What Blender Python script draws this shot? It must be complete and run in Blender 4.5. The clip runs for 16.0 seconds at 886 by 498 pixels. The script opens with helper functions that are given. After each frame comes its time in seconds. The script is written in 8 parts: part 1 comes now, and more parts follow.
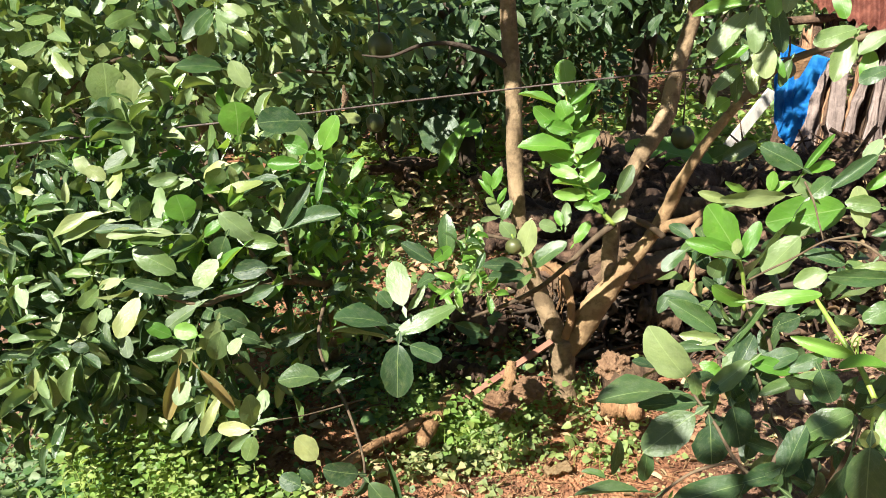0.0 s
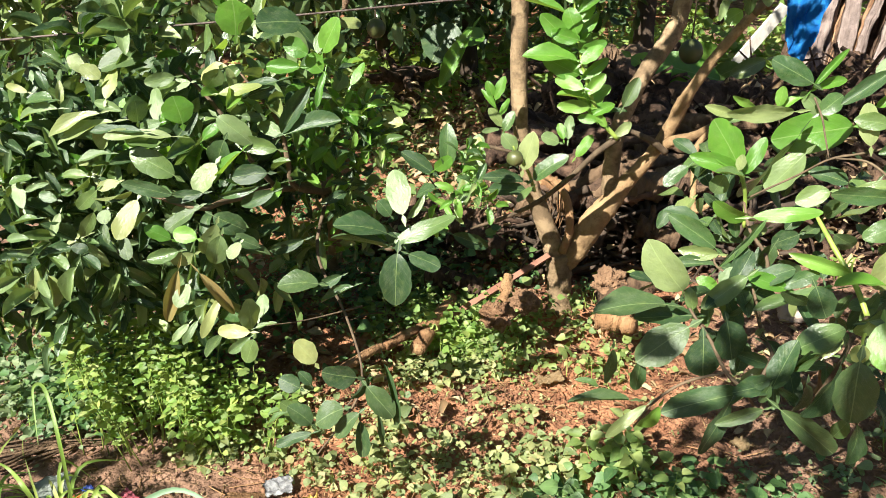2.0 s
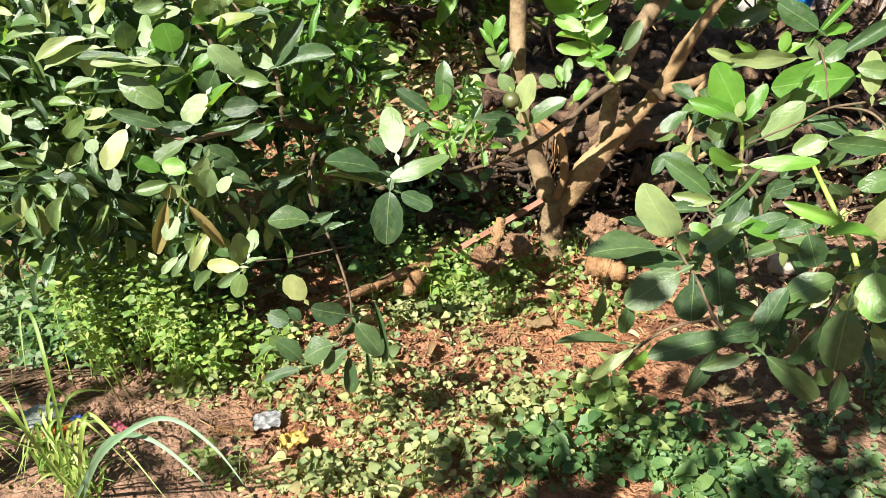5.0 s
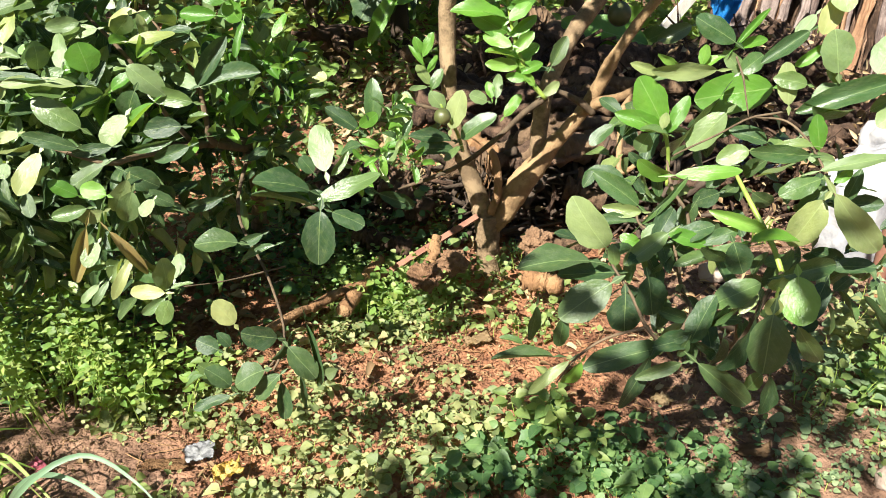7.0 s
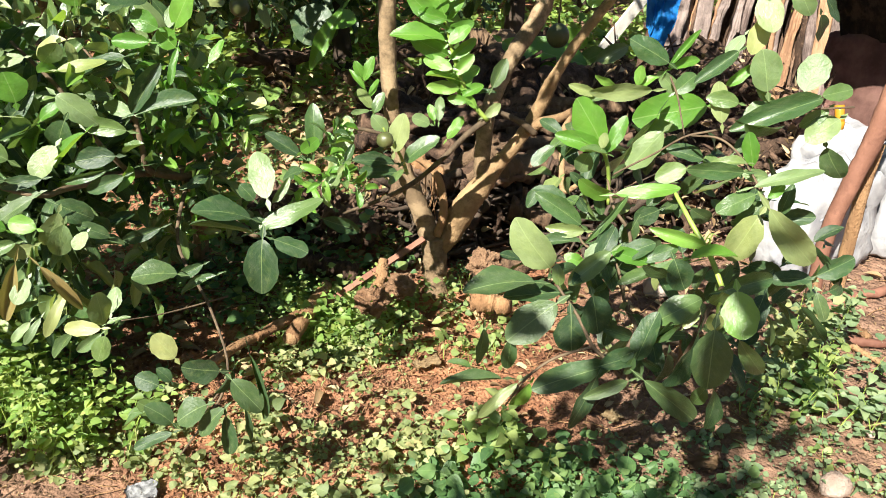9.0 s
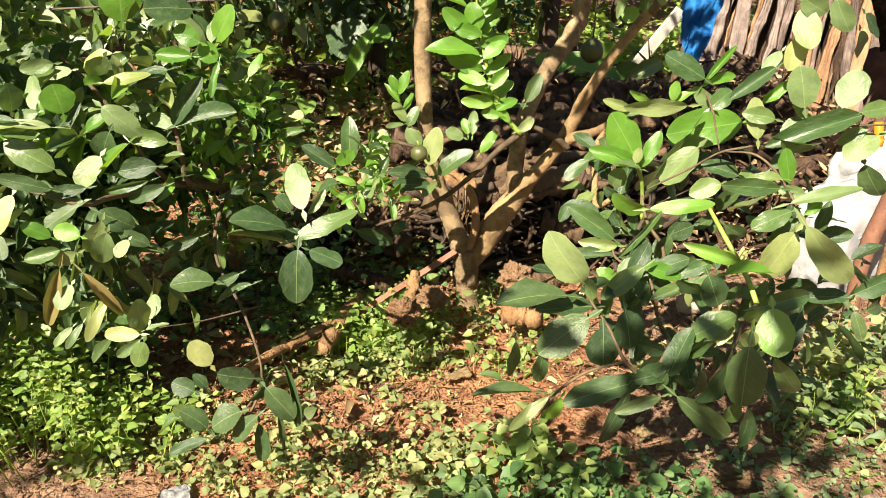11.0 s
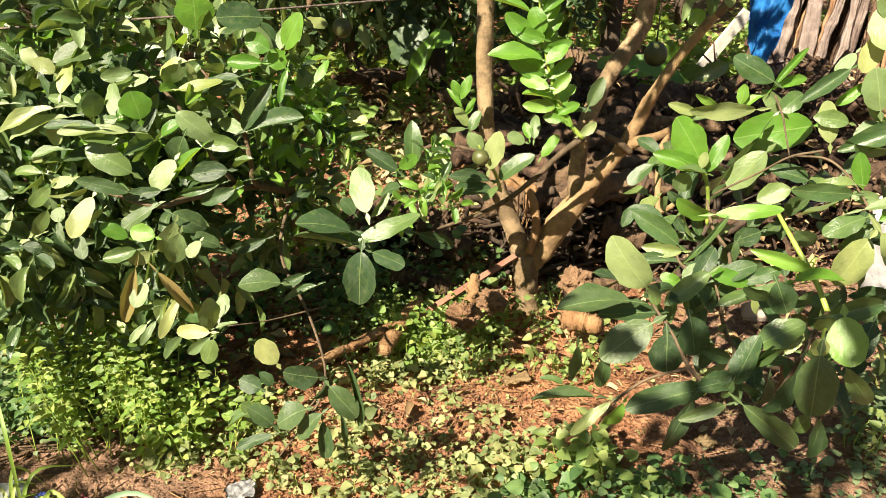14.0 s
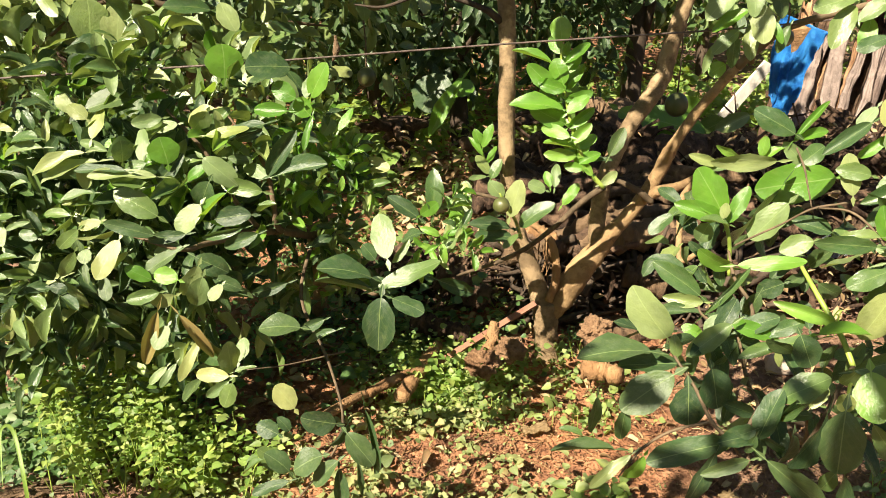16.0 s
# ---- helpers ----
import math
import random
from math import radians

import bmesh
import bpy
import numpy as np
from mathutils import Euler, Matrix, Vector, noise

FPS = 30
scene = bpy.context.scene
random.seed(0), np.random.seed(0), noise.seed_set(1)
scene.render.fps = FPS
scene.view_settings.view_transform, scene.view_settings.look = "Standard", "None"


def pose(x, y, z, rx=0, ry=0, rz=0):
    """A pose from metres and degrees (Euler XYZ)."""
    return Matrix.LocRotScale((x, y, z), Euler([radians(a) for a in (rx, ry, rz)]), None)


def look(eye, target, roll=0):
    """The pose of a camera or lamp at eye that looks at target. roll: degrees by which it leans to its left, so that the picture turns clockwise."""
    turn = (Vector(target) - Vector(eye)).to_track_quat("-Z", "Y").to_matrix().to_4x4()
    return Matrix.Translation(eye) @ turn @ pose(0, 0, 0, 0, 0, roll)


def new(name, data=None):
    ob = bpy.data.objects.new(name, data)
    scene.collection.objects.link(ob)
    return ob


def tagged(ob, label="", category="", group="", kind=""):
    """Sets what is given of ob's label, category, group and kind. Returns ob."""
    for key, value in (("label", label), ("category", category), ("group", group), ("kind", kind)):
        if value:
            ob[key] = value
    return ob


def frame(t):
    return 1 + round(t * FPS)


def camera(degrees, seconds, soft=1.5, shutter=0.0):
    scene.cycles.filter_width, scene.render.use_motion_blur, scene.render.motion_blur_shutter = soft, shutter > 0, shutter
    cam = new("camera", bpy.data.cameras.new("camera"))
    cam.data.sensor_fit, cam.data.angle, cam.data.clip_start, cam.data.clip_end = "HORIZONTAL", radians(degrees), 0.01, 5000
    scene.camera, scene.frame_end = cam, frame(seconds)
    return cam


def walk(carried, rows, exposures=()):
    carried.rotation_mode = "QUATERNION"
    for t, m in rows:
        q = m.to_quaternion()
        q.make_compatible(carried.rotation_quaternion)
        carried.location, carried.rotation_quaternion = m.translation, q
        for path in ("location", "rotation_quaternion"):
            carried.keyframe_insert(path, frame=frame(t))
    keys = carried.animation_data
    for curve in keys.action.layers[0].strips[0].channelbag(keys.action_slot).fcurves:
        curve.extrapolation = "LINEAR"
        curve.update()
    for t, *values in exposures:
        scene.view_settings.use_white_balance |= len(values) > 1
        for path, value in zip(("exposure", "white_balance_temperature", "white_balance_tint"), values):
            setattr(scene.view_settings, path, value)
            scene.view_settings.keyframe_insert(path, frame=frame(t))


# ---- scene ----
cam = camera(60.32, 16.0, soft=0.3)
walk(cam, [
    (0, look((-0.0154, 0.0299, 1.5024), (-0.1518, 2.8796, 0.5748), -3.89)),
    (0.5, look((-0.0199, 0.0293, 1.5002), (-0.1576, 2.8538, 0.4984), -3.30)),
    (1, look((-0.0239, 0.0301, 1.4947), (-0.1532, 2.8186, 0.3958), -2.62)),
    (1.5, look((-0.0218, 0.0327, 1.4908), (-0.1566, 2.7886, 0.3131), -2.71)),
    (2, look((-0.0235, 0.0325, 1.4881), (-0.1615, 2.7609, 0.2484), -2.57)),
    (2.5, look((-0.0269, 0.0329, 1.4857), (-0.1609, 2.7379, 0.1953), -2.10)),
    (3, look((-0.0258, 0.0334, 1.4828), (-0.1591, 2.7223, 0.1593), -1.91)),
    (3.5, look((-0.0280, 0.0330, 1.4810), (-0.1558, 2.7030, 0.1190), -1.51)),
    (4, look((-0.0281, 0.0326, 1.4742), (-0.1505, 2.6773, 0.0632), -1.04)),
    (4.2, look((-0.0273, 0.0335, 1.4740), (-0.1502, 2.6668, 0.0420), -0.94)),
    (6.3, look((-0.0113, 0.0438, 1.4534), (-0.0269, 2.7010, 0.0610), -0.02)),
    (6.5, look((-0.0087, 0.0473, 1.4541), (0.0118, 2.7088, 0.0699), -0.02)),
    (7, look((-0.0036, 0.0545, 1.4543), (0.1166, 2.7239, 0.0905), -0.19)),
    (7.5, look((0.0050, 0.0626, 1.4547), (0.2217, 2.7352, 0.1093), -0.27)),
    (8, look((0.0109, 0.0665, 1.4541), (0.3124, 2.7396, 0.1261), -0.21)),
    (8.2, look((0.0136, 0.0685, 1.4530), (0.3404, 2.7427, 0.1332), -0.16)),
    (10.3, look((0.0002, 0.0618, 1.4631), (0.2619, 2.7741, 0.2081), 0.13)),
    (10.5, look((0.0014, 0.0562, 1.4615), (0.2422, 2.7729, 0.2119), -0.07)),
    (11, look((0.0009, 0.0553, 1.4600), (0.2048, 2.7777, 0.2163), -0.30)),
    (11.5, look((-0.0015, 0.0527, 1.4609), (0.1740, 2.7776, 0.2183), -0.36)),
    (12, look((-0.0031, 0.0516, 1.4624), (0.1378, 2.7794, 0.2217), -0.45)),
    (12.5, look((-0.0062, 0.0487, 1.4619), (0.0980, 2.7787, 0.2224), -0.75)),
    (13, look((-0.0057, 0.0485, 1.4616), (0.0670, 2.7787, 0.2204), -1.03)),
    (13.5, look((-0.0077, 0.0474, 1.4643), (0.0281, 2.7785, 0.2234), -1.38)),
    (14, look((-0.0107, 0.0424, 1.4641), (-0.0305, 2.7808, 0.2391), -1.66)),
    (14.5, look((-0.0106, 0.0412, 1.4674), (-0.0736, 2.7940, 0.2766), -1.82)),
    (15, look((-0.0110, 0.0409, 1.4660), (-0.0923, 2.8133, 0.3225), -1.60)),
    (15.5, look((-0.0097, 0.0407, 1.4678), (-0.0991, 2.8312, 0.3699), -1.44)),
    (16, look((-0.0110, 0.0388, 1.4694), (-0.1054, 2.8446, 0.4119), -1.42)),
], exposures=[(0, 1.555, 5850, 10), (8.2, 1.555, 5850, 10), (10.4, 1.555, 6100, 10), (11, 1.555, 6650, 10), (16, 1.555, 6750, 10)])

# ---- world and sun ----
SUN = Vector((-0.413, -0.589, 0.695)).normalized()
world = bpy.data.worlds.new("sky")
scene.world = world
world.use_nodes = True
_sky = world.node_tree.nodes.new("ShaderNodeTexSky")
_sky.sky_type = "NISHITA"
_sky.sun_disc = False
_sky.sun_elevation = math.asin(SUN.z)
_sky.sun_rotation = math.atan2(SUN.x, SUN.y)
world.node_tree.links.new(_sky.outputs[0], world.node_tree.nodes["Background"].inputs[0])
world.node_tree.nodes["Background"].inputs[1].default_value = 0.031
_sun = bpy.data.lights.new("sun", "SUN")
_sun.energy, _sun.angle, _sun.color = 5.0, radians(0.55), (1.0, 0.9, 0.74)
new("sun", _sun).matrix_world = look(SUN * 30, (0, 0, 0))


# ---- materials ----
class Mat:
    """A small builder for node materials."""

    def __init__(self, name):
        self.m = bpy.data.materials.new(name)
        self.m.use_nodes = True
        self.t = self.m.node_tree
        self.b = self.t.nodes["Principled BSDF"]

    def n(self, kind, **sets):
        node = self.t.nodes.new("ShaderNode" + kind)
        for k, v in sets.items():
            setattr(node, k, v)
        return node

    def l(self, a, b):
        self.t.links.new(a, b)

    def coords(self, which="Object"):
        return self.n("TexCoord").outputs[which]

    def noise(self, scale, detail=4.0, rough=0.6, co=None, stretch=None):
        k = self.n("TexNoise")
        k.inputs["Scale"].default_value, k.inputs["Detail"].default_value, k.inputs["Roughness"].default_value = scale, detail, rough
        co = co or self.coords()
        if stretch:
            mp = self.n("Mapping")
            mp.inputs["Scale"].default_value = stretch
            self.l(co, mp.inputs[0])
            co = mp.outputs[0]
        self.l(co, k.inputs["Vector"])
        return k.outputs["Fac"]

    def ramp(self, fac, stops):
        r = self.n("ValToRGB")
        e = r.color_ramp.elements
        while len(e) < len(stops):
            e.new(0.5)
        for el, (p, c) in zip(e, stops):
            el.position, el.color = p, (*c, 1)
        self.l(fac, r.inputs[0])
        return r.outputs[0]

    def mix(self, a, b, fac, mode="MIX"):
        x = self.n("Mix", data_type="RGBA", blend_type=mode)
        for sock, v in ((x.inputs["Factor"], fac), (x.inputs[6], a), (x.inputs[7], b)):
            if hasattr(v, "links"):
                self.l(v, sock)
            elif isinstance(v, tuple):
                sock.default_value = (*v, 1)
            else:
                sock.default_value = v
        return x.outputs[2]

    def math(self, op, a, b=0.0, c=0.0):
        x = self.n("Math", operation=op)
        for sock, v in zip(x.inputs, (a, b, c)):
            if hasattr(v, "links"):
                self.l(v, sock)
            else:
                sock.default_value = v
        return x.outputs[0]

    def bump(self, height, strength, dist=0.01):
        k = self.n("Bump")
        k.inputs["Strength"].default_value, k.inputs["Distance"].default_value = strength, dist
        self.l(height, k.inputs["Height"])
        self.l(k.outputs[0], self.b.inputs["Normal"])
        return k.outputs[0]

    def done(self, col, rough=0.7, spec=0.4, metal=0.0):
        if hasattr(col, "links"):
            self.l(col, self.b.inputs["Base Color"])
        else:
            self.b.inputs["Base Color"].default_value = (*col, 1)
        if hasattr(rough, "links"):
            self.l(rough, self.b.inputs["Roughness"])
        else:
            self.b.inputs["Roughness"].default_value = rough
        self.b.inputs["Specular IOR Level"].default_value = spec
        self.b.inputs["Metallic"].default_value = metal
        return self.m


def each_random(k):
    """A number per object and per island of a joined mesh."""
    a = k.n("ObjectInfo").outputs["Random"]
    b = k.n("NewGeometry").outputs["Random Per Island"]
    return k.math("FRACT", k.math("ADD", a, k.math("MULTIPLY", b, 7.31)))


def leaf_mat(name, tones, through_col, share=0.3, rough=0.3, dust=0.3, vein=0.5, pucker=0.2, spec=0.5):
    k = Mat(name)
    rnd = each_random(k)
    col = k.ramp(rnd, tones)
    uv = k.n("SeparateXYZ")
    k.l(k.coords("UV"), uv.inputs[0])
    off = k.math("ABSOLUTE", k.math("SUBTRACT", uv.outputs[0], 0.5))
    mid = k.math("LESS_THAN", off, 0.013)
    wob = k.math("MULTIPLY", k.noise(5.0, 2, 0.5, k.coords("UV")), 3.0)
    wave = k.math("SINE", k.math("ADD", k.math("ADD", k.math("MULTIPLY", uv.outputs[1], 52.0), k.math("MULTIPLY", off, -44.0)), wob))
    side = k.math("GREATER_THAN", wave, 0.95)
    ribs = k.math("MAXIMUM", mid, k.math("MULTIPLY", side, 0.2))
    pale = k.mix(col, (0.36, 0.48, 0.17), 0.6)
    shade = k.noise(2.6, 3, 0.6, k.coords("UV"))
    col = k.mix(k.mix(col, k.mix(col, (0.02, 0.05, 0.012), 0.28), k.ramp(shade, [(0.4, (0, 0, 0)), (0.65, (1, 1, 1))])), pale, k.math("MULTIPLY", ribs, vein))
    wan = k.ramp(k.noise(4.3, 4, 0.65, k.coords("UV")), [(0.5, (0, 0, 0)), (0.68, (1, 1, 1))])
    col = k.mix(col, k.mix(col, (0.28, 0.33, 0.09), 0.16), wan)
    fleck = k.noise(46.0, 5, 0.75, k.coords("UV"))
    dusty = k.ramp(fleck, [(0.42, (0.12, 0.12, 0.12)), (0.7, (1, 1, 1))])
    film = k.ramp(k.noise(3.0, 3, 0.6, k.coords("UV")), [(0.4, (0.15, 0.15, 0.15)), (0.7, (1, 1, 1))])
    dusty = k.math("MULTIPLY", dusty, film)
    col = k.mix(col, (0.42, 0.43, 0.33), k.math("MULTIPLY", dusty, dust))
    r = k.math("ADD", rough, k.math("MULTIPLY", dusty, 0.14))
    high = k.math("ADD", k.math("MULTIPLY", wave, 0.07), k.math("ADD", k.math("MULTIPLY", mid, -1.2), k.math("MULTIPLY", k.noise(9.0, 4, 0.65, k.coords("UV")), 3.2)))
    k.bump(high, pucker * 0.6, 0.0035)
    k.done(col, r, spec)
    tr = k.n("BsdfTranslucent")
    tc = k.mix(through_col, k.mix(through_col, (0.5, 0.55, 0.08), 0.4), rnd)
    k.l(k.mix(tc, k.mix(tc, (0.6, 0.7, 0.2), 0.5), k.math("MULTIPLY", ribs, vein)), tr.inputs[0])
    ms = k.n("MixShader")
    ms.inputs[0].default_value = share
    k.l(k.b.outputs[0], ms.inputs[1])
    k.l(tr.outputs[0], ms.inputs[2])
    k.l(ms.outputs[0], k.t.nodes["Material Output"].inputs[0])
    return k.m


M_LEAF = leaf_mat("leaf_mature", [(0.0, (0.026, 0.068, 0.019)), (0.35, (0.06, 0.122, 0.03)), (0.75, (0.125, 0.195, 0.05)), (1.0, (0.25, 0.29, 0.1))], (0.24, 0.4, 0.06), 0.2, 0.27, 0.2, 0.5, 0.4, 0.68)
# leaf tones that partly hold light: dark for shade, young for backlight, pale for glare
M_DARK = leaf_mat("leaf_old_shaded", [(0.0, (0.018, 0.044, 0.017)), (0.6, (0.036, 0.08, 0.026)), (1.0, (0.07, 0.112, 0.036))], (0.09, 0.2, 0.022), 0.16, 0.36, 0.2, 0.45, 0.4, 0.36)
M_YOUNG = leaf_mat("leaf_young", [(0.0, (0.07, 0.19, 0.018)), (0.6, (0.125, 0.29, 0.03)), (1.0, (0.21, 0.38, 0.06))], (0.34, 0.6, 0.04), 0.32, 0.3, 0.08, 0.5, 0.35, 0.55)
M_PALE = leaf_mat("leaf_pale", [(0.0, (0.11, 0.18, 0.065)), (0.6, (0.19, 0.27, 0.10)), (1.0, (0.31, 0.36, 0.14))], (0.34, 0.46, 0.07), 0.26, 0.34, 0.25, 0.5, 0.4, 0.5)
M_YELLOW = leaf_mat("leaf_yellow", [(0.0, (0.25, 0.3, 0.085)), (1.0, (0.4, 0.42, 0.16))], (0.5, 0.52, 0.07), 0.3, 0.34, 0.18, 0.5, 0.35, 0.5)
M_DRY = leaf_mat("leaf_dry", [(0.0, (0.2, 0.11, 0.05)), (0.5, (0.36, 0.23, 0.11)), (1.0, (0.55, 0.42, 0.24))], (0.3, 0.18, 0.06), 0.15, 0.7, 0.2)
M_WEED_GREY = leaf_mat("weed_leaf_grey", [(0.0, (0.09, 0.155, 0.065)), (0.5, (0.16, 0.23, 0.10)), (1.0, (0.26, 0.33, 0.15))], (0.2, 0.36, 0.1), 0.28, 0.55, 0.5, 0.3)
M_RUST = leaf_mat("leaf_rusty", [(0.0, (0.15, 0.14, 0.035)), (0.5, (0.22, 0.17, 0.05)), (1.0, (0.30, 0.19, 0.07))], (0.3, 0.26, 0.05), 0.25, 0.4, 0.3)
M_WEED = leaf_mat("weed_leaf", [(0.0, (0.09, 0.17, 0.04)), (0.5, (0.19, 0.27, 0.065)), (1.0, (0.34, 0.40, 0.12))], (0.36, 0.5, 0.08), 0.36, 0.5, 0.25, 0.3)
M_WEED_PALE = leaf_mat("weed_leaf_pale", [(0.0, (0.11, 0.16, 0.05)), (0.45, (0.22, 0.26, 0.085)), (0.8, (0.36, 0.37, 0.14)), (0.93, (0.46, 0.43, 0.18)), (1.0, (0.36, 0.24, 0.11))], (0.38, 0.44, 0.09), 0.28, 0.6, 0.4, 0.35)
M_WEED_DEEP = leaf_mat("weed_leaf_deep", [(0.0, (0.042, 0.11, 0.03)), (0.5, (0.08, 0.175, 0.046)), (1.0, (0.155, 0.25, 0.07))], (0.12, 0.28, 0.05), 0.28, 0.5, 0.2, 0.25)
M_WEED_LIME = leaf_mat("weed_leaf_lime", [(0.0, (0.10, 0.2, 0.035)), (0.5, (0.2, 0.33, 0.065)), (1.0, (0.42, 0.5, 0.13))], (0.46, 0.62, 0.07), 0.36, 0.5, 0.1, 0.3)
M_GRASS = leaf_mat("grass_blade", [(0.0, (0.12, 0.24, 0.03)), (0.5, (0.26, 0.36, 0.06)), (1.0, (0.45, 0.48, 0.14))], (0.3, 0.5, 0.08), 0.3, 0.45, 0.1, 0.2)
M_GREY_BLADE = leaf_mat("grass_blade_grey", [(0.0, (0.14, 0.25, 0.14)), (1.0, (0.2, 0.32, 0.18))], (0.25, 0.42, 0.15), 0.25, 0.45, 0.2, 0.2)


def bark_mat(name, dark, mid, light, scale=18.0, strength=0.5, rough=0.8, stretch=(1, 1, 0.35), mottle=0.0):
    k = Mat(name)
    a = k.noise(scale, 6, 0.65, stretch=stretch)
    b = k.noise(3.2, 3, 0.5)
    col = k.ramp(a, [(0.3, dark), (0.52, mid), (0.75, light)])
    col = k.mix(col, k.mix(col, dark, 0.55), k.ramp(b, [(0.45, (0, 0, 0)), (0.7, (1, 1, 1))]))
    col = k.mix(col, k.mix(col, light, 0.5), k.n("ObjectInfo").outputs["Random"])
    if mottle:
        col = k.mix(col, tuple(min(1.0, c * 1.35) for c in light), k.math("MULTIPLY", k.ramp(k.noise(11.0, 5, 0.6), [(0.5, (0, 0, 0)), (0.6, (1, 1, 1))]), mottle))
        col = k.mix(col, dark, k.math("MULTIPLY", k.ramp(k.noise(26.0, 5, 0.7), [(0.54, (0, 0, 0)), (0.66, (1, 1, 1))]), mottle))
    k.bump(k.math("ADD", a, k.math("MULTIPLY", k.noise(scale * 4, 4, 0.75), 0.7)), strength, 0.02)
    return k.done(col, rough, 0.25)


M_BARK = bark_mat("bark_pomelo", (0.095, 0.064, 0.036), (0.235, 0.162, 0.09), (0.36, 0.262, 0.15), 34.0, 0.5, 0.85, (1, 1, 1.3), 0.5)
M_TWIG = bark_mat("bark_twig", (0.05, 0.036, 0.022), (0.115, 0.082, 0.05), (0.21, 0.15, 0.088), 40.0, 0.3)
M_TAN = bark_mat("bark_tan", (0.09, 0.052, 0.025), (0.22, 0.135, 0.066), (0.37, 0.25, 0.125), 32.0, 0.5, 0.8, (1, 1, 1.3), 0.45)
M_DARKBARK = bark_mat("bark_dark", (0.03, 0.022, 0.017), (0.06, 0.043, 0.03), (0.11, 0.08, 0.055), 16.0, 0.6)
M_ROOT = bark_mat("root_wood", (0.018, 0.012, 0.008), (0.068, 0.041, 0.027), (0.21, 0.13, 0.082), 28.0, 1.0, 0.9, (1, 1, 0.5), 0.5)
M_LOG = bark_mat("log_wood", (0.05, 0.03, 0.018), (0.15, 0.094, 0.054), (0.32, 0.215, 0.125), 26.0, 1.0, 0.9)
M_SPLIT = bark_mat("split_wood", (0.12, 0.06, 0.028), (0.30, 0.165, 0.075), (0.50, 0.32, 0.16), 16.0, 0.9, 0.85)
M_SLAB = bark_mat("bark_slab", (0.028, 0.016, 0.011), (0.11, 0.06, 0.038), (0.40, 0.26, 0.165), 5.0, 1.0, 0.85, (6, 6, 0.3), 0.3)
M_SLAB_TAN = bark_mat("stripped_slab", (0.10, 0.048, 0.026), (0.27, 0.145, 0.075), (0.50, 0.32, 0.18), 5.0, 0.8, 0.8, (6, 6, 0.3), 0.2)
M_SLAB_GREY = bark_mat("weathered_slab", (0.06, 0.042, 0.036), (0.17, 0.125, 0.105), (0.36, 0.29, 0.25), 6.0, 0.9, 0.9, (6, 6, 0.25), 0.3)
M_POLE = bark_mat("reddish_pole", (0.08, 0.032, 0.022), (0.17, 0.075, 0.047), (0.28, 0.14, 0.09), 10.0, 0.25, 0.75, (1, 1, 0.35), 0.3)
M_PLANK = bark_mat("pale_plank", (0.42, 0.38, 0.31), (0.58, 0.54, 0.46), (0.68, 0.65, 0.58), 9.0, 0.3, 0.8, (6, 6, 0.3))
M_CLOD = bark_mat("earth_clod", (0.10, 0.052, 0.03), (0.27, 0.15, 0.078), (0.46, 0.29, 0.165), 26.0, 1.0, 0.95, (1, 1, 1))
M_STONE = bark_mat("stone", (0.22, 0.15, 0.11), (0.36, 0.27, 0.21), (0.5, 0.42, 0.35), 12.0, 0.6, 0.85, (1, 1, 1))


def stem_mat():
    k = Mat("green_stem")
    col = k.ramp(k.noise(14, 3), [(0.3, (0.16, 0.25, 0.04)), (0.7, (0.34, 0.42, 0.08))])
    return k.done(col, 0.45, 0.4)


M_STEM = stem_mat()


def fruit_mat():
    k = Mat("pomelo_rind")
    v = k.noise(120, 2, 0.5)
    col = k.ramp(k.noise(6, 3), [(0.3, (0.045, 0.06, 0.02)), (0.55, (0.085, 0.095, 0.03)), (0.7, (0.14, 0.12, 0.05))])
    k.bump(v, 0.25, 0.002)
    return k.done(col, 0.42, 0.45)


M_FRUIT = fruit_mat()


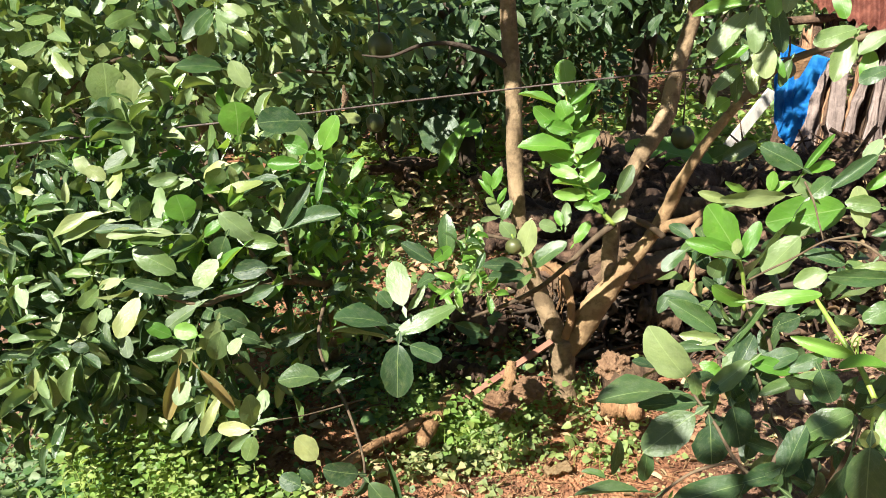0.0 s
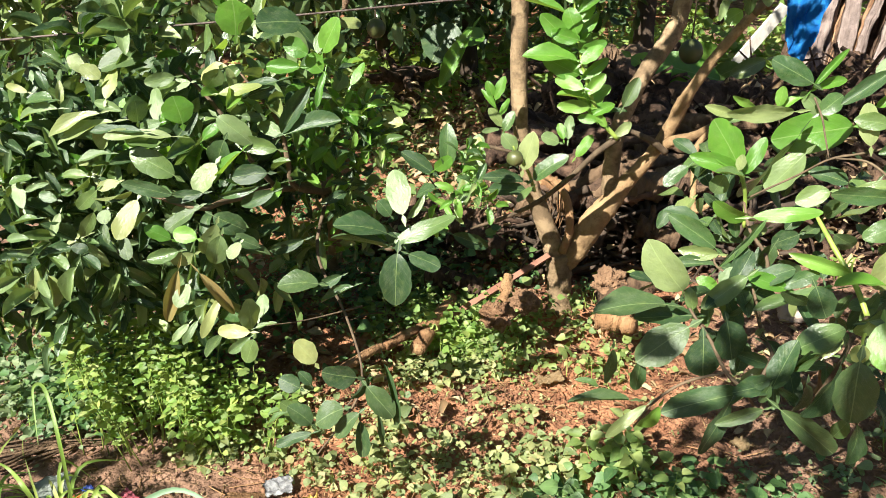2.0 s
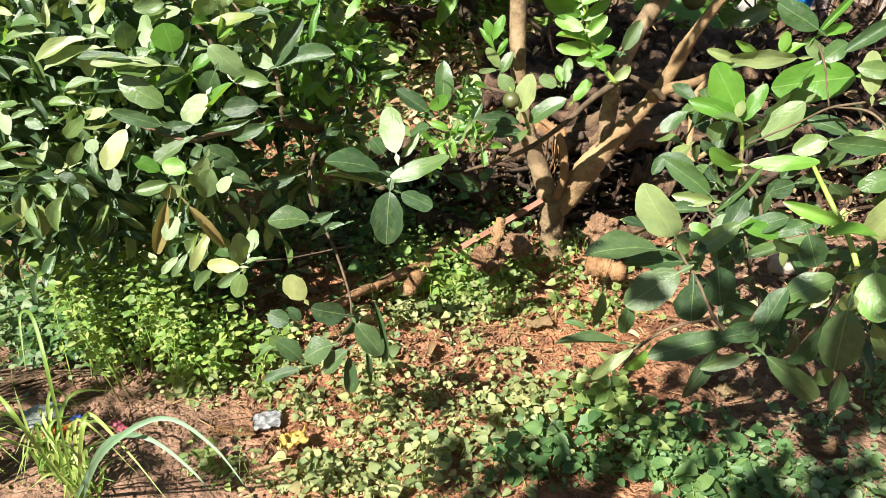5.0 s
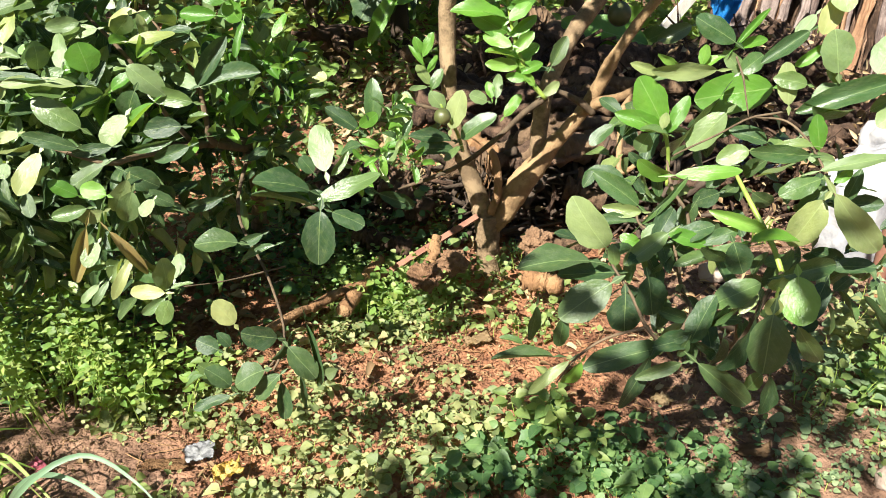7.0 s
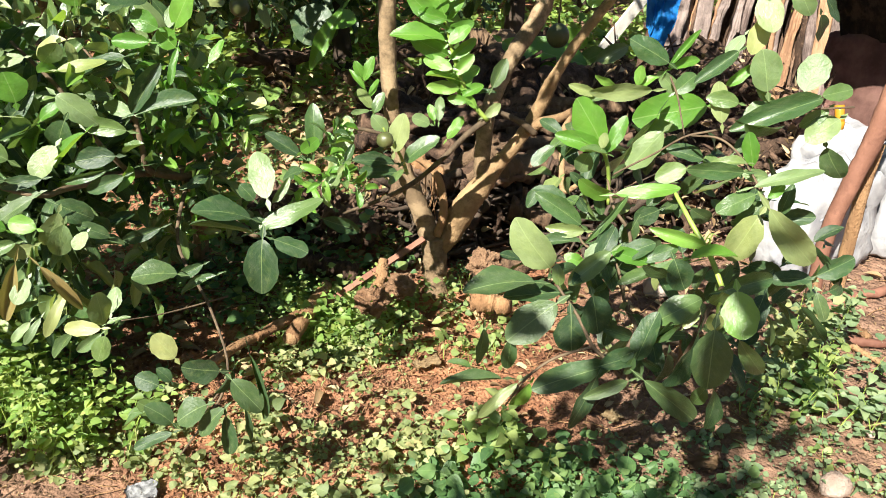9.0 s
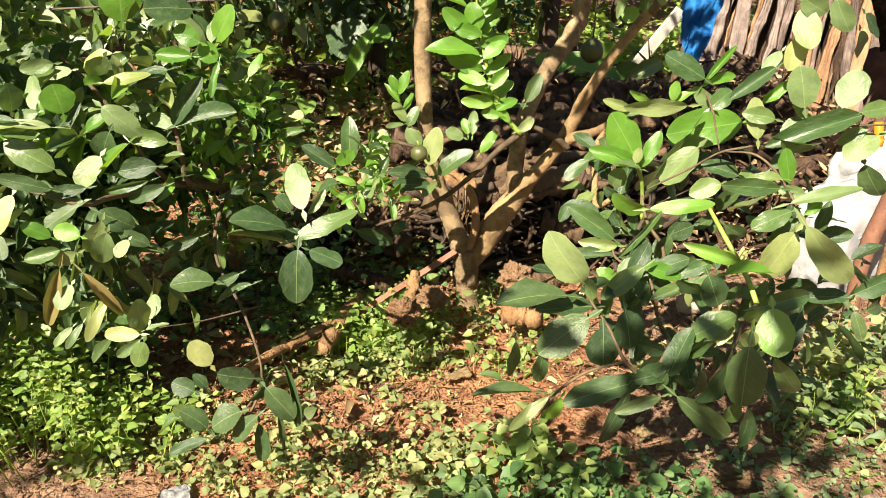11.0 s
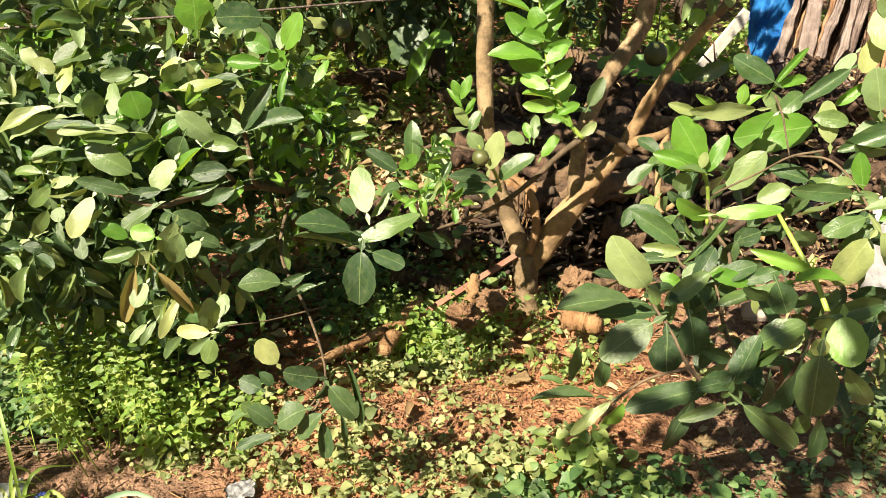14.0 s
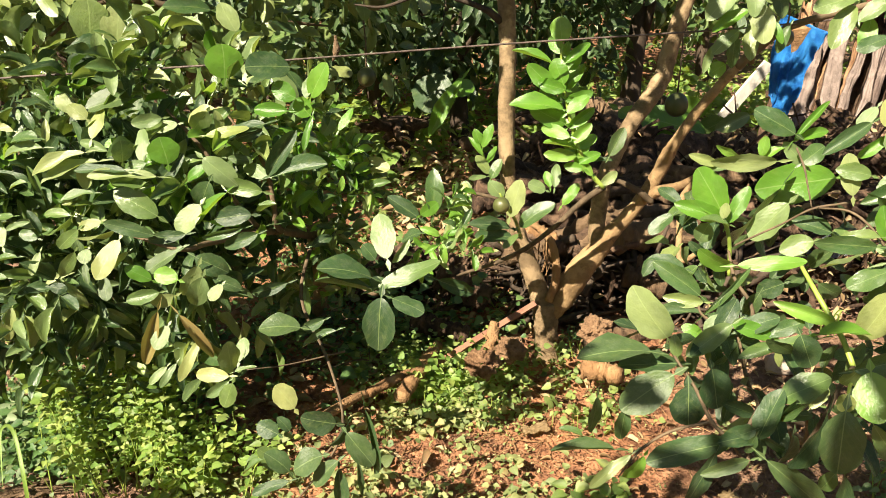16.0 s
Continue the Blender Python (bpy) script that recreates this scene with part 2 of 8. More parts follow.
def earth_mat():
    k = Mat("red_earth")
    co = k.coords()
    big = k.noise(0.9, 4, 0.6, co)
    mid = k.noise(9.0, 7, 0.68, co)
    fine = k.noise(75.0, 4, 0.6, co)
    vor = k.n("TexVoronoi")
    vor.inputs["Scale"].default_value = 34.0
    warp = k.n("VectorMath", operation="ADD")
    nz = k.n("TexNoise")
    nz.inputs["Scale"].default_value = 22.0
    k.l(co, nz.inputs["Vector"])
    half = k.n("VectorMath", operation="SCALE")
    half.inputs["Scale"].default_value = 0.06
    k.l(nz.outputs["Color"], half.inputs[0])
    k.l(co, warp.inputs[0])
    k.l(half.outputs[0], warp.inputs[1])
    k.l(warp.outputs[0], vor.inputs["Vector"])
    crumb = k.math("SUBTRACT", 1.0, k.math("MULTIPLY", vor.outputs["Distance"], 1.2))
    col = k.ramp(mid, [(0.36, (0.11, 0.048, 0.026)), (0.48, (0.27, 0.125, 0.064)), (0.58, (0.42, 0.20, 0.10)), (0.7, (0.55, 0.30, 0.165))])
    col = k.mix(col, (0.22, 0.115, 0.07), k.ramp(big, [(0.45, (0, 0, 0)), (0.64, (0.7, 0.7, 0.7))]))
    col = k.mix(col, (0.50, 0.29, 0.18), k.ramp(fine, [(0.58, (0, 0, 0)), (0.75, (0.6, 0.6, 0.6))]))
    # greyer soil at the path side; part of its darkness is shade put into colour
    xyz = k.n("SeparateXYZ")
    k.l(co, xyz.inputs[0])
    far = k.math("ADD", k.math("ADD", k.math("MULTIPLY", xyz.outputs[0], -1.0), k.math("MULTIPLY", xyz.outputs[1], -0.35)), k.math("MULTIPLY", mid, 0.5))
    grey = k.ramp(mid, [(0.32, (0.11, 0.066, 0.043)), (0.7, (0.32, 0.205, 0.14))])
    col = k.mix(col, grey, k.ramp(far, [(0.12, (0, 0, 0)), (0.42, (0.85, 0.85, 0.85))]))
    side = k.math("ADD", k.math("SUBTRACT", xyz.outputs[0], k.math("MULTIPLY", xyz.outputs[1], 0.25)), k.math("MULTIPLY", mid, 0.4))
    col = k.mix(col, grey, k.ramp(side, [(0.22, (0, 0, 0)), (0.52, (0.85, 0.85, 0.85))]))
    k.bump(k.math("ADD", k.math("MULTIPLY", mid, 1.2), k.math("ADD", k.math("MULTIPLY", crumb, 0.6), k.math("MULTIPLY", fine, 0.5))), 1.0, 0.022)
    return k.done(col, 0.95, 0.15)


M_EARTH = earth_mat()


def sheet_mat(name, a, b, scale, rough, spec=0.4, strength=0.4):
    k = Mat(name)
    f = k.noise(scale, 5, 0.6)
    k.bump(f, strength, 0.02)
    return k.done(k.ramp(f, [(0.35, a), (0.65, b)]), rough, spec)


M_TARP = sheet_mat("blue_tarpaulin", (0.016, 0.15, 0.5), (0.05, 0.32, 0.74), 13.0, 0.4)
M_SACK = sheet_mat("woven_sack", (0.25, 0.25, 0.265), (0.45, 0.44, 0.43), 7.0, 0.6, 0.3, 0.8)
M_INK = sheet_mat("faded_ink", (0.20, 0.21, 0.24), (0.34, 0.35, 0.38), 30.0, 0.7)
M_GREYSHEET = sheet_mat("grey_sheet", (0.30, 0.31, 0.35), (0.46, 0.47, 0.52), 6.0, 0.5)
M_ROOF = sheet_mat("rusty_sheet", (0.13, 0.035, 0.022), (0.34, 0.13, 0.085), 11.0, 0.65)
M_FOIL = sheet_mat("silver_foil", (0.22, 0.22, 0.23), (0.6, 0.6, 0.6), 42.0, 0.22)
M_YPAPER = sheet_mat("yellow_wrapper", (0.62, 0.42, 0.08), (0.75, 0.6, 0.2), 18.0, 0.5)
M_OPAPER = sheet_mat("orange_wrapper", (0.6, 0.16, 0.03), (0.65, 0.26, 0.05), 8.0, 0.45)
M_BPAPER = sheet_mat("blue_print", (0.03, 0.05, 0.25), (0.06, 0.1, 0.35), 8.0, 0.45)
M_PPAPER = sheet_mat("pink_wrapper", (0.5, 0.12, 0.16), (0.62, 0.25, 0.3), 18.0, 0.5)
M_CLEAR = sheet_mat("dusty_plastic", (0.30, 0.34, 0.30), (0.44, 0.47, 0.42), 14.0, 0.4)
M_AMBER = sheet_mat("amber_plastic", (0.34, 0.13, 0.008), (0.46, 0.21, 0.015), 9.0, 0.25)
M_WIRE = sheet_mat("dark_wire", (0.06, 0.045, 0.04), (0.16, 0.12, 0.1), 60.0, 0.5)


# ---- builders ----
def thing(name, label, category, at=(0, 0, 0), group="", kind=""):
    e = new(name)
    e.location = at
    e.empty_display_size = 0.1
    return tagged(e, label, category, group, kind)


def mesh_of(bm, name, material, smooth=True):
    me = bpy.data.meshes.new(name)
    bm.normal_update()
    bm.to_mesh(me)
    bm.free()
    for p in me.polygons:
        p.use_smooth = smooth
    me.materials.append(material)
    return me


def under(ob, parent):
    """Hang ob, made in world places, under a thing or a part."""
    ob.parent = parent
    m = Matrix.Translation(parent.location)
    up = parent.parent
    if up is not None:
        m = Matrix.Translation(up.location) @ parent.matrix_parent_inverse @ m
    ob.matrix_parent_inverse = m.inverted()
    return ob


def part(name, bm, material, parent=None, label="", smooth=True):
    me = bm if isinstance(bm, bpy.types.Mesh) else mesh_of(bm, name, material, smooth)
    ob = new(name, me)
    if parent is not None:
        under(ob, parent)
    return tagged(ob, label)


def single(name, bm, material, label, category, group="", kind="", smooth=True):
    return tagged(part(name, bm, material, None, "", smooth), label, category, group, kind)


def spline(pts, steps):
    """Points along a smooth line through pts."""
    p = [Vector(q) for q in pts]
    if len(p) == 2:
        return [p[0].lerp(p[1], i / steps) for i in range(steps + 1)]
    e = [2 * p[0] - p[1]] + p + [2 * p[-1] - p[-2]]
    out = []
    for i in range(1, len(e) - 2):
        a, b, c, d = e[i - 1:i + 3]
        for j in range(steps):
            t = j / steps
            out.append(0.5 * (2 * b + (c - a) * t + (2 * a - 5 * b + 4 * c - d) * t * t + (3 * b - a - 3 * c + d) * t ** 3))
    return out + [p[-1]]


def tube(bm, pts, radii, seg=8, steps=4, rough=0.0, seed=0, flat=1.0):
    """A tapered limb through pts; radii at those points. rough: uneven surface, a share of the radius."""
    line = spline(pts, steps)
    n = len(line)
    rads = [float(np.interp(i / (n - 1) * (len(radii) - 1), range(len(radii)), radii)) for i in range(n)]
    rings, side = [], None
    for i, q in enumerate(line):
        d = (line[min(i + 1, n - 1)] - line[max(i - 1, 0)]).normalized()
        if side is None:
            side = d.orthogonal().normalized()
        side = (side - d * side.dot(d)).normalized()
        up = d.cross(side)
        ring = []
        for j in range(seg):
            a = 2 * math.pi * j / seg
            w = side * math.cos(a) + up * math.sin(a) * flat
            r = rads[i]
            if rough:
                o = (q + w * r) * (0.9 / max(rads[i], 0.012)) + Vector((seed * 7.1, seed * 3.3, 0))
                r *= 1 + rough * (noise.noise(o) + 0.45 * noise.noise(o * 2.7))
            ring.append(bm.verts.new(q + w * r))
        rings.append(ring)
    for a, b in zip(rings, rings[1:]):
        for j in range(seg):
            bm.faces.new((a[j], a[(j + 1) % seg], b[(j + 1) % seg], b[j]))
    bm.faces.new(rings[0][::-1])
    bm.faces.new(rings[-1])
    return bm


TWIGS = {}


def limb(name, parent, pts, radii, material, seg=8, steps=4, rough=0.12, seed=0, label=""):
    ob = part(name, tube(bmesh.new(), pts, radii, seg, steps, rough, seed), material, parent, label)
    TWIGS.setdefault(parent.name, []).append((ob, [Vector(p) for p in pts]))
    return ob


def blob(center, radii, seed, rough=0.35, sub=2, freq=1.6):
    bm = bmesh.new()
    bmesh.ops.create_icosphere(bm, subdivisions=sub, radius=1.0)
    for v in bm.verts:
        d = v.co.normalized()
        k = 1 + rough * noise.noise(d * freq + Vector((seed * 5.3, seed, 1.7))) + 0.4 * rough * noise.noise(d * freq * 3 + Vector((seed, 9, seed)))
        v.co = Vector((d.x * radii[0], d.y * radii[1], d.z * radii[2])) * k + Vector(center)
    return bm


def board(bm, a, b, width, thick, up=(0, 0, 1), taper=1.0):
    """A straight plank from a to b."""
    a, b = Vector(a), Vector(b)
    d = (b - a).normalized()
    s = d.cross(Vector(up)).normalized()
    u = s.cross(d)
    vs = []
    for q, k in ((a, 1.0), (b, taper)):
        for i, j in ((-1, -1), (1, -1), (1, 1), (-1, 1)):
            vs.append(bm.verts.new(q + s * (i * width / 2 * k) + u * (j * thick / 2)))
    for f in ((3, 2, 1, 0), (4, 5, 6, 7), (0, 1, 5, 4), (1, 2, 6, 5), (2, 3, 7, 6), (3, 0, 4, 7)):
        bm.faces.new([vs[i] for i in f])
    return bm


# ---- leaves ----
def leaf_grid(rows, cols, fold, curl, wave, seed, wing, ovate=False):
    """Points, faces and uv of a citrus blade 1 long and 1 wide along +y, with a winged stalk."""
    rr = random.Random(seed)
    stalk = [(-0.27, 0.03), (-0.2, 0.11), (-0.1, 0.22), (-0.02, 0.05)] if wing else [(-0.16, 0.03)]
    ss = stalk + [(s, max(0.04, (4 * s ** 1.08 * (1 - s ** 1.08)) ** 0.56)) for s in (0.0, *rows)]
    if ovate:
        stalk = [(-0.3, 0.02)]
        ss = stalk + [(s, max(0.04, 2.6 * s ** 0.5 * (1 - s))) for s in (0.0, *rows)]
    ss[-1] = (1.0, 0.06 if not ovate else 0.02)
    ph = rr.uniform(0, 6)
    twist = rr.uniform(-0.09, 0.09)
    verts, uvs = [], []
    for s, w in ss:
        for c in range(cols + 1):
            u = c / cols * 2 - 1
            z = fold * abs(u) * w + twist * u * w * s - curl * max(s, 0) ** 2 + wave * math.sin(s * 9 + ph + u * 1.5) * abs(u) * w
            wv = 1 + (0.05 * math.sin(s * 17 + ph * 2 + (2 if u > 0 else 0)) if 0.05 < s < 0.95 else 0)
            verts.append((u * w / 2 * wv + 0.03 * math.sin(s * 3 + ph), s, z))
            uvs.append((0.5 + u * w / 2 * 0.98, max(0.0, s)))
    faces = []
    for i in range(len(ss) - 1):
        for c in range(cols):
            a = i * (cols + 1) + c
            faces.append((a, a + 1, a + cols + 2, a + cols + 1))
    return np.array(verts), faces, np.array(uvs)


def leaf_mesh(g, material):
    v, f, uv = g
    me = bpy.data.meshes.new("leaf")
    me.from_pydata(v.tolist(), [], f)
    lay = me.uv_layers.new(name="UVMap")
    lay.data.foreach_set("uv", uv[np.array(f).ravel()].astype(np.float32).ravel())
    for p in me.polygons:
        p.use_smooth = True
    me.materials.append(material)
    return me


NEAR = [leaf_grid((0.025, 0.08, 0.18, 0.32, 0.46, 0.6, 0.74, 0.86, 0.94, 0.985, 1.0), 4, f, c, w, i, True) for i, (f, c, w) in enumerate(((0.05, 0.12, 0.035), (0.09, 0.26, 0.04), (0.025, 0.05, 0.03), (0.07, 0.36, 0.035), (-0.04, 0.16, 0.045), (0.13, 0.3, 0.03), (0.10, 0.5, 0.03), (0.16, 0.12, 0.025), (0.3, 0.3, 0.05), (0.42, 0.16, 0.05), (0.24, 0.55, 0.07)))]
FAR = [leaf_grid((0.2, 0.55, 0.85, 1.0), 2, f, c, 0, i, False) for i, (f, c) in enumerate(((0.14, 0.1), (0.22, 0.28), (0.02, 0.05)))]
OVATE = [leaf_grid((0.12, 0.34, 0.65, 1.0), 2, f, c, 0, i, False, True) for i, (f, c) in enumerate(((0.2, 0.12), (0.34, 0.3), (0.1, -0.1), (0.28, 0.5)))]
HEART = [leaf_grid((0.07, 0.22, 0.45, 0.74, 1.0), 2, f, c, 0.05, i, False, True) for i, (f, c) in enumerate(((0.1, 0.1), (0.2, 0.22), (-0.06, 0.05), (0.14, 0.35), (0.3, 0.15)))]
SHARED, COUNT = {}, []


def leaf_matrix(base, tip, normal, width):
    base, tip, z = Vector(base), Vector(tip), Vector(normal)
    y = tip - base
    x = y.cross(z).normalized() * width
    z = x.cross(y).normalized() * y.length
    return Matrix(((x.x, y.x, z.x, base.x), (x.y, y.y, z.y, base.y), (x.z, y.z, z.z, base.z), (0, 0, 0, 1)))


def leaf(tree, base, tip, normal, width, material=None, form=None, label=""):
    """One leaf of its own."""
    material = material or M_LEAF
    COUNT.append(0)
    form = len(COUNT) % 5 if form is None else form
    key = (material.name, form)
    if key not in SHARED:
        SHARED[key] = leaf_mesh(NEAR[form] if form < 20 else HEART[form - 20], material)
    ob = new("leaf", SHARED[key])
    twigs = TWIGS.get(tree.name) if tree.parent is None else None
    host = min(twigs, key=lambda q: min((p - Vector(base)).length for p in q[1]))[0] if twigs else tree
    under(ob, host)
    ob.matrix_basis = leaf_matrix(base, tip, normal, width)
    return tagged(ob, label)


def joined(name, items, material, parent, grids=None, label=""):
    """Many leaves (base, tip, normal, width) in one mesh."""
    grids = grids or FAR
    vs, fs, us, at = [], [], [], 0
    for i, it in enumerate(items):
        v, f, uv = grids[i % len(grids)]
        m = np.array(leaf_matrix(*it[:4]))
        vs.append(v @ m[:3, :3].T + m[:3, 3])
        fa = np.array(f)
        fs.append(fa + at)
        us.append(uv[fa.ravel()])
        at += len(v)
    me = bpy.data.meshes.new(name)
    V, Fc, U = np.concatenate(vs).astype(np.float32), np.concatenate(fs).astype(np.int32), np.concatenate(us).astype(np.float32)
    me.vertices.add(len(V))
    me.vertices.foreach_set("co", V.ravel())
    me.loops.add(Fc.size)
    me.loops.foreach_set("vertex_index", Fc.ravel())
    me.polygons.add(len(Fc))
    me.polygons.foreach_set("loop_start", np.arange(0, Fc.size, 4, dtype=np.int32))
    me.polygons.foreach_set("use_smooth", np.ones(len(Fc), dtype=bool))
    me.uv_layers.new(name="UVMap").data.foreach_set("uv", U.ravel())
    me.update(calc_edges=True)
    me.validate()
    me.materials.append(material)
    ob = part(name, me, material, parent, label)
    return tagged(ob, kind="stuff") if parent is not None else ob


def spray(rr, origin, way, length, count, size, droop=0.25, up=0.6):
    """A shoot with leaves set spirally round it: its line and its leaves."""
    o, d = Vector(origin), Vector(way).normalized()
    end = o + d * length + Vector((0, 0, -droop * length * 0.4))
    mid = o.lerp(end, 0.5) + Vector((0, 0, 0.08 * length))
    line = [o, mid, end]
    side = d.orthogonal().normalized()
    out = []
    for i in range(count):
        t = (i + 0.7) / count
        q = o.lerp(mid, t * 2) if t < 0.5 else mid.lerp(end, t * 2 - 1)
        a = i * 2.4 + rr.uniform(-0.4, 0.4)
        r = (Matrix.Rotation(a, 3, d) @ side)
        w = (r * rr.uniform(0.7, 1.1) + d * (0.35 + 0.5 * t) + Vector((0, 0, up * 0.4 - droop * rr.uniform(0.2, 1.6)))).normalized()
        s = size * rr.uniform(0.7, 1.2)
        nrm = (Vector((0, 0, 1)) * up + d * 0.5 + Vector((rr.uniform(-0.6, 0.6), rr.uniform(-0.8, 0.3), rr.uniform(-0.3, 0.5)))).normalized()
        b = q + w * s * 0.22
        out.append((b, b + w * s, nrm, s * rr.uniform(0.42, 0.56)))
    return line, out


# ---- ground: one sheet, fine near the path ----
def ground_z(x, y):
    near = math.exp(-((x * x + (y - 2.2) ** 2) / 30.0))
    z = 0.035 * noise.noise(Vector((x * 1.3, y * 1.3, 0.3))) + 0.014 * noise.noise(Vector((x * 6, y * 6, 4.0)))
    return z * (0.4 + 0.6 * near)


def axis(a, b, fine, far):
    c, out = (a + b) / 2, list(np.arange(a, b + 1e-6, fine))
    step, lo, hi = fine, a, b
    while lo > c - far:
        step *= 1.35
        lo, hi = lo - step, hi + step
        out = [lo] + out + [hi]
    return out


def crumbly(x, y):
    """Clods and hollows of dug earth."""
    a = noise.noise(Vector((x * 17, y * 17, 1)))
    b = abs(noise.noise(Vector((x * 34, y * 34, 7))))
    c = noise.noise(Vector((x * 61, y * 61, 3)))
    loose = 0.5 + 0.5 * noise.noise(Vector((x * 3.1, y * 3.1, 9)))
    return (0.008 * a + 0.016 * b + 0.009 * c) * (0.3 + 1.3 * loose) - 0.005


def build_ground():
    xs, ys = axis(-1.6, 1.9, 0.0145, 160), axis(1.2, 3.1, 0.0145, 160)
    bm = bmesh.new()
    grid = [[bm.verts.new((x, y, ground_z(x, y) + (crumbly(x, y) if abs(x) < 3 and 0.5 < y < 5 else 0))) for x in xs] for y in ys]
    for a, b in zip(grid, grid[1:]):
        for i in range(len(xs) - 1):
            bm.faces.new((a[i], a[i + 1], b[i + 1], b[i]))
    return single("ground", bm, M_EARTH, "bare red earth with crumbs and dry litter under orchard trees", "ground", kind="structure")


build_ground()


def on_ground(x, y, dz=0.0):
    return Vector((x, y, ground_z(x, y) + dz))


# ---- orchard trees behind ----
def orchard_tree(x, y, height, low, radius, seed, shoots, material, size=0.13, lean=(0, 0), trunk_r=0.07, singles=60, label="", bark=None, bare=0.0):
    rr = random.Random(seed)
    base = on_ground(x, y, -0.05)
    tree = thing("pomelo_tree", label or "dark leafy orchard pomelo tree, standing behind or added out of view", "tree", base, "orchard trees")
    top = base + Vector((lean[0], lean[1], height * 0.72))
    bark = bark or M_DARKBARK
    midp = base.lerp(top, 0.45) + Vector((rr.uniform(-0.06, 0.06), 0, 0))
    limb("trunk", tree, [base, midp, top], [trunk_r * 1.2, trunk_r, trunk_r * 0.4], bark, 9, 5, 0.12, seed)
    cz, rz = (height + low) / 2, (height - low) / 2
    ends = []
    for i in range(7):
        a = i * 2.4 + rr.uniform(-0.4, 0.4)
        s = base.lerp(top, rr.uniform(0.35, 0.9))
        e = Vector((x + lean[0] * 0.6 + math.cos(a) * radius * 0.72, y + lean[1] * 0.6 + math.sin(a) * radius * 0.72, cz + rz * rr.uniform(-0.75, 0.7)))
        m = s.lerp(e, 0.5) + Vector((0, 0, 0.15))
        limb("limb", tree, [s, m, e], [trunk_r * 0.42, trunk_r * 0.3, trunk_r * 0.1], bark, 6, 4, 0.1, seed + i)
        ends += [m, e]
    leaves = []
    while len(leaves) < shoots * 7:
        d = Vector((rr.gauss(0, 1), rr.gauss(0, 1), rr.gauss(0, 1))).normalized()
        k = rr.uniform(bare, 1.0) ** 0.45
        lump = 1 + 0.28 * noise.noise(d * 2.3 + Vector((seed, 0, 0)))
        c = Vector((x + lean[0] * 0.6 + d.x * radius * k * lump, y + lean[1] * 0.6 + d.y * radius * k * lump, cz + d.z * rz * k * lump))
        way = d + Vector((0, 0, -0.25)) + Vector((rr.uniform(-0.5, 0.5), rr.uniform(-0.5, 0.5), rr.uniform(-0.5, 0.5)))
        leaves += spray(rr, c, way, 0.3, 7, size, 0.5)[1]
    leaves.sort(key=lambda q: (q[0] - Vector((0.3, 1.0, 1.3))).length)
    pale = M_PALE if material is M_LEAF else material
    for i, q in enumerate(leaves[:singles]):
        leaf(tree, *q, pale if i % 3 == 0 else M_DARK if i % 7 == 0 else material)
    rest = leaves[singles:]
    joined("crown", [q for i, q in enumerate(rest) if i % 3], material, tree)
    joined("crown", rest[::3], pale, tree)
    return tree


orchard_tree(-1.5, 4.3, 2.5, 0.8, 1.15, 11, 290, M_LEAF, trunk_r=0.05, singles=200, label="leafy pomelo tree bearing green fruit behind the wire", bark=M_TWIG)
orchard_tree(-3.1, 4.6, 2.6, 0.35, 1.1, 12, 320, M_LEAF, singles=150, label="sunlit pomelo tree with dusty leaves")
orchard_tree(-0.05, 6.4, 2.3, 0.62, 1.3, 13, 340, M_DARK, singles=120)
orchard_tree(1.25, 5.9, 2.5, 1.25, 0.85, 14, 170, M_DARK, lean=(0.12, 0), trunk_r=0.075, singles=80)
orchard_tree(-0.9, 7.6, 2.2, 0.5, 1.3, 25, 360, M_DARK, singles=0)
orchard_tree(-4.6, 7.6, 3.2, 0.3, 1.3, 15, 300, M_DARK, singles=40)
orchard_tree(-6.2, 7.0, 3.2, 0.2, 1.2, 16, 260, M_DARK, singles=40)
orchard_tree(-2.2, 8.6, 2.4, 0.35, 1.7, 17, 380, M_DARK, 0.15, singles=0)
orchard_tree(2.9, 9.6, 2.6, 0.75, 1.8, 18, 360, M_LEAF, 0.15, singles=0)
orchard_tree(0.9, 10.2, 2.6, 0.35, 2.0, 19, 400, M_DARK, 0.15, singles=0)
orchard_tree(5.6, 10.2, 4.2, 0.4, 2.0, 20, 320, M_LEAF, 0.15, singles=0)
orchard_tree(-7.8, 12.0, 4.2, 0.3, 2.1, 21, 300, M_DARK, 0.16, singles=0)
orchard_tree(-3.9, 12.5, 4.4, 0.2, 2.4, 22, 380, M_DARK, 0.16, singles=0)
orchard_tree(0.2, 13.5, 4.4, 0.2, 2.4, 26, 380, M_DARK, 0.16, singles=0)
orchard_tree(4.0, 13.5, 4.4, 0.2, 2.4, 27, 380, M_DARK, 0.16, singles=0)
# unseen trees added near the path, placed so that their crowns shade it
orchard_tree(-0.94, -0.8, 2.6, 1.95, 0.40, 28, 33, M_LEAF, lean=(0.25, 0.58), singles=0)
orchard_tree(-2.8, -0.6, 2.7, 1.9, 0.5, 29, 22, M_LEAF, singles=0)
orchard_tree(-3.4, -3.4, 3.6, 0.8, 1.3, 30, 220, M_LEAF, singles=0)
orchard_tree(1.6, -2.6, 3.4, 0.7, 1.3, 33, 220, M_LEAF, singles=0)


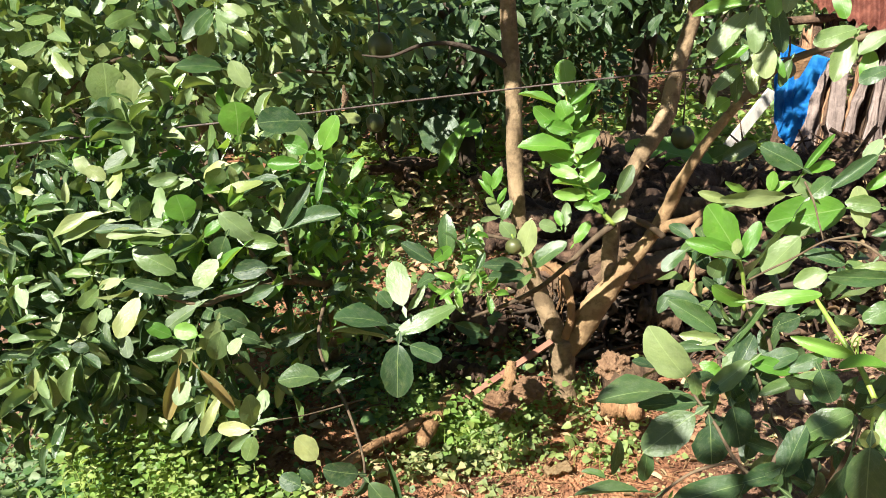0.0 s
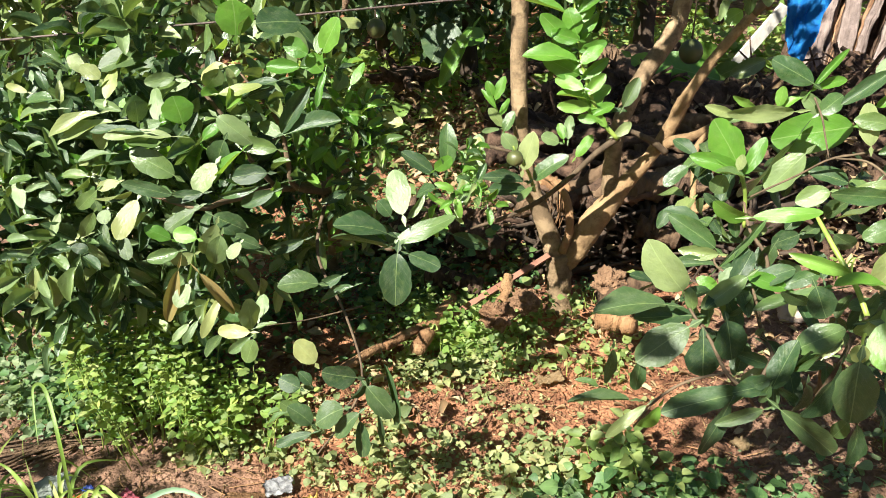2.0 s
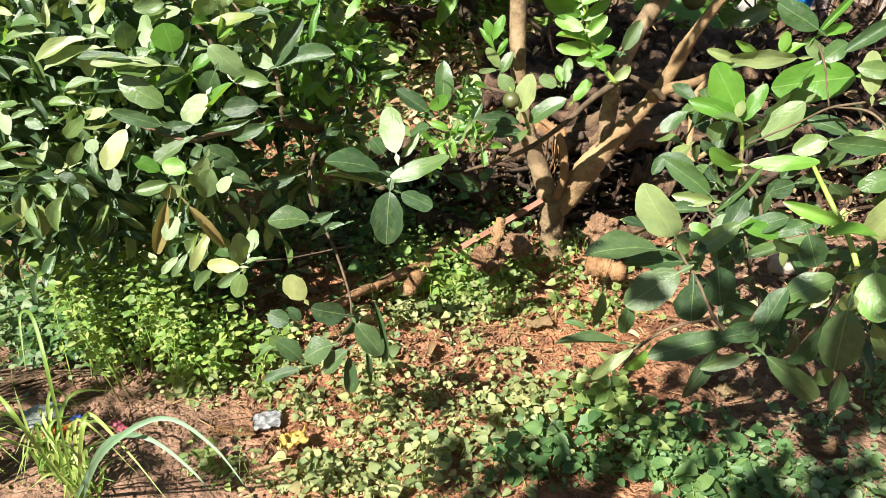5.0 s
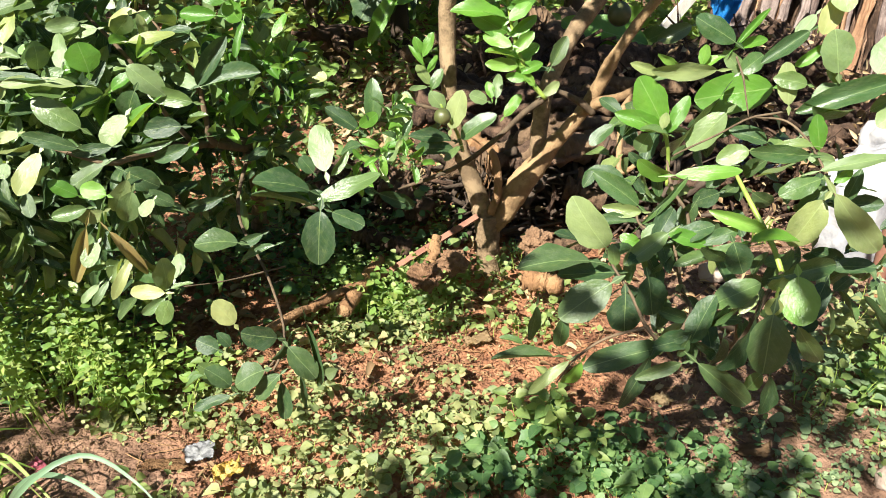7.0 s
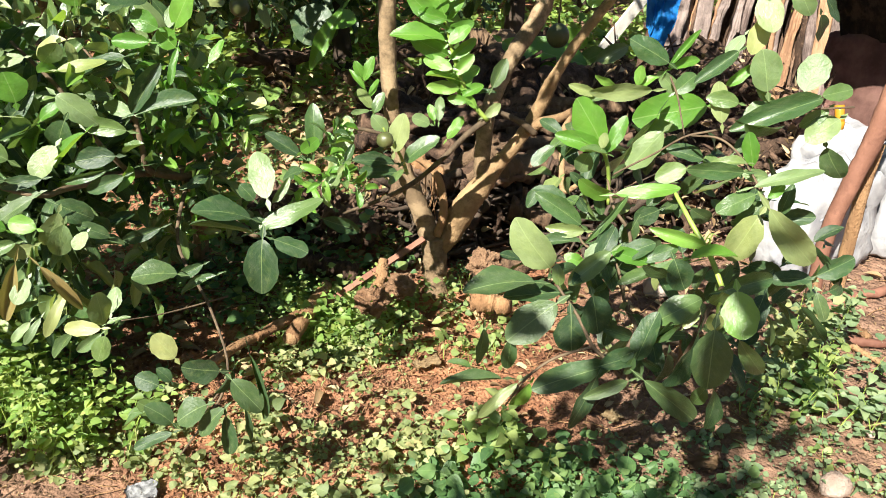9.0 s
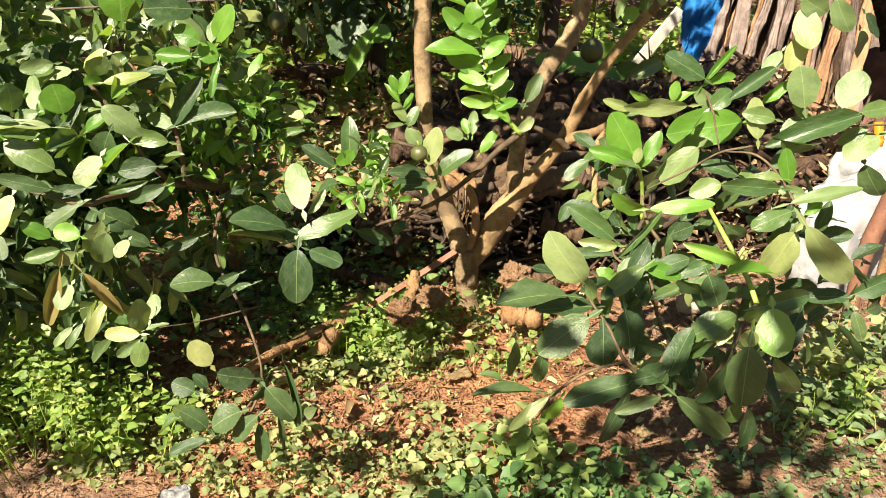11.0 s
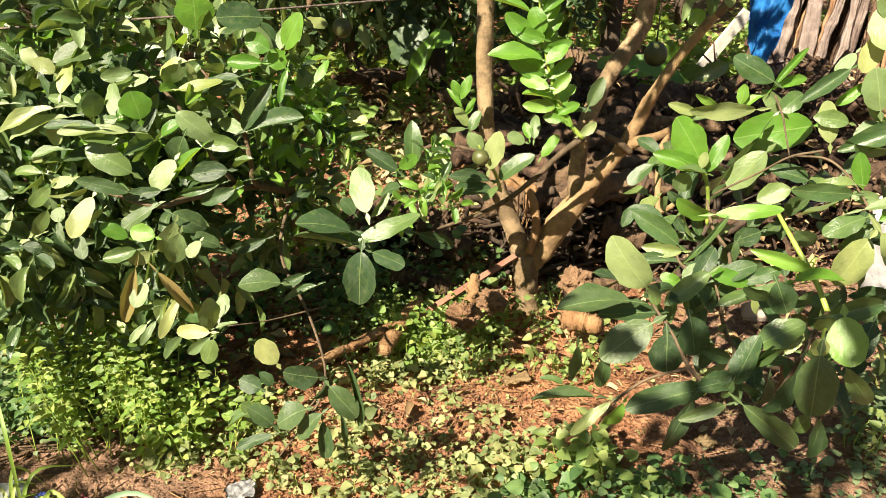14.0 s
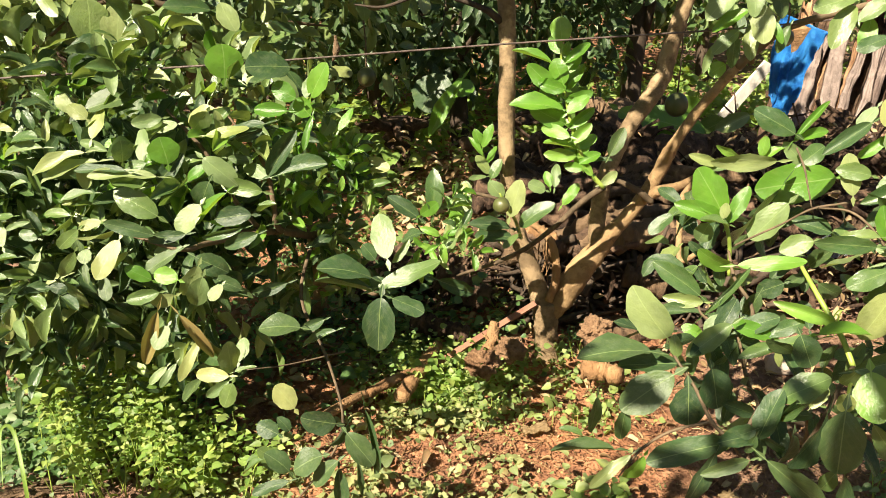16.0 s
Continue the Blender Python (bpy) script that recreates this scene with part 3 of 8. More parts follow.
# ---- broad-leaved plants in the shade behind ----
broad = thing("broad_leaved_plant", "tall plant with very broad pale green leaves", "plant", (-0.198, 6.328, 0))
q = Vector((-0.198, 6.328, 0))
limb("stem", broad, [q, q + Vector((0.02, 0, 0.4)), q + Vector((0.08, 0, 0.8))], [0.012, 0.01, 0.006], M_STEM, 7, 4, 0.05, 1)
leaf(broad, (-0.027, 4.283, 0.858), (-0.218, 4.131, 0.617), (-0.054, -0.823, 0.565), 0.080, M_YOUNG, 1)
leaf(broad, (-0.136, 4.978, 0.792), (-0.286, 4.886, 0.588), (-0.111, -0.874, 0.474), 0.257, M_DARK, 2)
leaf(broad, (-0.102, 4.868, 0.723), (0.037, 4.823, 0.743), (-0.318, -0.695, 0.645), 0.148, M_YOUNG, 1)
taro = thing("broad_leaved_plant", "low plant with broad round green leaves behind the pile", "plant", (2.169, 7.314, 0))
q = Vector((2.169, 7.314, 0))
limb("stem", taro, [q, q + Vector((0, 0, 0.2)), q + Vector((0.02, 0, 0.35))], [0.012, 0.01, 0.006], M_STEM, 7, 4, 0.05, 1)
leaf(taro, (1.361, 4.390, 0.505), (0.973, 4.390, 0.636), (0.041, -0.992, 0.121), 0.200, M_YOUNG, 4)
leaf(taro, (0.880, 4.501, 0.634), (1.111, 4.501, 0.488), (0.080, -0.989, 0.127), 0.172, M_YOUNG, 0)
leaf(taro, (1.481, 4.420, 0.580), (1.319, 4.420, 0.500), (-0.030, -0.998, 0.061), 0.142, M_LEAF, 1)
leaf(taro, (1.254, 4.602, 0.688), (1.402, 4.602, 0.553), (-0.274, -0.914, -0.300), 0.157, M_YOUNG, 4)
leaf(taro, (1.603, 4.392, 0.614), (1.416, 4.392, 0.535), (-0.144, -0.929, 0.340), 0.098, M_LEAF, 7)


def far_woods():
    """Orchard rows in the distance, all round."""
    rr = random.Random(5)
    items = []
    for i in range(9000):
        a = rr.uniform(0, 2 * math.pi)
        d = rr.uniform(17, 30)
        h = (3.2 + 1.6 * noise.noise(Vector((a * 5, d * 0.25, 0)))) * rr.random() ** 0.7
        c = Vector((math.sin(a) * d, math.cos(a) * d, h))
        w = Vector((rr.uniform(-1, 1), rr.uniform(-1, 1), rr.uniform(-1, 0.6))).normalized()
        s = rr.uniform(0.5, 0.9)
        n = Vector((rr.uniform(-1, 1), rr.uniform(-1, 1), rr.uniform(0.2, 1)))
        items.append((c, c + w * s, n, s * 0.7))
    ob = joined("orchard_rows", items, M_DARK, None)
    tagged(ob, "far rows of dark green orchard trees", "trees", kind="stuff")


far_woods()


def undergrowth(name, label, material, seed, spots, size, height, singles=0, clear=()):
    """Low clumps of heart-shaped leaves over patches (x, y, spread x, spread y, count); the nearest clumps are plants of their own."""
    rr = random.Random(seed)
    clumps = []
    for x, y, sx, sy, n in spots:
        for i in range(max(1, n // 7)):
            cx, cy = rr.gauss(x, sx), rr.gauss(y, sy)
            if (cy < 0.75 and abs(cx) < 0.5) or any(math.hypot(cx - q[0], cy - q[1]) < 0.075 for q in clear):
                continue
            big = size * rr.choice((0.45, 0.6, 0.8, 1.0, 1.3)) * rr.uniform(0.85, 1.15)
            tall = height * rr.uniform(0.25, 1.2)
            foot, top = on_ground(cx, cy), on_ground(cx + rr.gauss(0, size), cy + rr.gauss(0, size), tall)
            got = []
            for j in range(rr.randint(5, 12)):
                a = j * 2.4 + rr.uniform(-0.5, 0.5)
                up = rr.random()
                s = big * rr.uniform(0.35, 1.25)
                w = Vector((math.cos(a), math.sin(a), rr.uniform(-0.6, 0.5))).normalized()
                b = foot.lerp(top, up) + w * size * rr.uniform(0.2, 1.3)
                b.z = max(b.z, ground_z(b.x, b.y) + 0.008)
                nn = Vector((rr.gauss(0, 0.65), rr.gauss(-0.25, 0.65), 1))
                got.append((b, b + w * s, nn, s * rr.uniform(0.7, 1.0)))
            clumps.append((foot, top, got))
    clumps.sort(key=lambda q: q[0].y)
    for foot, top, got in clumps[:singles]:
        e = thing("weed_plant", label, "plant", foot, "low weeds")
        limb("stem", e, [foot, foot.lerp(top, 0.3), foot.lerp(top, 0.6)], [0.0012, 0.001, 0.0005], M_STEM, 5, 2, 0, 1)
        for i, q in enumerate(got):
            leaf(e, *q, material, 20 + i % 5)
    items = [q for c in clumps[singles:] for q in c[2]]
    ob = joined(name, items, material, None, HEART)
    return tagged(ob, label, "weeds", kind="stuff")


undergrowth("far_weeds", "lush green weeds on the orchard floor", M_WEED_LIME, 31, [(-0.4, 6.3, 0.9, 0.5, 1300), (1.9, 7.6, 0.9, 0.8, 1300), (0.2, 8.6, 2.2, 1.2, 1800), (-4.5, 9.5, 2.0, 1.5, 700), (0, 11, 4, 1.5, 1800)], 0.10, 0.32)


undergrowth("back_weeds", "lush weeds growing round the stump", M_WEED, 32, [(-0.25, 4.3, 0.3, 0.4, 420), (-0.3, 5.2, 0.45, 0.4, 520), (0.3, 5.6, 0.6, 0.4, 420)], 0.05, 0.2)


# ---- wood pile of grubbed-up roots ----
def root_piece(a, b, r, seed, material, crook=0.08, label="", taper=0.7, snag=2):
    rr = random.Random(seed)
    a, b = Vector(a), Vector(b)
    L = (b - a).length
    pts = [a] + [a.lerp(b, t) + Vector((rr.uniform(-1, 1), rr.uniform(-1, 1), rr.uniform(-0.6, 0.6))) * crook * L for t in (0.3, 0.65)] + [b]
    bm = tube(bmesh.new(), pts, [r * rr.uniform(0.9, 1.2), r, r * rr.uniform(0.8, 1.1), r * taper], 14, 11, 0.5, seed)
    for i in range(snag):
        q = pts[rr.randint(1, 2)]
        d = Vector((rr.uniform(-1, 1), rr.uniform(-1, 0.4), rr.uniform(-0.2, 1))).normalized()
        tube(bm, [q, q + d * min(r * 1.5, 0.08), q + d * min(r * 2.1, 0.11) + Vector((0, 0, rr.uniform(-0.02, 0.02)))], [r * 0.42, r * 0.3, r * 0.2], 7, 2, 0.3, seed + i)
    return single("root_log", bm, material, label or "gnarled dark brown root log lying in a wood pile", "log", "wood pile")


def hollow(x, y, z):
    """The dark hollow under the overhanging logs behind the fork."""
    return 0.1 < x < 1.15 and y < 3.62 and z < 0.33


def wood_pile():
    rr = random.Random(77)
    # stacked in courses on the ground, lower ones longer
    for i in range(74):
        u = rr.random()
        x = 0.35 + 2.15 * u + rr.uniform(-0.15, 0.15)
        y = 3.35 + rr.random() * 1.9
        top = (0.16 + 0.34 * min(1.0, (y - 3.2) / 1.1)) * (1.0 if x < 1.3 else 0.72)
        r = rr.uniform(0.035, 0.085)
        z = r + rr.random() ** 0.8 * top
        a = rr.gauss(0.35, 0.6)
        L = rr.uniform(0.28, 0.75)
        d = Vector((math.cos(a), math.sin(a) * 0.8, rr.uniform(-0.16, 0.16))) * L / 2
        c = Vector((x, y, z))
        lo = min((c - d).z, (c + d).z) - r
        if lo < -0.03:
            c.z -= lo
        if hollow(c.x, c.y, c.z - 0.03):
            c.y += 0.45
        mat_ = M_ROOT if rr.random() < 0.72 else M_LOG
        root_piece(c - d, c + d, r, 500 + i, mat_, 0.14, "" if mat_ is M_ROOT else "brown weathered log lying in a wood pile")


wood_pile()


def pile_roof():
    """Crooked logs lying across the hollow."""
    rr = random.Random(81)
    for i in range(26):
        x, y = 0.15 + 0.95 * rr.random(), 3.02 + 0.025 * i
        r = rr.uniform(0.016, 0.036)
        d = Vector((1, rr.uniform(-0.5, 0.5), rr.uniform(-0.08, 0.12))) * rr.uniform(0.2, 0.36)
        c = Vector((x, y, 0.365 + 0.006 * i * rr.random()))
        root_piece(c - d, c + d, r, 760 + i, M_ROOT if i % 4 else M_LOG, 0.2, "crooked dark root log lying across a hollow", 0.6, 3)


pile_roof()


def pile_foot():
    """Dark roots and logs heaped close behind the trunk."""
    rr = random.Random(79)
    for i in range(46):
        x = -0.45 + 1.75 * rr.random()
        if 0.08 < x < 0.75 and i % 3:
            continue
        y = 2.95 + rr.random() * 0.5 + (0.12 if x < 0.2 else 0)
        r = rr.uniform(0.022, 0.06)
        z = r + rr.random() * (0.28 if x > 0.15 else 0.14)
        a = rr.gauss(0.2, 0.8)
        d = Vector((math.cos(a), math.sin(a) * 0.6, rr.uniform(-0.25, 0.25))) * rr.uniform(0.1, 0.24)
        c = Vector((x, y, z))
        c.z -= min(0, min((c - d).z, (c + d).z) - r)
        if hollow(c.x, c.y, c.z) and i % 4:
            continue
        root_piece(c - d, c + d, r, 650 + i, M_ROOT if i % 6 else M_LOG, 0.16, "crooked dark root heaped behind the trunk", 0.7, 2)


pile_foot()


def pile_roots():
    """Thin tangled roots over the pile, too many to count."""
    rr = random.Random(78)
    bm = bmesh.new()
    for i in range(760):
        x, y = rr.uniform(-0.4, 2.5), rr.uniform(2.95, 4.9)
        if x < 0.25 and y > 3.4:
            continue
        c = Vector((x, y, rr.uniform(0.05, 0.22 + 0.33 * min(1.0, (y - 3.1) / 1.1))))
        if hollow(c.x, c.y, c.z) and i % 6:
            continue
        d = Vector((rr.uniform(-1, 1), rr.uniform(-0.6, 0.6), rr.uniform(-0.6, 0.8))).normalized() * rr.uniform(0.08, 0.24)
        r = rr.uniform(0.004, 0.016)
        tube(bm, [c - d, c + Vector((rr.uniform(-1, 1), rr.uniform(-1, 1), rr.uniform(-1, 1))) * 0.05, c + d], [r, r * 0.8, r * 0.4], 5, 3, 0.3, i)
    single("pile_roots", bm, M_ROOT, "tangle of thin dark roots in the wood pile", "roots", kind="stuff")


pile_roots()


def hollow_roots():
    """Roots packed into the hollow, too many to count; their near-black colour stands for its shade."""
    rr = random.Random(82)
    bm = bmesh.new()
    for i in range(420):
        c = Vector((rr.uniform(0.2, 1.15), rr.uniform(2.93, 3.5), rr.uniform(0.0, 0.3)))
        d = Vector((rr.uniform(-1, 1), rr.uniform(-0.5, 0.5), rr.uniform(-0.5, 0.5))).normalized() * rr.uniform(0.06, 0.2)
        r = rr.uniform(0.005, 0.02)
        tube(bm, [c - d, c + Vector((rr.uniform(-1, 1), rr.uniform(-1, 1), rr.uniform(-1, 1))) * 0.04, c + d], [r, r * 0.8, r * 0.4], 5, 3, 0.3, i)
    single("hollow_roots", bm, M_DARKBARK, "near-black roots in a wood pile hollow, coloured for its shade", "roots", kind="stuff")


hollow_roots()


def pile_leaves():
    """Dry leaves and bark chips caught in the pile."""
    rr = random.Random(80)
    items = []
    for i in range(2600):
        x, y = rr.uniform(-0.4, 2.5), rr.uniform(2.9, 4.8)
        c = Vector((x, y, rr.uniform(0.03, 0.2 + 0.36 * min(1.0, (y - 2.9) / 1.2))))
        if hollow(c.x, c.y, c.z) and i % 8:
            continue
        w = Vector((rr.uniform(-1, 1), rr.uniform(-1, 1), rr.uniform(-0.6, 0.6))).normalized()
        s = rr.uniform(0.015, 0.07)
        items.append((c, c + w * s, Vector((rr.uniform(-1, 1), rr.uniform(-1, 0.2), rr.uniform(0, 1))), s * rr.uniform(0.15, 0.6)))
    tagged(joined("pile_litter", items, M_DRY, None, OVATE), "dry brown leaves and chips caught in the wood pile", "litter", kind="stuff")


pile_leaves()
# pieces of the pile that stand out
root_piece((0.595, 3, 0.396), (0.902, 3.15, 0.371), 0.055, 901, M_LOG, 0.03, "thick pale brown log with sunlit end in the wood pile", 0.95, 0)
root_piece((0.632, 2.95, 0.251), (0.793, 2.9, 0.201), 0.045, 902, M_LOG, 0.05, "broken reddish log end poking out of the wood pile", 0.9, 1)
root_piece((0.218, 3.2, 0.41), (0.424, 3.1, 0.318), 0.035, 903, M_SPLIT, 0.04, "split tan stick lying in the wood pile", 0.8, 0)
root_piece((0.819, 3.9, 0.524), (0.866, 3.6, 0.397), 0.11, 904, M_ROOT, 0.05, "fat dark root log leaning on the wood pile", 0.9, 2)
root_piece((0.618, 4.2, 0.464), (0.614, 3.8, 0.322), 0.09, 905, M_ROOT, 0.06, "fat dark root log leaning on the wood pile", 0.9, 2)
root_piece((0.416, 3.3, 0.432), (0.532, 3.1, 0.312), 0.03, 906, M_ROOT, 0.06, "thin dark root in the wood pile", 0.6, 1)
root_piece((0.034, 3.7, 0.415), (0.483, 3.9, 0.361), 0.06, 907, M_ROOT, 0.05, "dark root log at the end of the wood pile", 0.8, 2)
root_piece((1.007, 3.3, 0.372), (1.275, 3.5, 0.403), 0.07, 908, M_ROOT, 0.06, "dark root log in the wood pile", 0.8, 2)
root_piece((1.03, 4.1, 0.464), (1.46, 4.3, 0.456), 0.09, 909, M_ROOT, 0.06, "dark root log on top of the wood pile", 0.8, 2)
root_piece((1.565, 4.6, 0.364), (1.932, 4.5, 0.314), 0.09, 910, M_ROOT, 0.06, "dark root log on top of the wood pile", 0.8, 2)


def stump():
    base = (-0.513, 5.5, 0.036)
    bm = tube(bmesh.new(), [(base[0], base[1], -0.05), (base[0] + 0.01, base[1], 0.2), (base[0], base[1], 0.42)], [0.15, 0.09, 0.12], 14, 7, 0.6, 3)
    rr = random.Random(9)
    for i in range(9):
        a = i * 0.7
        q = Vector((base[0] + 0.1 * math.cos(a), base[1] + 0.1 * math.sin(a), 0.38))
        d = Vector((math.cos(a), math.sin(a), rr.uniform(-0.5, 0.5)))
        tube(bm, [q, q + d * 0.1, q + d * 0.2 + Vector((0, 0, 0.03))], [0.045, 0.03, 0.012], 6, 3, 0.4, i)
    single("tree_stump", bm, M_ROOT, "upturned dark brown stump with broken roots", "stump")


stump()
root_piece((-0.302, 5.4, -0.03), (-0.258, 5.4, 0.19), 0.04, 912, M_SPLIT, 0.05, "short broken orange stub standing in the litter", 0.8, 2)


# ---- shelter with bark slabs ----
def bark_slab(foot, head, width, seed):
    """A split slab with ridged bark on its face."""
    rr = random.Random(seed)
    foot, head = Vector(foot), Vector(head)
    up = (head - foot).normalized()
    side = up.cross(Vector((0.35, 1, 0))).normalized()
    face = side.cross(up)
    if face.y > 0:
        face = -face
    n, m = 9, 26
    bm = bmesh.new()
    front, back = [], []
    for j in range(m + 1):
        v = j / m
        w = width * (1 + 0.25 * noise.noise(Vector((v * 5, seed, 0)))) * (1 - 0.25 * v)
        bend = 0.03 * noise.noise(Vector((v * 2.5, seed, 7)))
        fr, bk = [], []
        for i in range(n + 1):
            u = i / n - 0.5
            ridge = abs(noise.noise(Vector((u * 6 + seed, v * 1.6, seed * 0.7)))) * 0.05 + 0.02 * noise.noise(Vector((u * 15, v * 5 + seed, 2)))
            q = foot.lerp(head, v) + side * (u * w + bend + 0.012 * noise.noise(Vector((u, v * 14, seed)))) + face * ((0.25 - u * u) * width * 0.5 + ridge)
            if j == m:
                q += up * rr.uniform(-0.06, 0.05)
            fr.append(bm.verts.new(q))
            bk.append(bm.verts.new(q - face * 0.05))
        front.append(fr)
        back.append(bk)
    for j in range(m):
        for i in range(n):
            bm.faces.new((front[j][i], front[j][i + 1], front[j + 1][i + 1], front[j + 1][i]))
            bm.faces.new((back[j][i + 1], back[j][i], back[j + 1][i], back[j + 1][i + 1]))
        bm.faces.new((front[j][0], front[j + 1][0], back[j + 1][0], back[j][0]))
        bm.faces.new((front[j + 1][n], front[j][n], back[j][n], back[j + 1][n]))
    for i in range(n):
        bm.faces.new((front[m][i], front[m][i + 1], back[m][i + 1], back[m][i]))
        bm.faces.new((front[0][i + 1], front[0][i], back[0][i], back[0][i + 1]))
    bmesh.ops.recalc_face_normals(bm, faces=bm.faces[:])
    return bm


def cloth_panel(tl, tr, bl, br, seed, fold):
    tl, tr, bl, br = Vector(tl), Vector(tr), Vector(bl), Vector(br)
    bm = bmesh.new()
    n, m = 16, 12
    grid = []
    for j in range(m + 1):
        row = []
        for i in range(n + 1):
            q = tl.lerp(tr, i / n).lerp(bl.lerp(br, i / n), j / m)
            q.y += fold * (math.sin(i * 0.9 + 2 * noise.noise(q * 2)) + noise.noise(q * 6 + Vector((seed, 0, 0))))
            row.append(bm.verts.new(q))
        grid.append(row)
    for a, b in zip(grid, grid[1:]):
        for i in range(n):
            bm.faces.new((a[i], a[i + 1], b[i + 1], b[i]))
    bmesh.ops.solidify(bm, geom=bm.faces[:], thickness=0.008)
    return bm


def ribbed_sheet(tl, tr, bl, br, ribs=9, depth=0.018):
    """A thin roofing sheet with rounded ribs running down the slope."""
    tl, tr, bl, br = Vector(tl), Vector(tr), Vector(bl), Vector(br)
    bm = bmesh.new()
    n, m = ribs * 6, 6
    grid = []
    for j in range(m + 1):
        row = []
        for i in range(n + 1):
            q = tl.lerp(tr, i / n).lerp(bl.lerp(br, i / n), j / m)
            q.z += depth * math.sin(i / 6 * 2 * math.pi) + 0.012 * noise.noise(q * 3)
            row.append(bm.verts.new(q))
        grid.append(row)
    for a, b in zip(grid, grid[1:]):
        for i in range(n):
            bm.faces.new((a[i], a[i + 1], b[i + 1], b[i]))
    bmesh.ops.solidify(bm, geom=bm.faces[:], thickness=0.004)
    return bm


def shelter():
    left, right = Vector((2.208, 5.5, -0.181)), Vector((3.363, 4.9, -0.056))
    e = thing("wood_shelter", "shelter walled with upright weathered bark slabs", "shelter", (left.x, left.y, 0))
    rr = random.Random(4)
    for row in range(2):
        for i in range(24):
            t = (i + 0.5 * row) / 23
            c = left.lerp(right, t) + Vector((rr.uniform(-0.02, 0.02), 0.12 * row + rr.uniform(-0.09, 0.09), 0))
            h = 1.02 + 0.1 * t + rr.uniform(-0.16, 0.12) + 0.1 * row
            lean = 0.2 - 0.14 * t + rr.uniform(-0.1, 0.1)
            foot = Vector((c.x - lean * 0.35, c.y, -0.03))
            part("slab", bark_slab(foot, (c.x + lean * 0.75, c.y + 0.1, h), rr.uniform(0.045, 0.13), 40 + i + 30 * row), M_ROOT if row else rr.choice((M_SLAB, M_SLAB_TAN, M_SLAB_GREY)), e)
    for z, dy in ((0.5, 0.26), (1.2, 0.3)):
        limb("rail", e, [(left.x, left.y + dy, z), (right.x + 0.2, right.y + dy, z + 0.05)], [0.03, 0.028], M_ROOT, 7, 6, 0.2)
    part("roof_sheet", ribbed_sheet((2.51, 6.0, 1.76), (2.852, 5.4, 1.523), (2.377, 5.6, 1.314), (2.69, 5.0, 1.083)), M_ROOF, e, "rusty red ribbed roof sheet")
    cloth = sheet_mat("brown_cloth", (0.15, 0.075, 0.058), (0.30, 0.165, 0.13), 9.0, 0.85)
    bm = cloth_panel((2.527, 3.942, 0.75), (2.943, 3.129, 0.927), (2.477, 3.73, 0.272), (2.909, 2.901, 0.477), 1, 0.05)
    part("hanging_cloth", bm, cloth, e, "reddish brown hanging cloth")
    bm = cloth_panel((2.442, 3.924, 1.065), (2.774, 3.049, 1.189), (2.572, 3.843, 0.708), (2.882, 3.037, 0.873), 2, 0.03)
    # flat panel added above the view to keep sun off the cloth
    part("thatch_roof", cloth_panel((2.274, 4.043, 1.299), (2.873, 2.966, 1.38), (1.879, 3.347, 1.309), (2.387, 2.462, 1.364), 5, 0.03), M_ROOT, e, "dark shaggy thatch panel added to shade the hanging cloth")
    part("thatch_edge", bm, M_ROOT, e, "dark shaggy thatch panel added to shade the hanging cloth edge")


shelter()


def tarp():
    """A blue sheet hung over the corner of the slabs."""
    tl, tr, br, bl = (Vector(q) for q in ((1.914, 4.844, 1.142), (2.034, 4.565, 1.039), (1.895, 4.653, 0.518), (1.853, 4.86, 0.65)))
    bm = bmesh.new()
    n, m = 26, 40
    grid = []
    for j in range(m + 1):
        v = j / m
        row = []
        for i in range(n + 1):
            u = i / n
            q = (tl.lerp(tr, u)).lerp(bl.lerp(br, u), v)
            q.y += 0.03 * math.sin(u * 7 + v * 4) + 0.03 * noise.noise(q * 9) + 0.02 * abs(noise.noise(q * 19)) + 0.012 * math.sin(u * 19 - v * 9)
            q.x += 0.02 * noise.noise(q * 5 + Vector((3, 0, 0))) + (0.05 * (1 - v) * (u - 0.5))
            row.append(bm.verts.new(q))
        grid.append(row)
    for a, b in zip(grid, grid[1:]):
        for i in range(n):
            bm.faces.new((a[i], a[i + 1], b[i + 1], b[i]))
    bmesh.ops.solidify(bm, geom=bm.faces[:], thickness=0.006)
    single("tarpaulin", bm, M_TARP, "crumpled bright blue tarpaulin hung on the shelter", "tarpaulin")


tarp()
single("plank", board(bmesh.new(), (1.917, 5.024, 0.819), (1.681, 5.149, 0.43), 0.07, 0.03, (0, 1, 0.2)), M_PLANK, "pale weathered plank leaning against the shelter", "plank", smooth=False)
single("brick_scrap", board(bmesh.new(), (1.911, 4.723, 0.993), (2.016, 4.68, 1.009), 0.14, 0.05, (0, 1, 0.3)), M_SPLIT, "broken tan board end wrapped by the tarpaulin", "board", smooth=False)


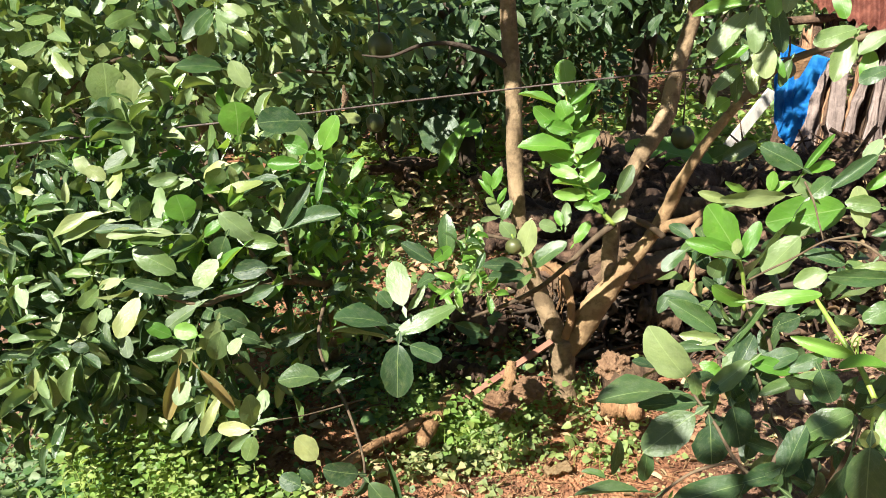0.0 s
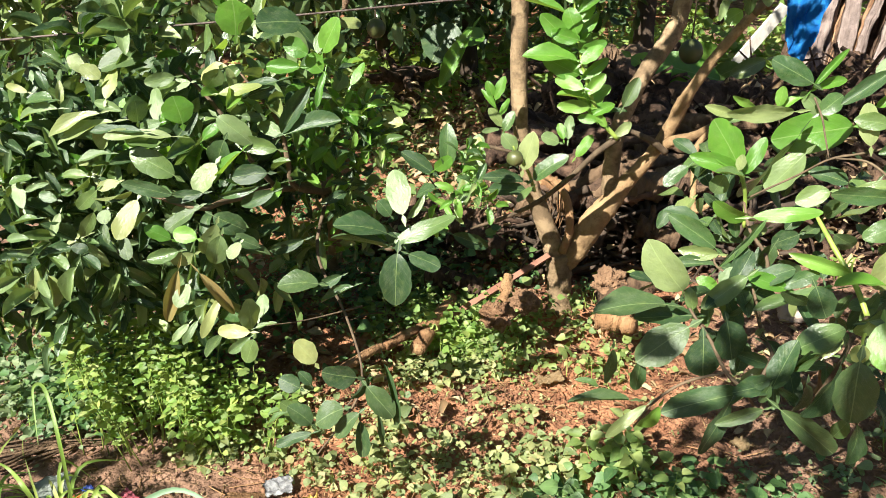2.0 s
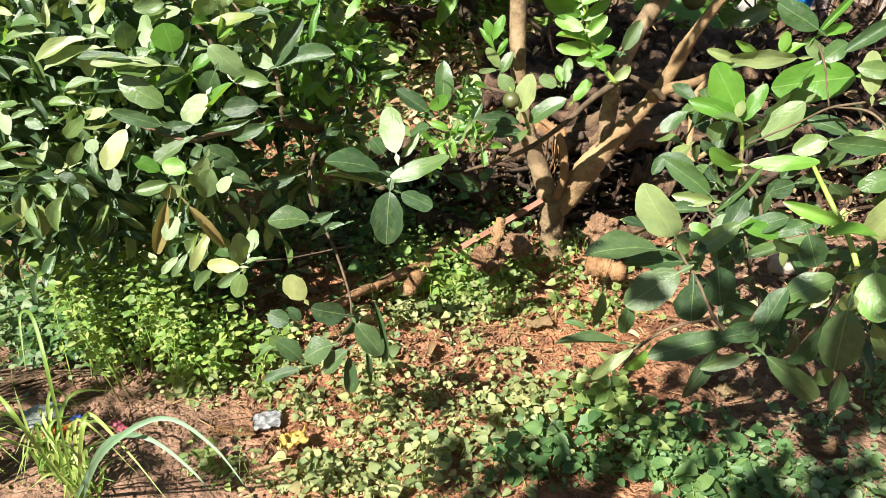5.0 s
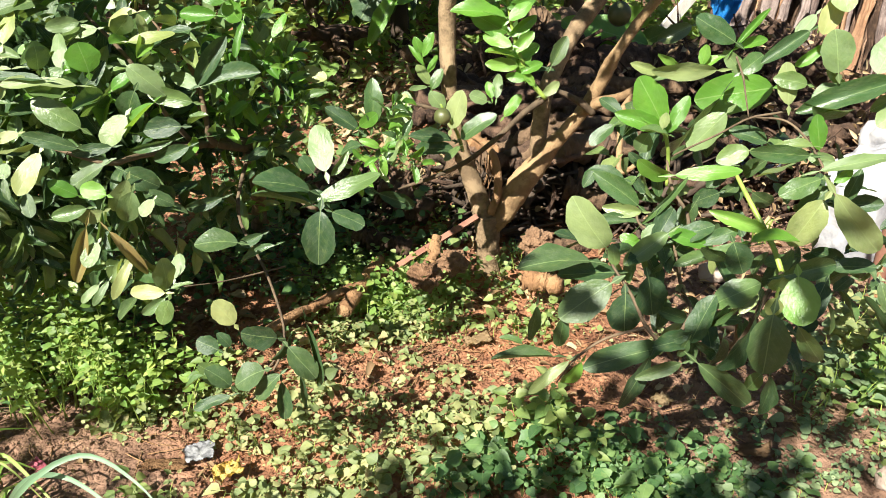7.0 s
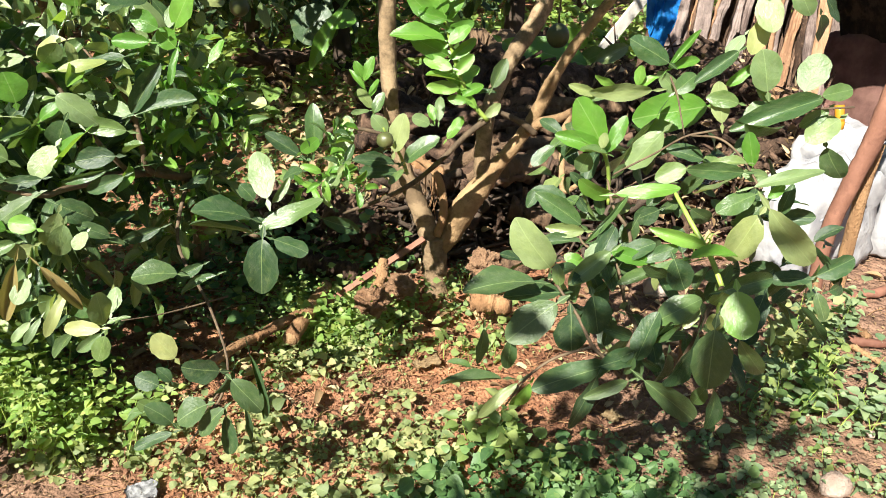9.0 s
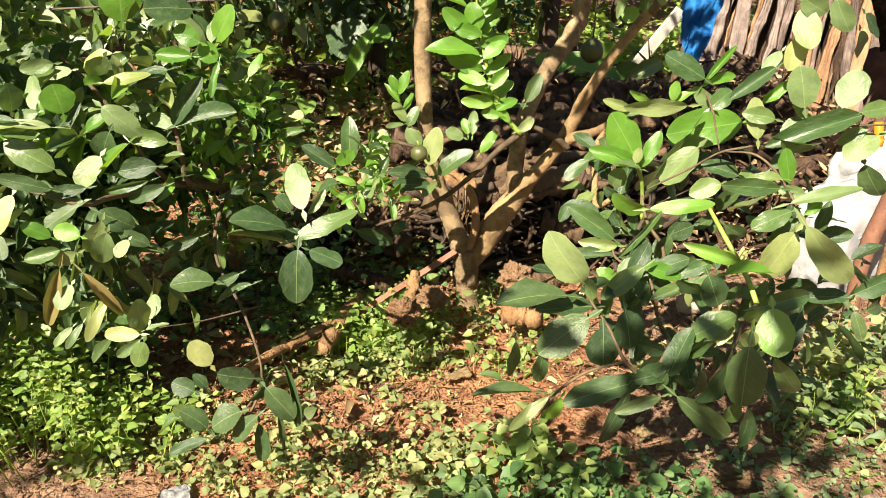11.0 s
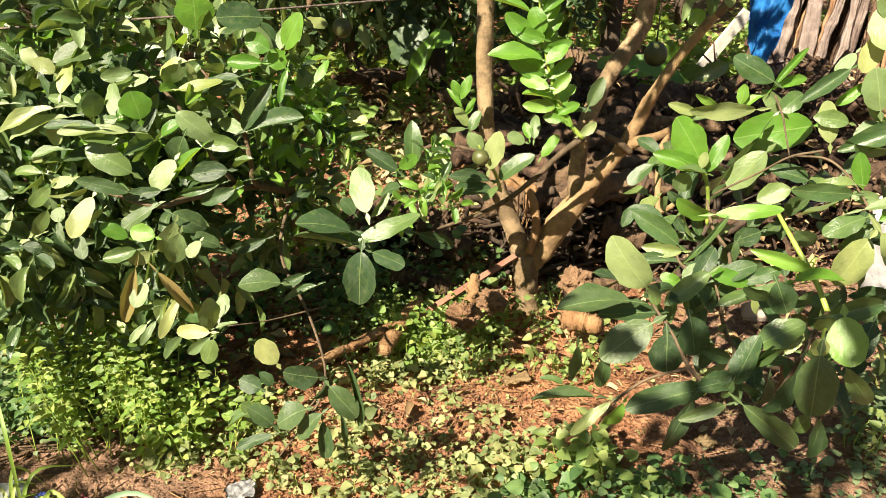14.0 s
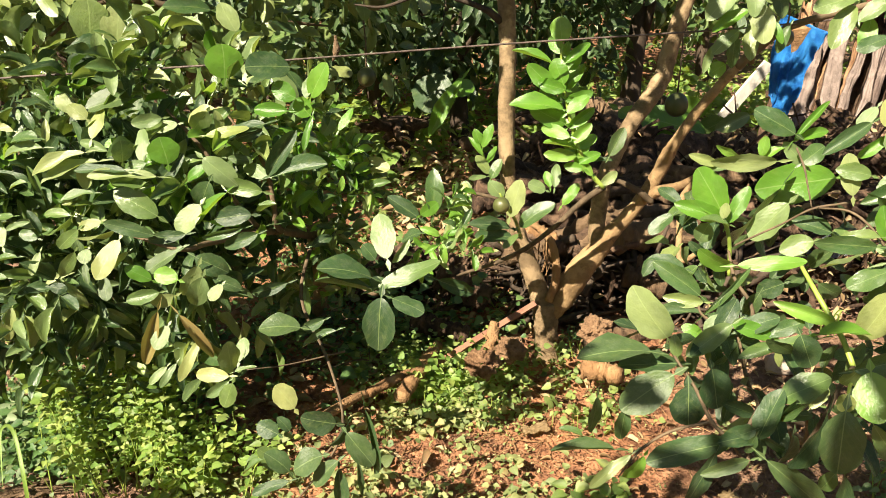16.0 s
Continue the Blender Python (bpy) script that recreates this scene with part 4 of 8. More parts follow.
# ---- main pomelo tree ----
tree = thing("pomelo_tree", "forked pomelo tree with mottled brown bark before a wood pile", "tree", (0.302, 2.695, 0), "near pomelo trees")
limb("trunk", tree, [(0.298, 2.700, -0.036), (0.293, 2.700, 0.031), (0.290, 2.700, 0.118), (0.287, 2.700, 0.199), (0.286, 2.700, 0.252)], [0.0519, 0.0447, 0.0463, 0.0502, 0.0520], M_BARK, 14, 6, 0.13, 1)
limb("limb", tree, [(0.282, 2.700, 0.199), (0.251, 2.700, 0.312), (0.214, 2.700, 0.417), (0.183, 2.700, 0.507), (0.159, 2.700, 0.606), (0.144, 2.710, 0.698), (0.136, 2.720, 0.819), (0.134, 2.740, 0.973), (0.139, 2.740, 1.161), (0.132, 2.74, 1.342), (0.129, 2.74, 1.49), (0.125, 2.74, 1.737), (0.1, 2.74, 2.003)], [0.0415, 0.0386, 0.0348, 0.0302, 0.0277, 0.0284, 0.0290, 0.0295, 0.0296, 0.030, 0.0265, 0.022, 0.015], M_BARK, 14, 6, 0.13, 2)
limb("limb", tree, [(0.303, 2.710, 0.194), (0.351, 2.700, 0.273), (0.400, 2.680, 0.369), (0.455, 2.680, 0.444), (0.505, 2.680, 0.516), (0.552, 2.670, 0.577), (0.608, 2.660, 0.655), (0.660, 2.650, 0.754), (0.684, 2.630, 0.829), (0.702, 2.600, 0.884), (0.760, 2.580, 0.991), (0.859, 2.550, 1.134)], [0.0394, 0.0497, 0.0488, 0.0420, 0.0333, 0.0257, 0.0243, 0.0249, 0.0245, 0.0192, 0.0169, 0.0155], M_TAN, 14, 6, 0.13, 3)
limb("limb", tree, [(0.469, 2.690, 0.458), (0.466, 2.700, 0.565), (0.485, 2.730, 0.695), (0.531, 2.780, 0.796), (0.588, 2.830, 0.887), (0.667, 2.880, 0.979), (0.720, 2.920, 1.053), (0.737, 2.930, 1.132), (0.775, 2.93, 1.28), (0.816, 2.93, 1.426), (0.864, 2.93, 1.704), (0.9, 2.93, 2.0)], [0.0295, 0.0301, 0.0309, 0.0299, 0.0300, 0.0322, 0.0323, 0.0310, 0.029, 0.0255, 0.018, 0.014], M_BARK, 14, 6, 0.13, 4)
limb("limb", tree, [(0.608, 2.660, 0.655), (0.657, 2.620, 0.701), (0.715, 2.580, 0.729), (0.772, 2.550, 0.772)], [0.0203, 0.0189, 0.0166, 0.0125], M_TAN, 14, 6, 0.13, 5)
limb("limb", tree, [(0.783, 2.550, 0.776), (0.728, 2.530, 0.725), (0.711, 2.520, 0.683), (0.710, 2.500, 0.604), (0.718, 2.480, 0.497), (0.791, 2.460, 0.551)], [0.0096, 0.0106, 0.0106, 0.0107, 0.0098, 0.0077], M_TAN, 14, 6, 0.13, 6)
limb("twig", tree, [(0.639, 2.620, 0.662), (0.588, 2.600, 0.708), (0.520, 2.600, 0.744), (0.480, 2.600, 0.757)], [0.0120, 0.0118, 0.0088, 0.0059], M_TWIG, 14, 6, 0.13, 7)
limb("stub", tree, [(0.293, 2.660, 0.270), (0.316, 2.650, 0.354), (0.314, 2.650, 0.438), (0.295, 2.670, 0.504), (0.249, 2.690, 0.548), (0.200, 2.700, 0.577)], [0.0149, 0.0158, 0.0145, 0.0134, 0.0124, 0.0103], M_SPLIT, 14, 6, 0.13, 8)
limb("limb", tree, [(0.112, 2.73, 1.278), (0.053, 2.7, 1.321), (-0.064, 2.68, 1.362), (-0.168, 2.68, 1.365), (-0.278, 2.7, 1.333), (-0.381, 2.75, 1.34)], [0.015, 0.010, 0.008, 0.007, 0.005, 0.003], M_DARKBARK, 8, 5, 0.08, 9)
bough = limb("limb", tree, [(0.859, 2.55, 1.134), (0.917, 2.52, 1.2), (0.967, 2.46, 1.258), (1.064, 2.4, 1.299), (1.18, 2.32, 1.338), (1.31, 2.25, 1.37)], [0.018, 0.014, 0.012, 0.011, 0.009, 0.006], M_TWIG, 8, 5, 0.08, 10)
limb("twig", tree, [(0.904, 2.55, 1.144), (0.897, 2.5, 1.256), (0.861, 2.45, 1.394), (0.84, 2.4, 1.568)], [0.009, 0.007, 0.006, 0.005], M_TWIG, 7, 4, 0.08, 11)
# straight stick branch that crosses the fork, with a green shoot at its end
limb("branch", tree, [(-0.049, 2.55, 0.422), (0.083, 2.52, 0.478), (0.192, 2.5, 0.541), (0.288, 2.48, 0.626), (0.367, 2.46, 0.714), (0.439, 2.45, 0.772)], [0.005, 0.0075, 0.0085, 0.0085, 0.0095, 0.012], M_TWIG, 9, 4, 0.12, 12)
shoot = limb("shoot", tree, [(0.436, 2.440, 0.770), (0.389, 2.440, 0.823), (0.342, 2.440, 0.920), (0.307, 2.440, 1.045), (0.287, 2.440, 1.170), (0.283, 2.440, 1.231)], [0.009, 0.008, 0.0065, 0.005, 0.0035, 0.002], M_STEM, 7, 4, 0.05, 13)
S = M_YOUNG
leaf(shoot, (0.289, 2.453, 1.198), (0.252, 2.490, 1.245), (-0.326, -0.850, 0.414), 0.043, S, 2)
leaf(shoot, (0.300, 2.458, 1.132), (0.348, 2.474, 1.192), (-0.267, -0.858, 0.439), 0.041, S, 2)
leaf(shoot, (0.296, 2.406, 1.092), (0.214, 2.406, 1.115), (-0.030, -0.994, -0.107), 0.047, S, 3)
leaf(shoot, (0.304, 2.394, 1.023), (0.366, 2.404, 1.078), (-0.288, -0.833, 0.473), 0.045, S, 0)
leaf(shoot, (0.302, 2.436, 1.000), (0.245, 2.488, 1.056), (-0.283, -0.829, 0.482), 0.047, S, 2)
leaf(shoot, (0.313, 2.386, 0.952), (0.226, 2.431, 0.976), (-0.273, -0.809, 0.521), 0.044, S, 0)
leaf(shoot, (0.324, 2.419, 0.926), (0.385, 2.419, 0.984), (-0.154, -0.975, 0.162), 0.040, S, 7)
leaf(shoot, (0.342, 2.467, 0.879), (0.295, 2.467, 0.946), (0.494, -0.797, 0.347), 0.044, S, 1)
leaf(shoot, (0.351, 2.430, 0.854), (0.416, 2.430, 0.892), (-0.256, -0.862, 0.438), 0.037, S, 5)
leaf(shoot, (0.364, 2.422, 0.837), (0.306, 2.422, 0.851), (0.052, -0.975, 0.217), 0.033, S, 3)
leaf(shoot, (0.283, 2.430, 1.232), (0.276, 2.430, 1.307), (-0.257, -0.966, -0.024), 0.067, S, 4)
leaf(shoot, (0.298, 2.441, 1.169), (0.372, 2.441, 1.232), (-0.170, -0.965, 0.200), 0.032, S, 5)
leaf(shoot, (0.285, 2.480, 1.156), (0.314, 2.480, 1.229), (0.042, -0.999, -0.017), 0.031, S, 7)
leaf(shoot, (0.291, 2.422, 1.107), (0.261, 2.422, 1.183), (-0.336, -0.933, -0.133), 0.059, S, 4)
leaf(shoot, (0.256, 2.442, 1.168), (0.141, 2.442, 1.221), (0.352, -0.541, 0.764), 0.037, S, 7)
leaf(shoot, (0.278, 2.433, 1.082), (0.181, 2.433, 1.165), (-0.067, -0.995, -0.078), 0.059, S, 0)
leaf(shoot, (0.298, 2.427, 1.056), (0.387, 2.427, 1.080), (0.005, -1.000, -0.018), 0.035, S, 0)
leaf(shoot, (0.292, 2.460, 1.076), (0.362, 2.460, 1.161), (-0.081, -0.995, 0.067), 0.036, S, 5)
leaf(shoot, (0.293, 2.417, 1.030), (0.141, 2.397, 1.084), (0.350, -0.467, 0.812), 0.064, S, 1)
leaf(shoot, (0.303, 2.429, 0.982), (0.191, 2.409, 1.036), (0.040, -0.961, -0.273), 0.065, S, 1)
leaf(shoot, (0.312, 2.430, 0.972), (0.394, 2.430, 1.029), (-0.065, -0.993, 0.094), 0.038, S, 7)
leaf(shoot, (0.322, 2.442, 0.904), (0.407, 2.442, 0.940), (-0.063, -0.987, 0.150), 0.042, S, 0)
leaf(shoot, (0.329, 2.426, 0.905), (0.237, 2.406, 0.939), (0.377, -0.194, 0.906), 0.057, S, 7)
leaf(shoot, (0.340, 2.428, 0.878), (0.243, 2.408, 0.892), (0.222, -0.961, 0.166), 0.044, S, 1)
leaf(shoot, (0.348, 2.439, 0.863), (0.381, 2.439, 0.921), (0.040, -0.999, -0.023), 0.029, S, 0)
leaf(shoot, (0.366, 2.457, 0.831), (0.344, 2.457, 0.891), (0.411, -0.899, 0.151), 0.037, S, 1)
leaf(shoot, (0.315, 2.471, 1.026), (0.337, 2.471, 1.115), (0.784, -0.590, -0.194), 0.072, S, 1)
leaf(shoot, (0.328, 2.445, 0.927), (0.372, 2.469, 0.993), (-0.221, -0.862, 0.457), 0.037, S, 2)
leaf(shoot, (0.282, 2.475, 1.027), (0.229, 2.475, 1.088), (0.020, -1.000, 0.017), 0.047, M_LEAF, 4)
leaf(shoot, (0.449, 2.446, 0.875), (0.494, 2.446, 0.963), (-0.202, -0.974, 0.103), 0.047, M_DARK, 7)
leaf(shoot, (0.421, 2.436, 0.784), (0.479, 2.436, 0.819), (-0.013, -1.000, 0.022), 0.035, M_PALE, 1)
leaf(shoot, (0.394, 2.428, 0.814), (0.361, 2.428, 0.865), (-0.012, -1.000, -0.008), 0.026, S, 7)
# rosette with a small green fruit
rosette = limb("twig", tree, [(0.183, 2.62, 0.535), (0.156, 2.5, 0.638), (0.124, 2.42, 0.711), (0.096, 2.38, 0.774)], [0.007, 0.006, 0.005, 0.003], M_STEM, 7, 4, 0.05, 14)
limb("twig", tree, [(0.097, 2.42, 0.742), (0.014, 2.42, 0.764), (-0.06, 2.42, 0.765), (-0.109, 2.42, 0.725)], [0.005, 0.007, 0.007, 0.006], M_TWIG, 7, 4, 0.05, 15)
part("fruit", blob((0.099, 2.326, 0.751), (0.027, 0.027, 0.026), 3, 0.12, 3), M_FRUIT, tree, "small unripe green fruit")
leaf(rosette, (0.133, 2.436, 0.676), (0.16, 2.422, 0.802), (-0.325, -0.945, -0.037), 0.068, M_PALE, 0)
leaf(rosette, (0.106, 2.485, 0.721), (0.074, 2.474, 0.786), (0.454, -0.887, 0.086), 0.053, M_PALE, 1)
leaf(rosette, (0.161, 2.396, 0.658), (0.238, 2.347, 0.752), (-0.747, -0.59, 0.305), 0.061, M_LEAF, 3)
leaf(rosette, (0.129, 2.396, 0.65), (0.013, 2.344, 0.701), (0.527, -0.555, 0.643), 0.044, M_DARK, 1)
leaf(rosette, (0.137, 2.386, 0.624), (0.021, 2.328, 0.656), (0.459, -0.518, 0.721), 0.052, M_DARK, 0)
leaf(rosette, (0.156, 2.387, 0.632), (0.105, 2.337, 0.605), (0.087, -0.546, 0.833), 0.024, M_LEAF, 2)
leaf(rosette, (-0.02, 2.409, 0.739), (-0.013, 2.429, 0.804), (-0.06, -0.952, 0.299), 0.045, M_PALE, 2)
leaf(rosette, (-0.053, 2.365, 0.613), (-0.032, 2.367, 0.738), (-0.165, -0.985, 0.045), 0.063, M_PALE, 4)
leaf(rosette, (-0.078, 2.336, 0.596), (-0.053, 2.331, 0.694), (-0.275, -0.961, 0.017), 0.052, M_PALE, 1)
# thin young shoots beside the trunk
young = limb("shoot", tree, [(0.086, 2.6, 0.707), (0.07, 2.6, 0.78), (0.04, 2.6, 0.873), (0.023, 2.6, 0.924)], [0.004, 0.004, 0.003, 0.002], M_STEM, 6, 4, 0, 16)
leaf(young, (0.047, 2.573, 0.879), (0.076, 2.57, 0.957), (-0.337, -0.938, 0.08), 0.036, S, 0)
leaf(young, (0.036, 2.576, 0.889), (0.023, 2.567, 0.941), (0.276, -0.958, -0.082), 0.032, S, 1)
leaf(young, (0.06, 2.56, 0.828), (0.091, 2.553, 0.887), (-0.457, -0.878, 0.141), 0.025, S, 2)
leaf(young, (0.046, 2.566, 0.851), (0.01, 2.562, 0.918), (0.389, -0.908, 0.158), 0.020, S, 3)
leaf(young, (0.068, 2.55, 0.794), (0.026, 2.547, 0.857), (0.415, -0.878, 0.237), 0.037, M_LEAF, 0)
leaf(young, (0.073, 2.545, 0.779), (0.102, 2.541, 0.844), (-0.411, -0.903, 0.129), 0.040, M_LEAF, 1)
leaf(young, (0.058, 2.548, 0.785), (-0.001, 2.509, 0.79), (0.399, -0.508, 0.764), 0.018, M_PALE, 2)
leaf(young, (0.283, 2.501, 0.756), (0.292, 2.522, 0.832), (-0.165, -0.947, 0.277), 0.035, M_PALE, 3)
leaf(young, (0.268, 2.503, 0.756), (0.257, 2.519, 0.808), (0.014, -0.953, 0.302), 0.031, S, 1)
leaf(young, (0.254, 2.502, 0.747), (0.197, 2.494, 0.773), (0.364, -0.711, 0.602), 0.049, M_PALE, 0)
leaf(young, (0.308, 2.481, 0.701), (0.355, 2.476, 0.775), (-0.516, -0.811, 0.276), 0.037, S, 4)
leaf(young, (0.391, 2.472, 0.855), (0.461, 2.451, 0.866), (-0.299, -0.663, 0.687), 0.022, M_DARK, 1)
leaf(young, (0.454, 2.465, 0.872), (0.496, 2.466, 0.954), (-0.464, -0.851, 0.245), 0.039, M_LEAF, 1)
# leaves on the branch towards the shelter
leaf(bough, (0.792, 2.34, 1.414), (0.678, 2.318, 1.303), (-0.348, -0.783, 0.516), 0.064, M_PALE, 0)
leaf(bough, (0.799, 2.338, 1.435), (0.645, 2.356, 1.436), (-0.09, -0.798, 0.596), 0.037, M_YOUNG, 1)
leaf(bough, (0.806, 2.304, 1.429), (0.791, 2.259, 1.312), (-0.315, -0.874, 0.371), 0.052, M_PALE, 4)
leaf(bough, (0.824, 2.292, 1.336), (0.821, 2.241, 1.237), (-0.287, -0.846, 0.449), 0.066, M_PALE, 2)
leaf(bough, (0.801, 2.331, 1.319), (0.702, 2.33, 1.284), (-0.211, -0.746, 0.632), 0.042, M_YOUNG, 3)
leaf(bough, (0.782, 2.344, 1.265), (0.708, 2.319, 1.207), (-0.248, -0.737, 0.629), 0.043, M_PALE, 0)
leaf(bough, (0.726, 2.358, 1.228), (0.687, 2.338, 1.15), (-0.377, -0.837, 0.397), 0.024, M_PALE, 1)
leaf(bough, (0.783, 2.363, 1.254), (0.768, 2.336, 1.165), (-0.323, -0.887, 0.33), 0.037, M_LEAF, 3)
leaf(bough, (0.863, 2.295, 1.292), (0.879, 2.261, 1.233), (-0.239, -0.867, 0.437), 0.024, M_YOUNG, 2)
leaf(bough, (1.008, 2.139, 1.363), (0.897, 2.133, 1.333), (-0.141, -0.724, 0.676), 0.053, M_LEAF, 2)
leaf(bough, (1.009, 2.148, 1.337), (0.942, 2.104, 1.249), (-0.343, -0.712, 0.613), 0.058, M_LEAF, 1)
leaf(bough, (1.026, 2.093, 1.31), (1.004, 2.049, 1.23), (-0.386, -0.765, 0.516), 0.046, M_YOUNG, 0)
leaf(bough, (1.053, 2.059, 1.352), (0.978, 2.05, 1.324), (-0.176, -0.696, 0.696), 0.045, M_LEAF, 3)
leaf(bough, (0.882, 2.361, 1.429), (0.889, 2.307, 1.299), (-0.288, -0.89, 0.353), 0.050, M_DARK, 2)
leaf(bough, (0.824, 2.373, 1.278), (0.819, 2.321, 1.185), (-0.277, -0.832, 0.481), 0.044, M_LEAF, 0)
leaf(bough, (0.909, 2.297, 1.278), (0.873, 2.282, 1.211), (-0.433, -0.804, 0.408), 0.032, M_LEAF, 1)
leaf(bough, (1.058, 2.049, 1.266), (0.979, 2.04, 1.237), (-0.192, -0.682, 0.706), 0.043, M_LEAF, 2)
leaf(bough, (0.845, 2.29, 1.474), (0.837, 2.249, 1.408), (-0.297, -0.792, 0.533), 0.048, M_YOUNG, 1)
leaf(bough, (0.898, 2.27, 1.485), (0.86, 2.24, 1.421), (-0.326, -0.771, 0.547), 0.044, M_PALE, 1)
leaf(bough, (0.962, 2.176, 1.479), (0.972, 2.125, 1.397), (-0.329, -0.818, 0.472), 0.042, M_YOUNG, 4)
# two leaves added square to the sun to cast shade by the shelter
leaf(bough, (1.52, 2.44, 1.13), (1.6, 2.46, 1.06), (-0.41, -0.59, 0.7), 0.06, M_DARK, 2)
leaf(bough, (1.5, 2.42, 1.08), (1.56, 2.47, 0.99), (-0.41, -0.59, 0.7), 0.06, M_DARK, 0)
leaf(bough, (0.766, 2.379, 1.165), (0.723, 2.388, 1.132), (-0.514, -0.709, 0.483), 0.054, M_YOUNG, 2)
limb("dead_leaf", tree, [(-0.497, 3, 1.22), (-0.496, 3, 1.166), (-0.514, 3, 1.124)], [0.004, 0.016, 0.003], M_LOG, 7, 4, 0.3, 17, "curled dry brown leaf")


def crown_above():
    """The tree's own crown over the view, unseen; its lumps are placed to cast shade."""
    rr = random.Random(21)
    items = []
    for x, y, z, r, n in ((0.1, 2.4, 2.45, 0.55, 50), (0.7, 2.5, 2.5, 0.45, 36), (-0.55, 2.3, 2.45, 0.45, 46), (-0.3, 3.0, 2.3, 0.55, 46), (0.5, 3.1, 2.5, 0.5, 36), (-0.9, 2.9, 2.6, 0.5, 36), (0.2, 1.95, 2.4, 0.35, 22)):
        for i in range(n):
            d = Vector((rr.gauss(0, 1), rr.gauss(0, 1), rr.gauss(0, 0.7))).normalized()
            c = Vector((x, y, z)) + d * r * rr.random() ** 0.4
            if c.z < 1.72 - 0.1 * (c.y - 2.7):
                continue
            items += spray(rr, c, d, 0.26, 8, 0.12, 0.4)[1]
    joined("crown", items, M_LEAF, tree)


crown_above()
for a, b in (((0.05, 2.72, 2.05), (-0.2, 2.75, 2.5)), ((0.02, 2.72, 2.2), (0.35, 2.8, 2.75)), ((0.98, 2.93, 2.0), (0.8, 2.9, 2.9)), ((0.0, 2.74, 2.1), (-0.9, 3.0, 2.5))):
    limb("limb", tree, [a, Vector(a).lerp(Vector(b), 0.5) + Vector((0, 0, 0.08)), b], [0.02, 0.014, 0.005], M_BARK, 7, 4, 0.1, 18)
# ragged root fibres in the fork
rr0 = random.Random(6)
for i in range(9):
    a = Vector((0.279, 2.70, 0.47)) + Vector((rr0.uniform(-0.05, 0.04), rr0.uniform(-0.02, 0.03), rr0.uniform(-0.02, 0.03)))
    limb("dry_fibre", tree, [a, a + Vector((rr0.uniform(-0.03, 0.02), 0, -0.08)), a + Vector((rr0.uniform(-0.05, 0.03), 0.02, -rr0.uniform(0.14, 0.22)))], [0.003, 0.002, 0.001], M_SPLIT, 5, 3, 0, i)


# ---- young pomelo tree to the left, thick with leaves ----
bush = thing("young_pomelo_tree", "low bushy pomelo tree with dusty dark green leaves", "tree", (-0.686, 3.101, 0), "near pomelo trees")
b0 = Vector((-0.686, 3.101, 0))
j1 = Vector((-0.49, 2.279, 0.678))
limb("trunk", bush, [b0 - Vector((0, 0, 0.05)), b0.lerp(j1, 0.5) + Vector((0.02, 0, 0)), j1], [0.032, 0.028, 0.024], M_BARK, 10, 5, 0.12, 31)
limb("limb", bush, [(-0.375, 2.335, 0.614), (-0.452, 2.309, 0.675), (-0.522, 2.25, 0.708), (-0.59, 2.192, 0.723), (-0.685, 2.134, 0.739)], [0.012, 0.014, 0.014, 0.012, 0.009], M_TWIG, 8, 5, 0.12, 32)
limb("limb", bush, [j1, (-0.566, 2.17, 0.735), (-0.569, 2.142, 0.817), (-0.579, 2.146, 0.915), (-0.603, 2.153, 0.969), (-0.686, 2.172, 1.084)], [0.016, 0.010, 0.008, 0.007, 0.006, 0.003], M_TWIG, 7, 5, 0.1, 33)
limb("limb", bush, [(-0.626, 2.156, 0.746), (-0.676, 2.117, 0.846), (-0.728, 2.083, 0.991), (-0.833, 2.12, 1.106)], [0.008, 0.007, 0.006, 0.004], M_TWIG, 7, 5, 0.1, 34)
limb("limb", bush, [(-0.59, 2.192, 0.723), (-0.688, 1.925, 0.786), (-0.725, 1.804, 0.812), (-0.854, 1.816, 0.849)], [0.011, 0.008, 0.006, 0.004], M_TWIG, 7, 5, 0.1, 35)
limb("limb", bush, [j1, (-0.501, 2.078, 0.557), (-0.388, 1.836, 0.48), (-0.321, 1.631, 0.416), (-0.366, 1.53, 0.373)], [0.007, 0.005, 0.004, 0.003, 0.002], M_TWIG, 7, 5, 0.1, 37)
limb("limb", bush, [(-0.417, 2.226, 0.603), (-0.29, 2.023, 0.594), (-0.245, 1.92, 0.648), (-0.223, 1.903, 0.68)], [0.010, 0.008, 0.006, 0.004], M_TWIG, 7, 5, 0.1, 38)
limb("twig", bush, [(-0.592, 1.783, 0.481), (-0.503, 1.854, 0.455), (-0.358, 1.94, 0.448)], [0.0015, 0.002, 0.003], M_TWIG, 6, 4, 0.05, 39)
limb("twig", bush, [(-0.416, 1.466, 0.309), (-0.34, 1.541, 0.381), (-0.318, 1.603, 0.41)], [0.002, 0.003, 0.004], M_TWIG, 6, 4, 0.05, 40)
A, D, Yn, Pa = M_LEAF, M_DARK, M_YOUNG, M_PALE
leaf(bush, (-1.166, 1.940, 1.091), (-1.224, 1.947, 1.109), (0.051, -0.860, 0.507), 0.020, M_YELLOW, 2)
leaf(bush, (-1.119, 1.951, 1.091), (-1.136, 1.951, 1.141), (0.521, -0.835, 0.177), 0.026, A, 5)
leaf(bush, (-1.153, 1.953, 1.114), (-1.161, 1.969, 1.141), (-0.010, -0.867, 0.498), 0.016, Pa, 2)
leaf(bush, (-1.127, 1.979, 1.097), (-1.113, 1.979, 1.139), (0.477, -0.864, -0.159), 0.017, A, 0)
